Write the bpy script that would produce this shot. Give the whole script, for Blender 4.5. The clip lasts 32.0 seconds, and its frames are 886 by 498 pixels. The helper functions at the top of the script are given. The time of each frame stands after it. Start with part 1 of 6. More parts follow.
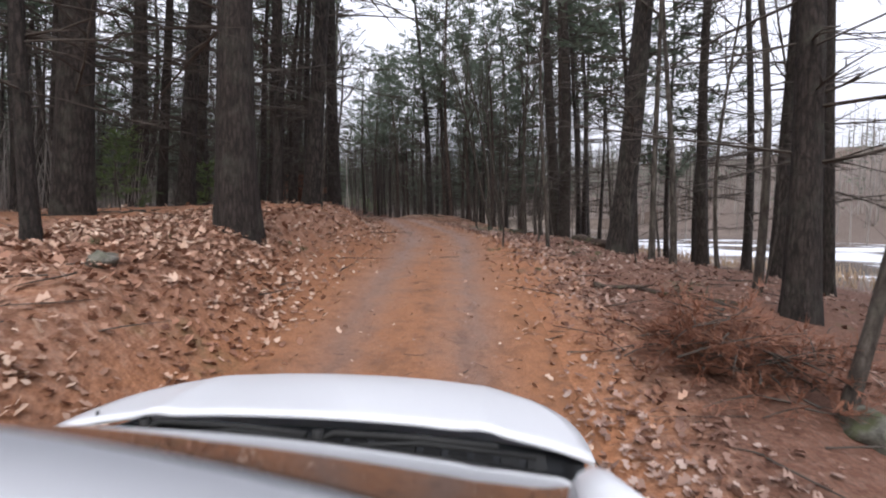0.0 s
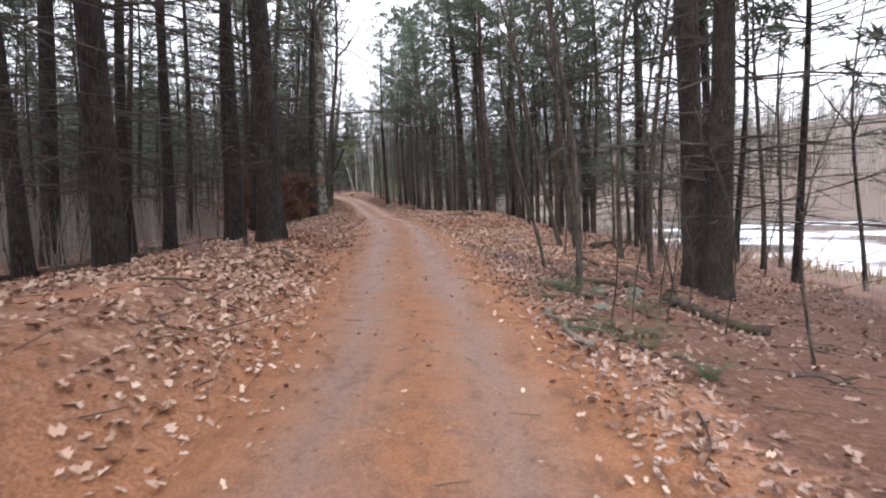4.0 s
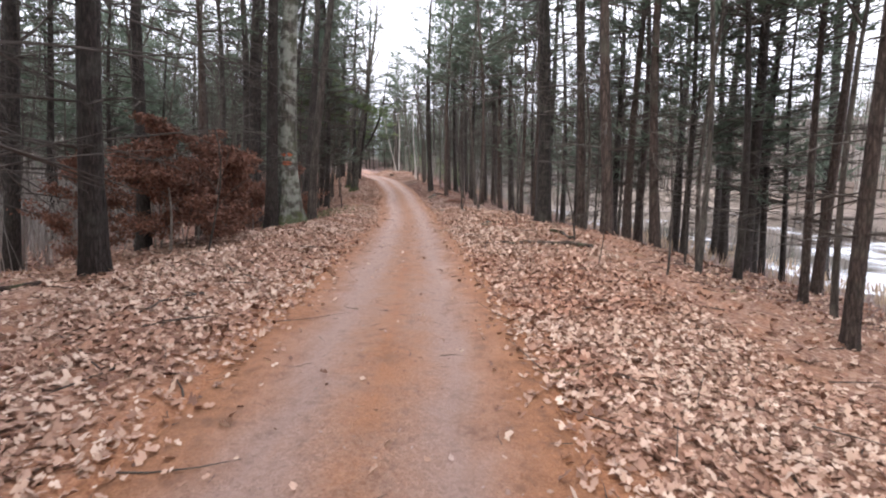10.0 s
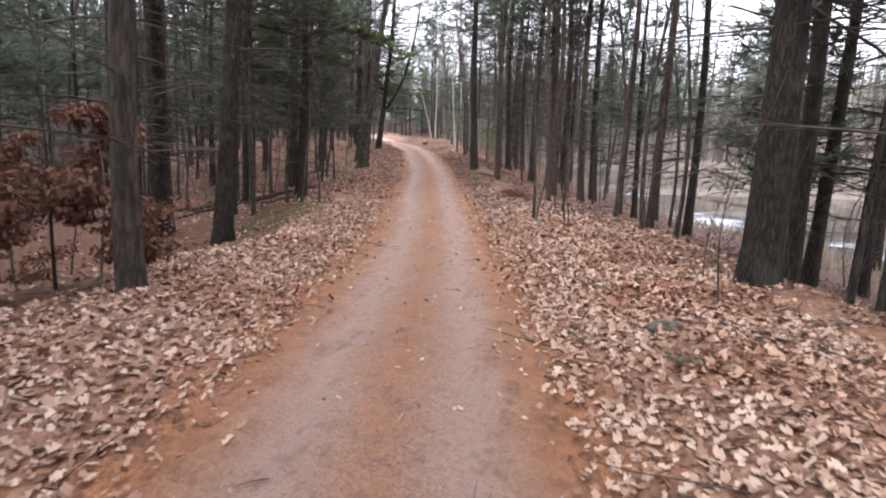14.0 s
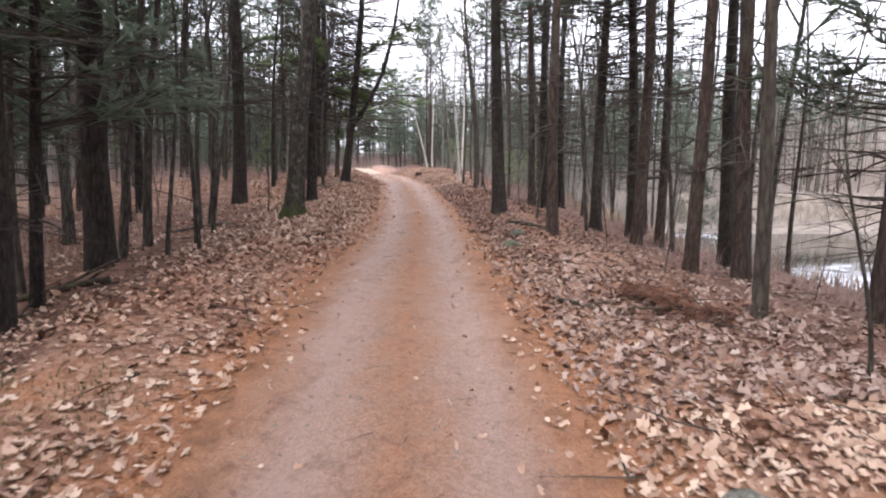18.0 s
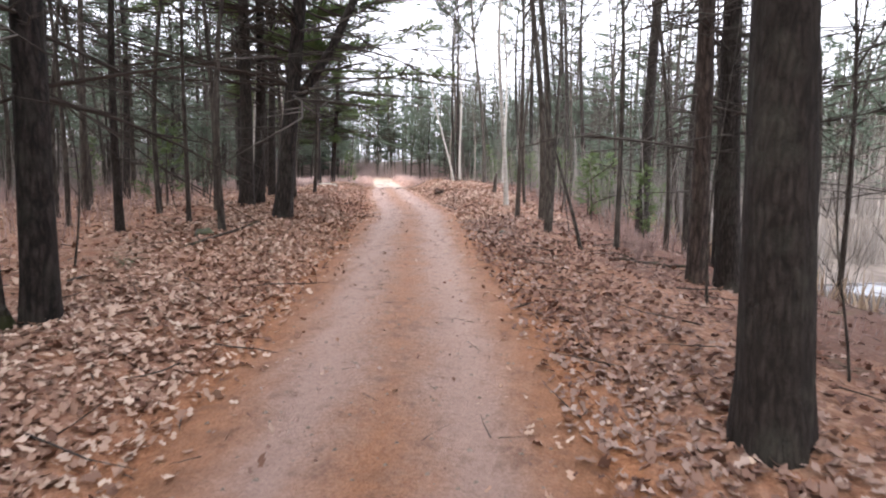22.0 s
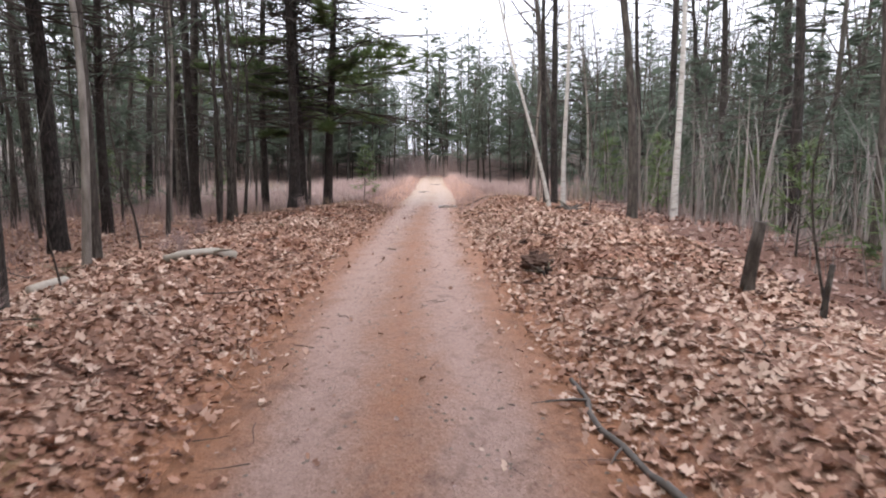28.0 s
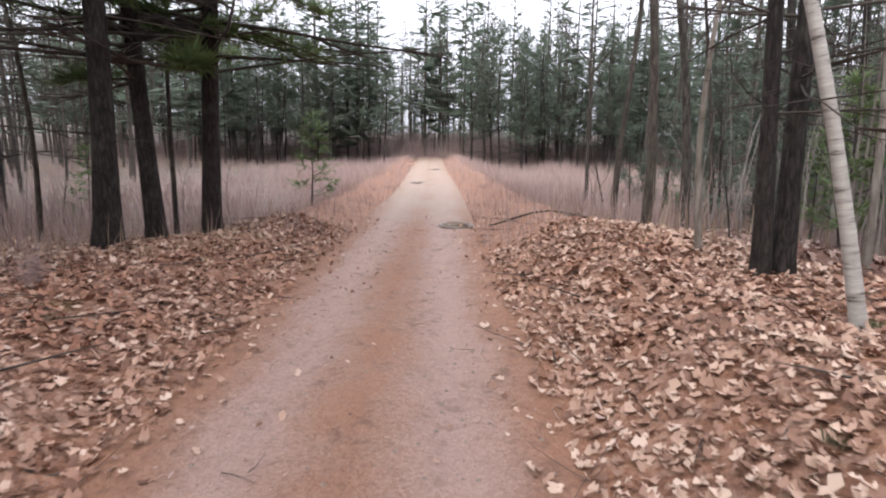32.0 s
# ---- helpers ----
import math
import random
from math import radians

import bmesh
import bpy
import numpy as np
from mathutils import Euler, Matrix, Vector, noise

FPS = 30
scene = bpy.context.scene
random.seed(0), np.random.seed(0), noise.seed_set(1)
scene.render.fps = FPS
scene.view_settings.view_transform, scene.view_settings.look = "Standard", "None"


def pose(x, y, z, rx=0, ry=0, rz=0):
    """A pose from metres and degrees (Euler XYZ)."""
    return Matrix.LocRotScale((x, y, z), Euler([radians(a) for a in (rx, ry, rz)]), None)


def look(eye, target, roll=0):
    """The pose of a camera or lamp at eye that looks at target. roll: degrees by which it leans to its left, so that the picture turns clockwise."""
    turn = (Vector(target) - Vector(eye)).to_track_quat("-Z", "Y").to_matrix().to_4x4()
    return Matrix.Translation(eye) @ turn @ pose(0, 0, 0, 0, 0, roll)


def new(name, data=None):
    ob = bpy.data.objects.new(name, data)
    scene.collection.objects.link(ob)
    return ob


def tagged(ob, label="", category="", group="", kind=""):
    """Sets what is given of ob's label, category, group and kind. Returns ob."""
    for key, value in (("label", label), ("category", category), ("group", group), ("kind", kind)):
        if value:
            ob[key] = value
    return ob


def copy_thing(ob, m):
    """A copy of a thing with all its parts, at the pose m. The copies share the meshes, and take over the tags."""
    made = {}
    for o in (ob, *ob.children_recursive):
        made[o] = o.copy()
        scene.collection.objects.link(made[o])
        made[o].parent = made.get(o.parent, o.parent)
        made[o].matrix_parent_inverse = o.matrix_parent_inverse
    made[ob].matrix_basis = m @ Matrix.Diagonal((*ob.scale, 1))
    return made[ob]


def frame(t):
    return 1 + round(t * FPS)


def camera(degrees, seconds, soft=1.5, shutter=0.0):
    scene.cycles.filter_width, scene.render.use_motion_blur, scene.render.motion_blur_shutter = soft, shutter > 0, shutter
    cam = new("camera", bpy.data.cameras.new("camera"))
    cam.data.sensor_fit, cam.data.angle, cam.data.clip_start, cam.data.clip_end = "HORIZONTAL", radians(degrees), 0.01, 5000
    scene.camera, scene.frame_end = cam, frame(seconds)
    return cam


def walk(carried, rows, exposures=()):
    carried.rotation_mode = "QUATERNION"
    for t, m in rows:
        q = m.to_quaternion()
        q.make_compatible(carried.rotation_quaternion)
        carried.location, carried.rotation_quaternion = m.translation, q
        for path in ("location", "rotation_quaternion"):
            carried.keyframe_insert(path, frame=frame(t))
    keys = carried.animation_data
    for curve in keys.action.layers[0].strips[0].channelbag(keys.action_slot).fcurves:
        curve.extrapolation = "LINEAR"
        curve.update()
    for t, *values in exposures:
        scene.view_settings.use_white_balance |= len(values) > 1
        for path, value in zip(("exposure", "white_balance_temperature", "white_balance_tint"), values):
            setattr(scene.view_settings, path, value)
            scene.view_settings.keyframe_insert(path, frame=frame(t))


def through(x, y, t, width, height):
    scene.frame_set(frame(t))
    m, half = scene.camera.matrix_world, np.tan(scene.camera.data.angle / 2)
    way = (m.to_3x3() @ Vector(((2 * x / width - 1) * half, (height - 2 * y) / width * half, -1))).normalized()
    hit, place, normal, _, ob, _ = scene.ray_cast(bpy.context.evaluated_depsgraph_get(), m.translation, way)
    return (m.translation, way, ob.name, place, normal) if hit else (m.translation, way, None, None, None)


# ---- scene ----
cam = camera(77.0, 32.0, soft=2.0, shutter=0.15)
PATH = [
    (0.0, (0.062, -0.006, 1.895), (0.073, 1.990, 1.772), 0.84),
    (0.5, (0.078, 1.653, 2.040), (0.079, 3.651, 1.933), 1.13),
    (1.0, (0.057, 3.284, 2.211), (0.052, 5.282, 2.113), 1.05),
    (1.5, (0.013, 4.812, 2.377), (-0.009, 6.810, 2.277), 0.90),
    (2.0, (-0.016, 6.169, 2.526), (-0.068, 8.164, 2.402), 0.09),
    (2.5, (-0.017, 7.396, 2.638), (-0.107, 9.390, 2.507), 0.20),
    (4.5, (0.399, 14.331, 3.074), (0.231, 16.310, 2.843), -1.25),
    (5.0, (0.244, 15.750, 3.152), (0.027, 17.723, 2.907), -1.25),
    (5.5, (0.120, 17.083, 3.195), (-0.138, 19.049, 2.940), -0.90),
    (6.0, (-0.026, 18.248, 3.213), (-0.282, 20.216, 2.969), -0.66),
    (6.5, (-0.147, 19.344, 3.251), (-0.413, 21.310, 3.001), -0.45),
    (7.0, (-0.276, 20.355, 3.315), (-0.562, 22.318, 3.059), -0.07),
    (7.5, (-0.438, 21.323, 3.357), (-0.739, 23.282, 3.092), 0.41),
    (8.0, (-0.599, 22.317, 3.358), (-0.908, 24.276, 3.098), 0.71),
    (8.5, (-0.730, 23.363, 3.380), (-1.040, 25.320, 3.114), 1.11),
    (9.0, (-0.861, 24.450, 3.401), (-1.170, 26.408, 3.139), 1.49),
    (9.5, (-0.990, 25.652, 3.421), (-1.307, 27.607, 3.141), 1.63),
    (10.0, (-1.195, 26.902, 3.514), (-1.514, 28.855, 3.230), 1.86),
    (10.5, (-1.404, 28.348, 3.572), (-1.722, 30.299, 3.268), 2.24),
    (11.0, (-1.650, 29.928, 3.571), (-1.983, 31.876, 3.267), 2.48),
    (11.5, (-1.911, 31.488, 3.581), (-2.271, 33.431, 3.270), 2.57),
    (12.0, (-2.184, 33.141, 3.586), (-2.575, 35.070, 3.234), 2.56),
    (12.5, (-2.494, 34.841, 3.573), (-2.917, 36.760, 3.199), 2.81),
    (13.0, (-2.928, 36.477, 3.580), (-3.364, 38.394, 3.212), 3.22),
    (13.5, (-3.349, 38.222, 3.561), (-3.794, 40.133, 3.178), 2.96),
    (14.0, (-3.829, 40.071, 3.584), (-4.277, 41.978, 3.180), 3.00),
    (14.5, (-4.184, 41.879, 3.528), (-4.629, 43.785, 3.119), 2.93),
    (16.5, (-5.987, 48.461, 3.034), (-6.442, 50.381, 2.709), 2.38),
    (17.0, (-6.364, 50.153, 3.041), (-6.826, 52.073, 2.725), 1.96),
    (17.5, (-6.741, 51.843, 3.043), (-7.203, 53.766, 2.745), 1.63),
    (18.0, (-7.128, 53.475, 3.080), (-7.590, 55.400, 2.792), 1.53),
    (18.5, (-7.531, 55.072, 3.070), (-8.000, 56.998, 2.803), 1.93),
    (19.0, (-7.962, 56.706, 3.150), (-8.445, 58.629, 2.886), 1.80),
    (19.5, (-8.405, 58.484, 3.161), (-8.905, 60.403, 2.899), 1.92),
    (20.0, (-8.858, 60.159, 3.219), (-9.373, 62.074, 2.958), 1.84),
    (20.5, (-9.258, 61.928, 3.298), (-9.797, 63.837, 3.037), 1.81),
    (21.0, (-9.720, 63.625, 3.383), (-10.268, 65.529, 3.109), 1.43),
    (21.5, (-10.163, 65.241, 3.407), (-10.716, 67.144, 3.130), 1.52),
    (22.0, (-10.593, 66.871, 3.374), (-11.157, 68.772, 3.111), 1.26),
    (22.5, (-11.023, 68.462, 3.399), (-11.603, 70.358, 3.139), 1.15),
    (23.0, (-11.464, 69.928, 3.441), (-12.051, 71.822, 3.181), 1.08),
    (23.5, (-11.893, 71.342, 3.475), (-12.489, 73.234, 3.217), 1.01),
    (24.0, (-12.292, 72.692, 3.537), (-12.923, 74.572, 3.275), 0.97),
    (24.5, (-12.697, 74.017, 3.598), (-13.375, 75.880, 3.334), 1.03),
    (25.0, (-13.087, 75.216, 3.652), (-13.806, 77.061, 3.369), 0.68),
    (25.5, (-13.485, 76.279, 3.656), (-14.223, 78.117, 3.372), 0.73),
    (27.5, (-15.627, 81.577, 4.116), (-16.359, 83.416, 3.829), 0.13),
    (28.0, (-16.233, 83.103, 4.134), (-16.991, 84.930, 3.841), 0.19),
    (28.5, (-16.839, 84.578, 4.155), (-17.632, 86.389, 3.853), 0.70),
    (29.0, (-17.443, 85.936, 4.168), (-18.260, 87.736, 3.859), 0.65),
    (29.5, (-18.055, 87.220, 4.191), (-18.868, 89.020, 3.874), 0.16),
    (30.0, (-18.654, 88.554, 4.204), (-19.459, 90.358, 3.886), 0.37),
    (30.5, (-19.242, 89.835, 4.196), (-20.039, 91.641, 3.876), 0.21),
    (31.0, (-19.801, 91.140, 4.259), (-20.581, 92.950, 3.918), 0.32),
    (31.5, (-20.341, 92.516, 4.268), (-21.105, 94.333, 3.928), 0.62),
    (32.0, (-20.900, 93.913, 4.277), (-21.645, 95.733, 3.910), 0.94),
]
walk(cam, [(t, look(eye, target, roll)) for t, eye, target, roll in PATH],
     [(0, 0.1), (2, 0.5), (6, 1.05), (10, 1.2), (13, 1.2), (18, 1.25), (22, 1.3), (25, 1.0), (32, 0.68)])

# ---- sky and light: a bright overcast winter day ----
world = bpy.data.worlds.new("overcast_sky")
scene.world = world
world.use_nodes = True
wn, wl = world.node_tree.nodes, world.node_tree.links
wn.clear()
sky = wn.new("ShaderNodeTexSky")
sky.sky_type = "NISHITA"
sky.sun_disc = False
sky.sun_elevation, sky.sun_rotation = radians(38), radians(200)
sky.dust_density, sky.air_density = 6.0, 1.0
pale = wn.new("ShaderNodeHueSaturation")
pale.inputs["Saturation"].default_value = 0.10
veil = wn.new("ShaderNodeMix")
veil.data_type = "RGBA"
veil.inputs[0].default_value = 0.72
veil.inputs[7].default_value = (8.4, 8.6, 9.9, 1)
sky_out = wn.new("ShaderNodeBackground")
sky_out.inputs["Strength"].default_value = 0.26
wo = wn.new("ShaderNodeOutputWorld")
wl.new(sky.outputs[0], pale.inputs["Color"])
wl.new(pale.outputs[0], veil.inputs[6])
# an even cloud cover is about three times brighter overhead than at the horizon
way_up = wn.new("ShaderNodeTexCoord")
split = wn.new("ShaderNodeSeparateXYZ")
rise = wn.new("ShaderNodeMapRange")
rise.inputs["From Min"].default_value, rise.inputs["From Max"].default_value = 0.0, 1.0
rise.inputs["To Min"].default_value, rise.inputs["To Max"].default_value = 0.42, 1.26
cloud = wn.new("ShaderNodeMix")
cloud.data_type, cloud.blend_type = "RGBA", "MULTIPLY"
cloud.inputs[0].default_value = 1.0
wl.new(way_up.outputs["Generated"], split.inputs[0])
wl.new(split.outputs[2], rise.inputs["Value"])
wl.new(veil.outputs[2], cloud.inputs[6])
wl.new(rise.outputs[0], cloud.inputs[7])
wl.new(cloud.outputs[2], sky_out.inputs["Color"])
wl.new(sky_out.outputs[0], wo.inputs["Surface"])

sun_data = bpy.data.lights.new("sun", "SUN")
sun_data.energy, sun_data.angle, sun_data.color = 1.5, radians(30), (1.0, 0.97, 0.93)
sun = new("sun", sun_data)
sun.matrix_world = look((-20, -40, 60), (-12, 30, 0))

# ---- materials ----
class Mat:
    """A node material with short ways to its nodes."""

    def __init__(self, name, rough=0.8, metal=0.0):
        self.m = bpy.data.materials.new(name)
        self.m.use_nodes = True
        self.n, self.l = self.m.node_tree.nodes, self.m.node_tree.links
        self.p = self.n["Principled BSDF"]
        self.p.inputs["Roughness"].default_value = rough
        self.p.inputs["Metallic"].default_value = metal
        self.p.inputs["Specular IOR Level"].default_value = 0.3

    def coords(self, kind="Object", scale=(1, 1, 1)):
        c = self.n.new("ShaderNodeTexCoord")
        mp = self.n.new("ShaderNodeMapping")
        mp.inputs["Scale"].default_value = scale
        self.l.new(c.outputs[kind], mp.inputs["Vector"])
        return mp.outputs[0]

    def position(self, scale=(1, 1, 1)):
        c = self.n.new("ShaderNodeNewGeometry")
        mp = self.n.new("ShaderNodeMapping")
        mp.inputs["Scale"].default_value = scale
        self.l.new(c.outputs["Position"], mp.inputs["Vector"])
        return mp.outputs[0]

    def noise(self, vec, scale, detail=5, rough=0.6):
        t = self.n.new("ShaderNodeTexNoise")
        t.inputs["Scale"].default_value, t.inputs["Detail"].default_value, t.inputs["Roughness"].default_value = scale, detail, rough
        self.l.new(vec, t.inputs["Vector"])
        return t.outputs["Fac"]

    def cells(self, vec, scale, feature="F1", what="Distance"):
        t = self.n.new("ShaderNodeTexVoronoi")
        t.feature = feature
        t.inputs["Scale"].default_value = scale
        self.l.new(vec, t.inputs["Vector"])
        return t.outputs[what]

    def ramp(self, fac, *stops):
        r = self.n.new("ShaderNodeValToRGB")
        e = r.color_ramp.elements
        while len(e) < len(stops):
            e.new(0.5)
        for el, (at, col) in zip(e, stops):
            el.position = at
            el.color = (*col, 1) if len(col) == 3 else (col[0], col[0], col[0], 1)
        self.l.new(fac, r.inputs[0])
        return r.outputs[0]

    def mix(self, fac, a, b, how="MIX"):
        x = self.n.new("ShaderNodeMix")
        x.data_type, x.blend_type = "RGBA", how
        for sock, v in ((0, fac), (6, a), (7, b)):
            if isinstance(v, (int, float)):
                x.inputs[sock].default_value = v
            elif isinstance(v, tuple):
                x.inputs[sock].default_value = (*v, 1)
            else:
                self.l.new(v, x.inputs[sock])
        return x.outputs[2]

    def math(self, op, a, b=0.0):
        x = self.n.new("ShaderNodeMath")
        x.operation = op
        for sock, v in ((0, a), (1, b)):
            if isinstance(v, (int, float)):
                x.inputs[sock].default_value = v
            else:
                self.l.new(v, x.inputs[sock])
        return x.outputs[0]

    def attr(self, name):
        a = self.n.new("ShaderNodeAttribute")
        a.attribute_name = name
        return a.outputs["Fac"]

    def each(self):
        return self.n.new("ShaderNodeObjectInfo").outputs["Random"]

    def island(self):
        return self.n.new("ShaderNodeNewGeometry").outputs["Random Per Island"]

    def colour(self, c):
        if isinstance(c, tuple):
            self.p.inputs["Base Color"].default_value = (*c, 1)
        else:
            self.l.new(c, self.p.inputs["Base Color"])
        return self

    def rough(self, r):
        self.l.new(r, self.p.inputs["Roughness"])
        return self

    def height(self):
        sep = self.n.new("ShaderNodeSeparateXYZ")
        self.l.new(self.coords("Object"), sep.inputs[0])
        return sep.outputs[2]

    def bump(self, h, strength=0.5, distance=0.02):
        b = self.n.new("ShaderNodeBump")
        b.inputs["Strength"].default_value, b.inputs["Distance"].default_value = strength, distance
        self.l.new(h, b.inputs["Height"])
        self.l.new(b.outputs[0], self.p.inputs["Normal"])
        return self


def bark(name, dark, mid, light, moss=0.0, ridge=22, lichen=0.0):
    m = Mat(name, 0.9)
    flat = m.coords("Object", (1, 1, 0.22))
    warp = m.mix(0.05, flat, m.noise(m.coords("Object"), 5, 3), "ADD")
    plates = m.cells(warp, ridge * 0.8, "DISTANCE_TO_EDGE")
    ridges = m.noise(flat, ridge, 6, 0.7)
    fine = m.noise(m.coords("Object", (1, 1, 0.5)), 60, 4, 0.7)
    patch = m.noise(m.coords("Object"), 2.3, 4)
    relief = m.math("ADD", m.math("MULTIPLY", m.math("MINIMUM", m.math("MULTIPLY", plates, 4.0), 1.0), 0.16), m.math("ADD", m.math("MULTIPLY", ridges, 0.78), m.math("MULTIPLY", fine, 0.24)))
    col = m.ramp(relief, (0.46, dark), (0.62, mid), (0.80, light))
    col = m.mix(m.math("MULTIPLY", m.each(), 0.5), col, m.mix(0.5, col, (mid[0] * 1.4, mid[1] * 1.2, mid[2] * 1.1)))
    if moss:
        col = m.mix(m.math("MULTIPLY", m.ramp(patch, (0.42, (0,)), (0.66, (1,))), moss), col, (0.10, 0.13, 0.065))
        col = m.mix(m.ramp(m.noise(m.coords("Object"), 3.6, 5), (0.56 - 0.1 * lichen, (0,)), (0.68 - 0.1 * lichen, (0.4 + 0.3 * lichen,))), col, (0.30, 0.31, 0.265))
        # moss creeping up from the roots
        foot = m.math("SUBTRACT", m.math("MULTIPLY", m.noise(m.coords("Object"), 4.5, 5, 0.7), 1.7), m.height())
        col = m.mix(m.ramp(foot, (0.25, (0,)), (0.6, (0.8,))), col, m.mix(fine, (0.045, 0.055, 0.018), (0.11, 0.125, 0.045)))
    else:
        col = m.mix(m.math("MULTIPLY", m.ramp(patch, (0.5, (0,)), (0.75, (1,))), 0.4), col, (0.105, 0.108, 0.085))
    return m.colour(col).bump(relief, 1.0, 0.06).m


BARK_PINE = bark("pine_bark", (0.008, 0.0065, 0.006), (0.028, 0.0215, 0.019), (0.066, 0.052, 0.046))
BARK_RED = bark("reddish_pine_bark", (0.016, 0.011, 0.009), (0.052, 0.036, 0.030), (0.11, 0.079, 0.067))
BARK_GREY = bark("grey_bark", (0.022, 0.018, 0.0155), (0.064, 0.054, 0.046), (0.13, 0.114, 0.099), ridge=14)
BARK_OAK = bark("mossy_oak_bark", (0.022, 0.02, 0.016), (0.085, 0.078, 0.066), (0.21, 0.195, 0.17), moss=0.4, ridge=13, lichen=1.0)
BARK_OLD = bark("dark_oak_bark", (0.016, 0.013, 0.011), (0.058, 0.048, 0.041), (0.15, 0.128, 0.11), moss=0.15, ridge=19)
BARK_BEECH = bark("smooth_beech_bark", (0.12, 0.105, 0.09), (0.22, 0.195, 0.17), (0.33, 0.30, 0.265), ridge=5)


def birch_bark():
    m = Mat("birch_bark", 0.7)
    v = m.coords("Object", (1, 1, 7))
    marks = m.noise(v, 3.2, 5, 0.7)
    stain = m.noise(m.coords("Object"), 1.7, 4)
    col = m.ramp(marks, (0.34, (0.03, 0.026, 0.023)), (0.43, (0.36, 0.335, 0.31)), (0.7, (0.56, 0.53, 0.49)))
    col = m.mix(m.math("MULTIPLY", stain, 0.5), col, (0.25, 0.215, 0.185))
    return m.colour(col).bump(marks, 0.3, 0.01).m


BARK_BIRCH = birch_bark()


def twig_mat(name, a, b):
    m = Mat(name, 0.9)
    return m.colour(m.mix(m.noise(m.coords("Object"), 9, 4), a, b)).m


TWIG = twig_mat("dead_twig_wood", (0.03, 0.024, 0.02), (0.085, 0.07, 0.06))
TWIG_GREY = twig_mat("grey_twig_wood", (0.06, 0.05, 0.043), (0.14, 0.12, 0.105))


def log_mat(name, dark, mid, light, moss):
    m = Mat(name, 0.95)
    pos = m.position()
    coarse, fine = m.noise(pos, 9, 5, 0.7), m.noise(pos, 55, 5, 0.75)
    h = m.math("ADD", m.math("MULTIPLY", coarse, 0.6), m.math("MULTIPLY", fine, 0.4))
    col = m.ramp(h, (0.38, dark), (0.52, mid), (0.68, light))
    col = m.mix(m.math("MULTIPLY", m.ramp(m.noise(pos, 4, 4), (0.5, (0,)), (0.62, (1,))), moss), col, (0.075, 0.085, 0.035))
    return m.colour(col).bump(h, 1.0, 0.03).m


DEADWOOD = log_mat("rotten_log_wood", (0.018, 0.012, 0.010), (0.062, 0.044, 0.036), (0.16, 0.125, 0.10), 0.5)


def foliage(name, a, b, c, through=0.25):
    m = Mat(name, 0.65)
    col = m.ramp(m.island(), (0.0, a), (0.5, b), (1.0, c))
    col = m.mix(m.math("MULTIPLY", m.each(), 0.45), col, b)
    col = m.mix(m.noise(m.coords("Object"), 0.6, 3), col, m.mix(0.5, col, c))
    m.colour(col)
    tr = m.n.new("ShaderNodeBsdfTranslucent")
    m.l.new(col, tr.inputs["Color"])
    mx = m.n.new("ShaderNodeMixShader")
    mx.inputs[0].default_value = through
    out = m.n["Material Output"]
    m.l.new(m.p.outputs[0], mx.inputs[1])
    m.l.new(tr.outputs[0], mx.inputs[2])
    m.l.new(mx.outputs[0], out.inputs["Surface"])
    return m.m


NEEDLES = foliage("pine_needles", (0.07, 0.094, 0.068), (0.105, 0.134, 0.097), (0.14, 0.168, 0.125), 0.45)
NEEDLES_YOUNG = foliage("young_pine_needles", (0.075, 0.12, 0.04), (0.11, 0.16, 0.06), (0.16, 0.20, 0.085), 0.35)
FERN = foliage("evergreen_fern", (0.022, 0.045, 0.02), (0.04, 0.07, 0.03), (0.065, 0.095, 0.045))
RUST_LEAVES = foliage("rust_beech_leaves", (0.07, 0.029, 0.018), (0.125, 0.053, 0.033), (0.20, 0.092, 0.06))
def litter_mat(name, deep):
    """Fallen leaves; deep: below 1 for darker ones."""
    m = Mat(name, 0.75)
    pos = m.position()
    tone = lambda r, g, b: (r * deep, g * deep * 0.99, b * deep * (1.06 if deep < 1 else 0.97))
    tan = m.ramp(m.island(), (0.0, tone(0.14, 0.070, 0.048)), (0.25, tone(0.28, 0.168, 0.122)), (0.6, tone(0.40, 0.272, 0.208)), (1.0, tone(0.52, 0.395, 0.32)))
    russet = m.ramp(m.island(), (0.0, tone(0.075, 0.030, 0.019)), (0.45, tone(0.22, 0.094, 0.056)), (0.8, tone(0.35, 0.180, 0.118)), (1.0, tone(0.50, 0.355, 0.28)))
    patch = m.ramp(m.math("ADD", m.noise(pos, 0.55, 4), m.math("MULTIPLY", m.math("SUBTRACT", m.noise(pos, 0.13, 2), 0.5), 0.6)), (0.43, (0,)), (0.66, (0.85,)))
    m.colour(m.mix(patch, tan, russet))
    m.bump(m.noise(pos, 60, 3), 0.3, 0.004)
    return m.m


LITTER = litter_mat("fallen_leaves", 1.0)
DARK_LITTER = litter_mat("dark_fallen_leaves", 0.66)
DRY_GRASS = foliage("dry_grass", (0.20, 0.135, 0.085), (0.31, 0.22, 0.145), (0.41, 0.305, 0.205), 0.2)
DULL_GRASS = foliage("dull_green_grass", (0.06, 0.075, 0.035), (0.10, 0.11, 0.055), (0.16, 0.15, 0.085))
BRUSH = foliage("bare_reddish_brush", (0.18, 0.118, 0.108), (0.27, 0.188, 0.172), (0.37, 0.275, 0.25), 0.0)


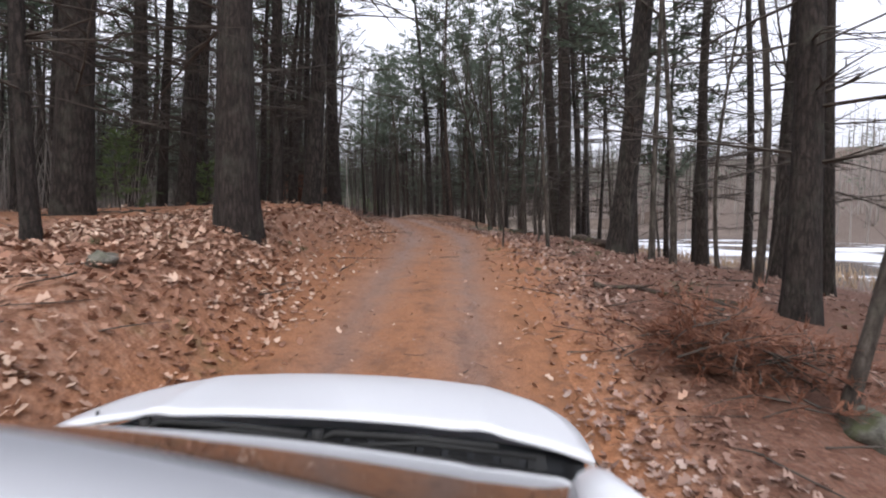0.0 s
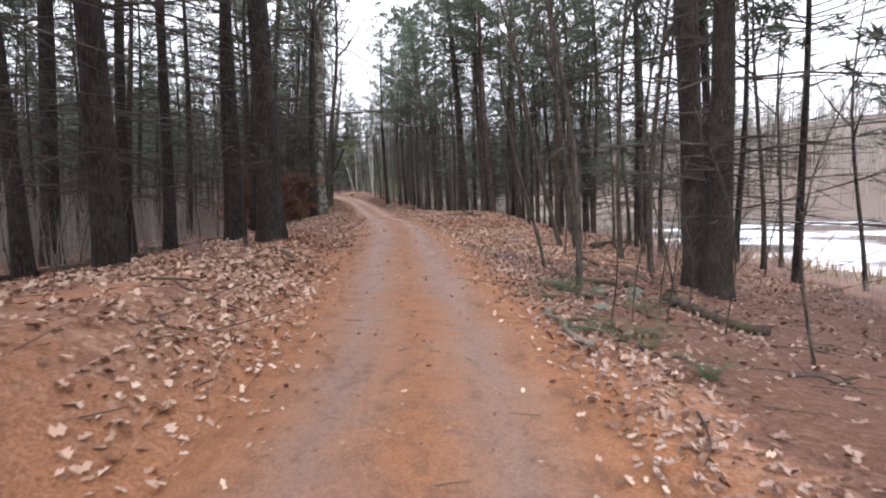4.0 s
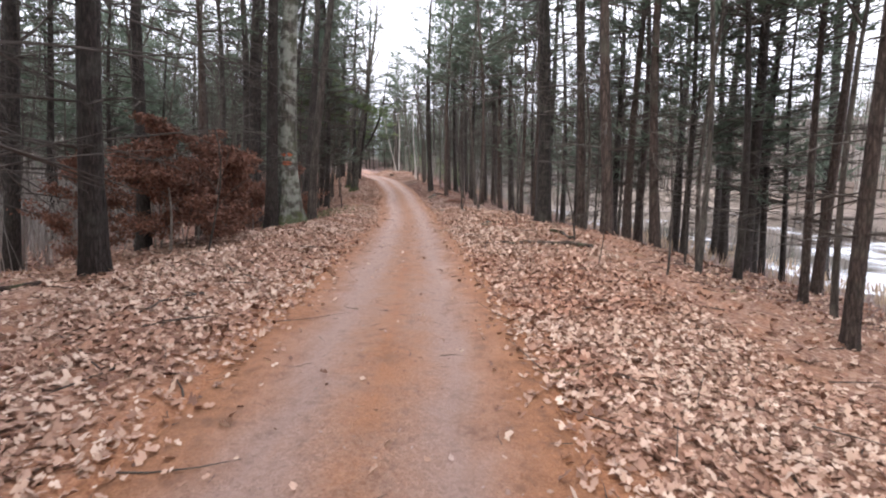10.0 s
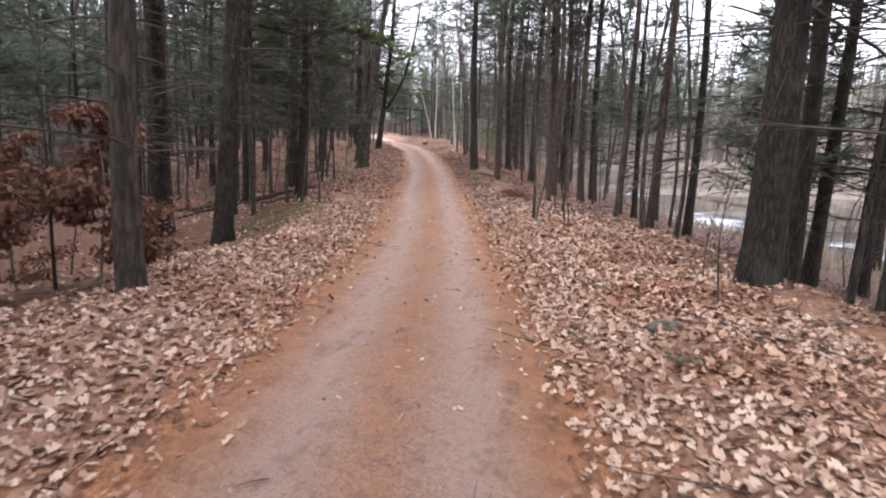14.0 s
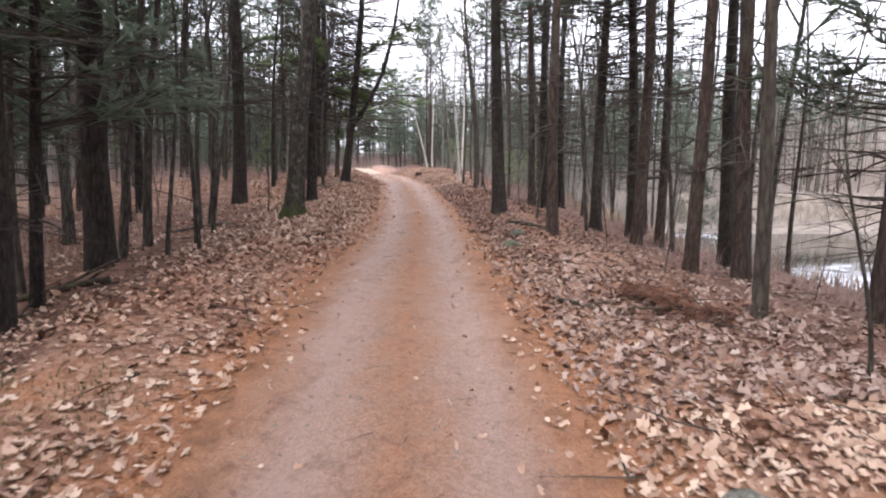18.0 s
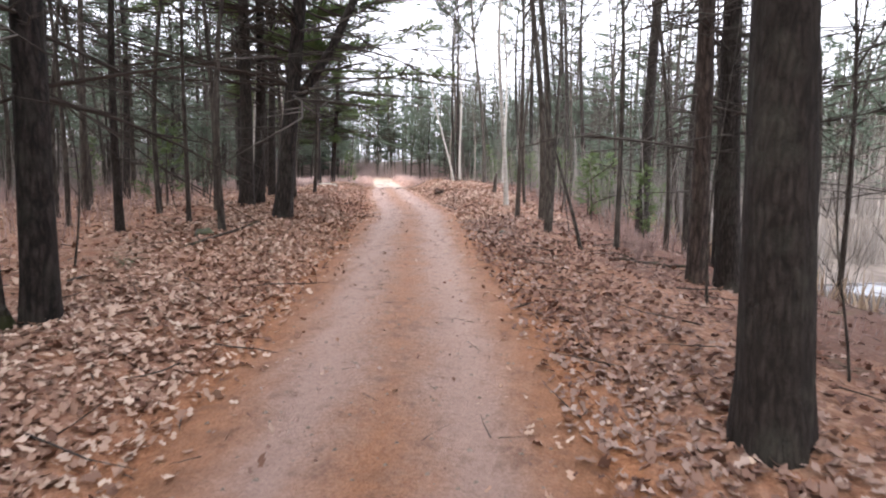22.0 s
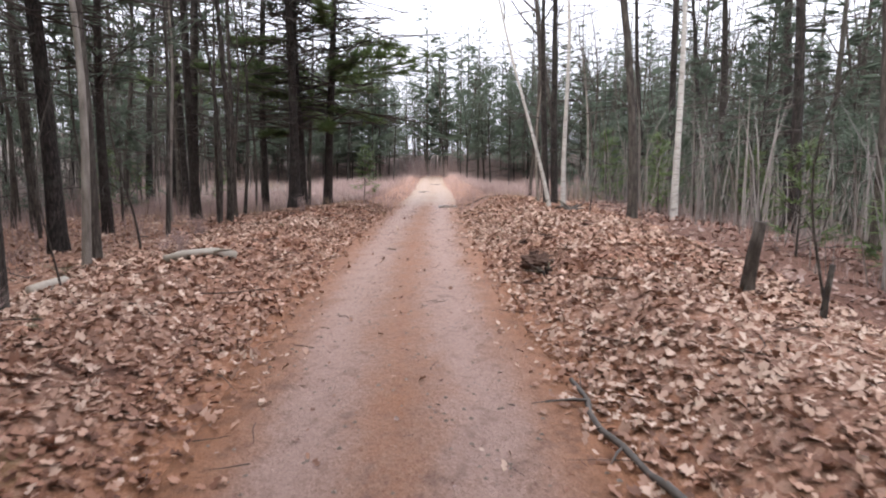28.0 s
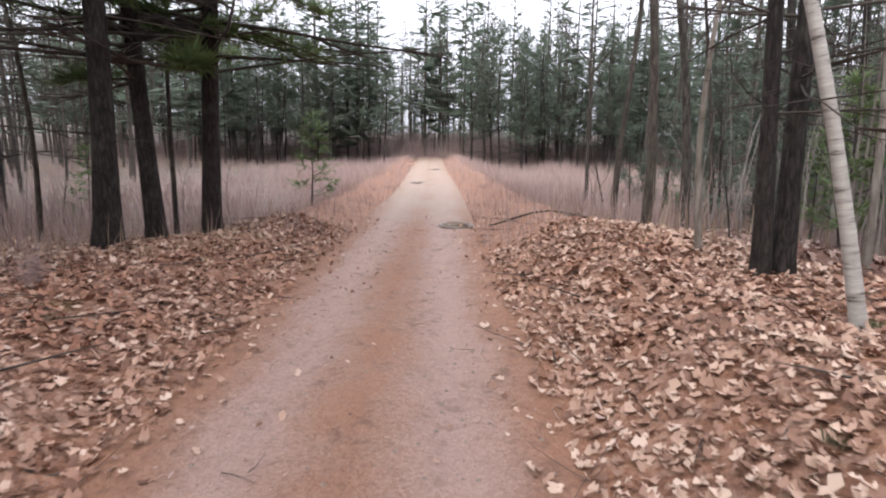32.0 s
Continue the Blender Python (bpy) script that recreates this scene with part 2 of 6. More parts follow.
# bare twigs with the haze of distance put into their pale colour
HAZED_TWIG = foliage("hazed_bare_twigs", (0.10, 0.085, 0.075), (0.17, 0.148, 0.135), (0.27, 0.24, 0.22), 0.0)


def ground_mat():
    m = Mat("forest_floor", 0.95)
    pos = m.position()
    lat = m.attr("lat")
    mid = m.noise(pos, 2.2, 5)
    fine = m.noise(pos, 38, 5, 0.7)
    # leaf-sized flakes
    warp = m.mix(0.04, pos, m.noise(pos, 9, 3), "ADD")
    flake = m.cells(warp, 19, "F1", "Color")
    sep = m.n.new("ShaderNodeSeparateColor")
    m.l.new(flake, sep.inputs[0])
    leaf = m.ramp(sep.outputs[0], (0.0, (0.06, 0.026, 0.018)), (0.35, (0.17, 0.082, 0.056)), (0.7, (0.29, 0.178, 0.134)), (1.0, (0.42, 0.30, 0.24)))
    leaf = m.mix(0.4, leaf, m.ramp(fine, (0.3, (0.08, 0.036, 0.024)), (0.7, (0.36, 0.215, 0.155))))
    needle = m.ramp(fine, (0.3, (0.14, 0.058, 0.030)), (0.5, (0.265, 0.116, 0.058)), (0.72, (0.38, 0.187, 0.100)))
    soil = m.mix(0.22, m.ramp(fine, (0.3, (0.032, 0.014, 0.010)), (0.7, (0.13, 0.056, 0.037))), leaf)
    needles = m.ramp(m.math("ADD", m.attr("leafy"), m.math("MULTIPLY", m.math("SUBTRACT", mid, 0.5), 0.6)), (0.10, (1,)), (0.40, (0,)))
    edge = m.math("SUBTRACT", 1.0, m.ramp(m.math("ADD", m.math("DIVIDE", m.math("ABSOLUTE", lat), 4.0), m.math("MULTIPLY", m.math("SUBTRACT", mid, 0.5), 0.35)), (0.37, (0,)), (0.56, (1,))))
    early = m.ramp(m.math("DIVIDE", m.attr("run"), 120.0), (0.14, (0.5,)), (0.30, (0,)))
    needles = m.math("MAXIMUM", needles, m.math("ADD", early, m.math("MULTIPLY", m.math("SUBTRACT", mid, 0.5), 0.5)))
    col = m.mix(m.math("MAXIMUM", m.math("MULTIPLY", needles, 0.8), m.ramp(mid, (0.42, (0.1,)), (0.66, (0.6,)))), leaf, needle)
    edge = m.math("MULTIPLY", edge, m.math("SUBTRACT", 1.0, m.attr("open")))
    brown = m.ramp(m.math("DIVIDE", m.attr("run"), 120.0), (0.70, (0,)), (0.84, (0.6,)))
    col = m.mix(edge, col, m.mix(brown, needle, leaf))
    patchy = m.math("ADD", m.noise(pos, 0.9, 4), m.math("MULTIPLY", m.attr("soil"), 0.42))
    col = m.mix(m.ramp(patchy, (0.60, (0,)), (0.72, (0.9,))), col, soil)
    # moss and grass in patches; marsh grass and mud by the water
    col = m.mix(m.ramp(m.noise(pos, 0.55, 5), (0.64, (0,)), (0.74, (0.55,))), col, (0.075, 0.095, 0.035))
    # far from the road the floor turns a darker grey-brown
    old = m.ramp(fine, (0.3, (0.055, 0.044, 0.037)), (0.7, (0.15, 0.122, 0.104)))
    col = m.mix(m.ramp(m.math("DIVIDE", m.math("ABSOLUTE", lat), 40.0), (0.25, (0,)), (0.55, (0.85,))), col, old)
    col = m.mix(m.ramp(m.math("DIVIDE", m.attr("run"), 200.0), (0.79, (0,)), (0.84, (0.9,))), col, old)
    marsh = m.ramp(m.noise(pos, 1.4, 5), (0.35, (0.075, 0.060, 0.050)), (0.65, (0.165, 0.134, 0.112)))
    col = m.mix(m.attr("marsh"), col, marsh)
    m.colour(col)
    h = m.math("ADD", m.math("MULTIPLY", m.cells(warp, 15), 0.6), m.math("MULTIPLY", fine, 0.5))
    return m.bump(h, 0.8, 0.03).m


GROUND = ground_mat()


def road_mat():
    m = Mat("dirt_road", 0.85)
    pos = m.position()
    lat = m.attr("lat")
    run = m.attr("run")
    mid = m.noise(pos, 1.6, 5)
    streak = m.noise(m.position((2.2, 0.35, 1)), 2.0, 5)
    fine = m.noise(pos, 55, 5, 0.75)
    stones = m.cells(pos, 42, "F1", "Color")
    sep = m.n.new("ShaderNodeSeparateColor")
    m.l.new(stones, sep.inputs[0])
    needle = m.ramp(fine, (0.28, (0.15, 0.063, 0.032)), (0.5, (0.285, 0.126, 0.062)), (0.75, (0.40, 0.198, 0.106)))
    gravel = m.ramp(m.math("ADD", m.math("MULTIPLY", fine, 0.7), m.math("MULTIPLY", sep.outputs[0], 0.3)),
                    (0.3, (0.135, 0.082, 0.062)), (0.5, (0.265, 0.170, 0.134)), (0.8, (0.41, 0.295, 0.245)))
    sand = m.ramp(fine, (0.3, (0.20, 0.142, 0.105)), (0.7, (0.33, 0.25, 0.196)))
    # worn clear of needles between the edges, most in the two wheel tracks, more so further on
    broad = m.noise(pos, 0.45, 3)
    off = m.math("ADD", m.math("ABSOLUTE", lat), m.math("ADD", m.math("MULTIPLY", m.math("SUBTRACT", mid, 0.5), 0.55), m.math("MULTIPLY", m.math("SUBTRACT", streak, 0.5), 0.4)))
    band = m.ramp(m.math("SUBTRACT", m.math("DIVIDE", off, 2.0), m.math("MULTIPLY", m.math("POWER", m.math("DIVIDE", m.math("MAXIMUM", run, 0.0), 110.0), 2.0), 0.17)), (0.32, (1,)), (0.72, (0,)))
    track = m.math("SUBTRACT", 1.0, m.math("DIVIDE", m.math("ABSOLUTE", m.math("SUBTRACT", off, 0.68)), 0.5))
    late = m.ramp(m.math("DIVIDE", run, 120.0), (0.05, (0.2,)), (0.22, (0.6,)), (0.38, (0.9,)), (0.6, (1.0,)))
    amount = m.math("ADD", m.math("MULTIPLY", late, 0.52), m.math("ADD", m.math("MULTIPLY", track, 0.66), m.math("MULTIPLY", m.math("SUBTRACT", broad, 0.5), 0.9)))
    worn = m.math("MULTIPLY", band, m.ramp(amount, (0.0, (0.08,)), (0.85, (0.95,))))
    damp = m.ramp(m.math("ADD", m.math("MULTIPLY", track, 0.6), m.math("MULTIPLY", m.math("SUBTRACT", streak, 0.5), 1.6)), (0.35, (0,)), (0.8, (0.5,)))
    gravel = m.mix(damp, gravel, m.mix(0.5, gravel, (0.10, 0.072, 0.066)))
    packed = m.mix(0.7, gravel, m.mix(late, (0.115, 0.066, 0.05), (0.37, 0.25, 0.208)))
    gravel = m.mix(m.math("MULTIPLY", m.math("MAXIMUM", track, 0.0), 0.85), m.mix(0.22, gravel, needle), packed)
    gravel = m.mix(m.ramp(m.noise(pos, 26, 3), (0.66, (0,)), (0.72, (0.7,))), gravel, (0.075, 0.05, 0.043))
    clump = m.ramp(m.noise(pos, 3.2, 5, 0.7), (0.46, (0,)), (0.66, (0.62,)))
    needle = m.mix(clump, needle, (0.13, 0.062, 0.034))
    needle = m.mix(m.ramp(m.math("DIVIDE", run, 120.0), (0.70, (0,)), (0.84, (0.5,))), needle, (0.24, 0.13, 0.09))
    col = m.mix(worn, needle, gravel)
    stain = m.ramp(m.math("ADD", m.noise(pos, 5.5, 5, 0.7), m.math("MULTIPLY", m.math("SUBTRACT", streak, 0.5), 0.5)), (0.54, (0,)), (0.70, (0.5,)))
    col = m.mix(stain, col, (0.105, 0.058, 0.042))
    sandy = m.math("MULTIPLY", m.attr("clearing"), m.ramp(m.math("ADD", mid, m.math("MULTIPLY", m.math("SUBTRACT", broad, 0.5), 0.8)), (0.3, (0.55,)), (0.55, (1,))))
    col = m.mix(sandy, col, sand)
    m.colour(col)
    m.rough(m.math("SUBTRACT", 0.92, m.math("MULTIPLY", worn, 0.24)))
    h = m.math("ADD", m.math("ADD", m.math("MULTIPLY", m.cells(pos, 42), 0.5), fine), m.math("MULTIPLY", m.noise(pos, 9, 4), 1.5))
    return m.bump(h, 0.8, 0.022).m


ROAD = road_mat()


def plain(name, col, rough=0.6, metal=0.0, vary=0.12, scale=6.0):
    m = Mat(name, rough, metal)
    other = tuple(c * (1 - 2.2 * vary) for c in col)
    return m.colour(m.mix(m.noise(m.coords("Object"), scale, 5), col, other)).m


STONE = log_mat("weathered_stone", (0.05, 0.046, 0.04), (0.15, 0.14, 0.12), (0.27, 0.255, 0.225), 0.25)
MOSS_STONE = log_mat("moss_covered_stone", (0.035, 0.034, 0.028), (0.115, 0.11, 0.092), (0.22, 0.21, 0.185), 0.75)
PEBBLE = plain("pebble_stone", (0.30, 0.24, 0.20), 0.8, 0, 0.3, 3)
PAINT = Mat("white_car_paint", 0.32).colour((0.54, 0.55, 0.58))
PAINT.p.inputs["Coat Weight"].default_value = 0.25
PAINT = PAINT.m
TRIM = plain("black_plastic", (0.012, 0.013, 0.015), 0.35, 0, 0.1)
RUBBER = plain("black_rubber", (0.015, 0.015, 0.015), 0.7)
STEEL = plain("wheel_alloy", (0.45, 0.46, 0.48), 0.35, 1.0)
LAMP = Mat("lamp_glass", 0.08).colour((0.55, 0.57, 0.6)).m
RED_LAMP = Mat("red_lamp_glass", 0.1).colour((0.35, 0.02, 0.02)).m
GLASS = Mat("tinted_window_glass", 0.03).colour((0.012, 0.014, 0.015))
GLASS.p.inputs["Specular IOR Level"].default_value = 0.6
GLASS = GLASS.m


def water_mat():
    m = Mat("pond_water", 0.06)
    pos = m.position()
    sep = m.n.new("ShaderNodeSeparateXYZ")
    m.l.new(pos, sep.inputs[0])
    # fades the white northwards, in place of the hill's dark reflection
    hill_dim = m.math("MULTIPLY", m.math("MINIMUM", m.math("MAXIMUM", m.math("DIVIDE", m.math("SUBTRACT", sep.outputs[1], 58.0), 30.0), 0.0), 1.0), 0.17)
    # ice patches, whitened to stand in for the bright sky's reflection
    ice_glare = m.ramp(m.math("SUBTRACT", m.noise(pos, 0.10, 5), hill_dim), (0.40, (0,)), (0.56, (1,)))
    m.colour(m.mix(ice_glare, (0.035, 0.032, 0.028), (0.58, 0.60, 0.65)))
    m.rough(m.math("ADD", m.math("MULTIPLY", ice_glare, 0.4), 0.05))
    m.p.inputs["Specular IOR Level"].default_value = 0.5
    return m.bump(m.noise(pos, 2.5, 4), 0.12, 0.03).m


POND = water_mat()
PUDDLE = Mat("muddy_water", 0.04).colour((0.20, 0.13, 0.075))
PUDDLE.p.inputs["Specular IOR Level"].default_value = 0.5
PUDDLE = PUDDLE.m
GREEN_GRASS = foliage("short_green_grass", (0.05, 0.07, 0.025), (0.085, 0.105, 0.042), (0.13, 0.14, 0.065))
BLAZE = plain("orange_trail_paint", (0.50, 0.135, 0.06), 0.8, 0, 0.3, 18)

# the road's centre line: x, y, z of its surface
CENTRE = np.array([
    (-0.5, -60, -2), (-0.42, -20, -1.25), (-0.33, 0.01, -0.02), (-0.28, 4.81, 0.48), (-0.12, 9.01, 0.93), (0.01, 14.03, 1.24), (-0.32, 18.01, 1.34), (-0.95, 22.06, 1.44), (-1.75, 27.14, 1.56), (-2.59, 32.12, 1.61), (-3.86, 38.23, 1.52), (-5.16, 44.18, 1.41), (-6.68, 50.8, 1.16), (-7.81, 55.38, 1.19), (-9.51, 61.32, 1.34), (-11.37, 68.15, 1.48), (-13.07, 73.48, 1.68), (-15.1, 79.17, 1.94), (-16.99, 84.33, 2.11), (-19.95, 90.58, 2.31), (-24.1, 100.06, 2.36), (-32.1, 119.17, 2.18), (-43.1, 144.17, 2.38), (-54.6, 172.17, 3.1), (-65.6, 205.17, 4.4), (-74.6, 260.17, 7.0)])


def catmull(pts, per):
    """A smooth line through points, with so many steps a span."""
    p = np.vstack((2 * pts[0] - pts[1], pts, 2 * pts[-1] - pts[-2]))
    out = []
    for i in range(1, len(p) - 2):
        for u in np.arange(per) / per:
            a, b, c, d = p[i - 1], p[i], p[i + 1], p[i + 2]
            out.append(0.5 * (2 * b + (c - a) * u + (2 * a - 5 * b + 4 * c - d) * u * u + (3 * b - a - 3 * c + d) * u ** 3))
    return np.array(out + [p[-2]])


LINE = catmull(CENTRE, 12)
STEP = np.hypot(*np.diff(LINE[:, :2], axis=0).T)
RUN = np.concatenate(([0], np.cumsum(STEP)))
RUN -= RUN[24]          # 0 where the road passes the origin
WAY = np.gradient(LINE[:, :2], axis=0)
WAY /= np.hypot(WAY[:, 0], WAY[:, 1])[:, None]

# height of the land beside the road, above the road: run, then at 9, 6, 3 m on its west and 3, 6, 10, 18 m on its east
BANKS = np.array([
    (-30, 0.77, 0.74, 0.62, 0.08, -0.44, -1.07, -2.07),
    (0, 0.97, 0.94, 1, 0.03, -0.54, -1.17, -1.97),
    (14, 0.6, 0.8, 0.86, 0.12, -0.45, -1.05, -2.2),
    (24, -0.45, 0.02, 0.38, -0.30, -0.92, -1.62, -2.34),
    (33, -0.81, -0.28, 0.08, -0.24, -0.50, -1.05, -2.28),
    (43, -0.73, -0.1, 0.34, 0.33, 0.27, -0.75, -2.45),
    (53, -1.18, -0.61, 0.14, 0.34, 0.19, -1.18, -2.38),
    (63, -1.11, -0.5, 0.18, 0.14, -0.3, -1.26, -2.4),
    (73, -0.38, -0.02, 0.29, 0.23, -0.44, -1.14, -2.44),
    (84, 0.04, 0.26, 0.38, 0.29, -0.34, -1.07, -2.37),
    (96, -0.13, -0, 0.47, 0.63, 0.55, -0.08, -1.68),
    (110, -0.04, 0.12, 0.34, 0.66, 0.63, -0.09, -1.69)])
ACROSS = np.array([-9, -6, -3, 3, 6, 10, 18])


def along(run, lat):
    """World x and y of a place so far along the road and so far east of it."""
    x, y = (np.interp(run, RUN, LINE[:, i]) for i in (0, 1))
    wx, wy = (np.interp(run, RUN, WAY[:, i]) for i in (0, 1))
    return x + wy * lat, y - wx * lat


def road_of(x, y):
    """How far along the road a place lies, and how far east of it."""
    x, y = np.atleast_1d(np.asarray(x, float)), np.atleast_1d(np.asarray(y, float))
    near = np.array([np.argmin((LINE[:, 0] - a) ** 2 + (LINE[:, 1] - b) ** 2) for a, b in zip(x, y)])
    dx, dy = x - LINE[near, 0], y - LINE[near, 1]
    wx, wy = WAY[near, 0], WAY[near, 1]
    return RUN[near] + dx * wx + dy * wy, dx * wy - dy * wx


def smooth(a, b, v):
    u = np.clip((np.asarray(v, float) - a) / (b - a), 0, 1)
    return u * u * (3 - 2 * u)


WATER = -1.0


def shore(run):
    """How far east of the road the water begins."""
    return np.interp(run, (-50, 20, 58, 67, 74, 84, 92), (22, 21, 19.5, 17.5, 13.5, 13, 15))


def height(run, lat):
    """Height of the bare land."""
    run, lat = np.asarray(run, float), np.asarray(lat, float)
    road = np.interp(run, RUN, LINE[:, 2])
    cols = np.stack([np.interp(run, BANKS[:, 0], BANKS[:, i + 1]) for i in range(7)])
    at = np.clip(np.searchsorted(ACROSS, lat) - 1, 0, 5)
    u = np.clip((lat - ACROSS[at]) / (ACROSS[at + 1] - ACROSS[at]), 0, 1)
    pick = lambda k: np.take_along_axis(cols, k[None, ...], 0)[0]
    side = pick(at) * (1 - u) + pick(at + 1) * u
    inner = np.where(lat < 0, cols[2], cols[3])
    # the banks stand steep beside the first cutting, and ease off further on
    foot = np.interp(run, (12, 22), (1.35, 1.5))
    ease = np.clip((np.abs(lat) - foot) / np.interp(run, (12, 22), (1.25, 1.55)), 0, 1)
    side = np.where(np.abs(lat) < 3, inner * ease * ease * (3 - 2 * ease), side)
    # east: down to the marsh and the water; west: slowly down, then up a far hill
    marsh = np.where(run < 96, WATER + 0.25 - road, -0.9)
    edge = lat - shore(run)
    side = np.where(edge > -4.0, side + (marsh - side) * smooth(-4.0, -0.8, edge), side)
    pond = smooth(-1.2, 1.6, edge) * (1 - smooth(60, 66, lat)) * (1 - smooth(80, 94, run))
    side = side - 0.9 * pond
    side = side + np.clip(lat - 62, 0, None) * 0.24 * smooth(58, 84, lat)
    side = np.where(lat < -9, side - 0.7 * smooth(-9, -26, lat) + np.clip(-lat - 45, 0, None) * 0.10, side)
    # the clearing past the end of the wood lies low on both sides of its causeway
    clear = smooth(104, 116, run) * (1 - smooth(168, 186, run)) * smooth(2.2, 6, np.abs(lat)) * (1 - smooth(40, 60, np.abs(lat)))
    return road + side * (1 - clear) - 0.75 * clear


def fbm(x, y, octaves=4, seed=0):
    """Smooth noise between about -1 and 1."""
    total, amp, norm = np.zeros(np.shape(x)), 1.0, 0.0
    for o in range(octaves):
        f = 2.0 ** o
        a, b = np.asarray(x) * f + 17.3 * o + seed, np.asarray(y) * f - 9.1 * o + 3 * seed
        i, j = np.floor(a), np.floor(b)
        u, v = a - i, b - j
        u, v = u * u * (3 - 2 * u), v * v * (3 - 2 * v)
        rnd = lambda p, q: np.mod(np.sin(p * 127.1 + q * 311.7 + 0.7 * seed) * 43758.5453, 1.0) * 2 - 1
        total += amp * ((rnd(i, j) * (1 - u) + rnd(i + 1, j) * u) * (1 - v) + (rnd(i, j + 1) * (1 - u) + rnd(i + 1, j + 1) * u) * v)
        norm += amp
        amp *= 0.5
    return total / norm


def land(run, lat):
    """Height of the land with its hummocks."""
    x, y = along(run, lat)
    off = np.abs(lat)
    rough = smooth(1.5, 3.5, off)
    return height(run, lat) + rough * (0.10 * fbm(x * 0.55, y * 0.55, 3, 2) + 0.05 * fbm(x * 2.3, y * 2.3, 2, 5)) \
        + smooth(12, 60, off) * 0.5 * fbm(x * 0.08, y * 0.08, 3, 8)


def leafy(x, y, run, lat):
    """How thick the fallen leaves lie, 0 to 1: thin where pine needles cover the floor."""
    n = fbm(x * 0.28, y * 0.28, 3, 11)
    where = np.interp(run, (-10, 6, 20, 30, 60, 110), (.02, .02, .2, .55, .55, .6)) + np.where(lat > 0, 0.1, 0.0)
    return np.clip(0.5 + 1.6 * (n + where), 0.06, 1) * smooth(1.15, 1.95, np.abs(lat)) * (1 - 0.72 * smooth(0, 4, run) * (1 - smooth(22, 27, run)) * smooth(2.0, 3.0, lat)) * (1 - 0.72 * smooth(60, 65, run) * (1 - smooth(84, 90, run)) * smooth(2.0, 3.4, lat)) * (1 - 0.45 * smooth(58, 63, run) * (1 - smooth(70, 76, run)) * smooth(-2.6, -4.0, lat)) * (1 - 0.75 * smooth(41, 45, run) * (1 - smooth(59, 63, run)) * smooth(-3.1, -4.2, lat)) * (1 - 0.62 * smooth(51.5, 53.5, run) * (1 - smooth(57.5, 60, run)) * smooth(-1.9, -2.8, lat)) * (1 - smooth(14, 24, np.abs(lat)) * 0.5)


def land_at(x, y):
    run, lat = road_of(x, y)
    return float(land(run, lat)[0])


def mesh_of(name, verts, faces, mat, smooth_faces=False):
    me = bpy.data.meshes.new(name)
    me.from_pydata([tuple(v) for v in verts], [], faces)
    me.materials.append(mat)
    if smooth_faces:
        me.polygons.foreach_set("use_smooth", [True] * len(me.polygons))
    me.update()
    return me


def add_attr(me, name, values):
    a = me.attributes.new(name, "FLOAT", "POINT")
    a.data.foreach_set("value", np.asarray(values, dtype=np.float32))


def sheet(name, runs, lats, z_of, mat):
    """A grid sheet laid along the road."""
    R, L = np.meshgrid(runs, lats, indexing="ij")
    X, Y = along(R.ravel(), L.ravel())
    Z = z_of(R.ravel(), L.ravel())
    nr, nl = len(runs), len(lats)
    faces = [(i * nl + j, i * nl + j + 1, (i + 1) * nl + j + 1, (i + 1) * nl + j) for i in range(nr - 1) for j in range(nl - 1)]
    return np.column_stack((X, Y, Z)), faces, R.ravel(), L.ravel()


def sunk(run, lat):
    """The land, pressed down under the road."""
    return land(run, lat) - 0.10 * (1 - smooth(1.25, 1.62, np.abs(lat)))


half = np.concatenate((np.arange(0.4, 1.2, 0.4), np.arange(1.2, 9.0, 0.3), np.geomspace(9, 150, 26)))
runs = np.concatenate((np.arange(-59, -3, 3.0), np.arange(-3, 112, 0.36), np.arange(112, 185, 1.2), np.arange(185, 260, 4.0)))
lats = np.concatenate((-half[::-1], [0], half))
V, F, RR, LL = sheet("ground", runs, lats, sunk, GROUND)
# the rim of the sheet is carried out to the horizon
nr, nl = len(runs), len(lats)
rim = [j for j in range(nl)] + [i * nl + nl - 1 for i in range(1, nr)] + [(nr - 1) * nl + j for j in range(nl - 2, -1, -1)] + [i * nl for i in range(nr - 2, 0, -1)]
mid_point = np.array([-30.0, 95.0])
rings, last = [V], rim
base = len(V)
for grow, lift in ((1.5, 3.0), (3.5, 10.0), (14.0, 14.0)):
    ring = V[rim].copy()
    ring[:, :2] = mid_point + (ring[:, :2] - mid_point) * grow
    ring[:, 2] += lift
    ids = list(range(base, base + len(rim)))
    F += [(last[k], ids[k], ids[(k + 1) % len(rim)], last[(k + 1) % len(rim)]) for k in range(len(rim))]
    rings.append(ring)
    base += len(rim)
    last = ids
ground_me = mesh_of("ground", np.vstack(rings), F, GROUND, True)
extra = base - len(V)
add_attr(ground_me, "lat", np.concatenate((LL, np.full(extra, 100.0))))
marsh = smooth(-5.5, -2, LL - shore(RR)) * (1 - smooth(56, 63, LL)) + smooth(104, 114, RR) * (1 - smooth(165, 180, RR)) * smooth(3, 7, np.abs(LL)) * (1 - smooth(40, 60, np.abs(LL)))
add_attr(ground_me, "marsh", np.concatenate((np.clip(marsh, 0, 1), np.zeros(extra))))
add_attr(ground_me, "leafy", np.concatenate((leafy(V[:, 0], V[:, 1], RR, LL), np.full(extra, 0.5))))
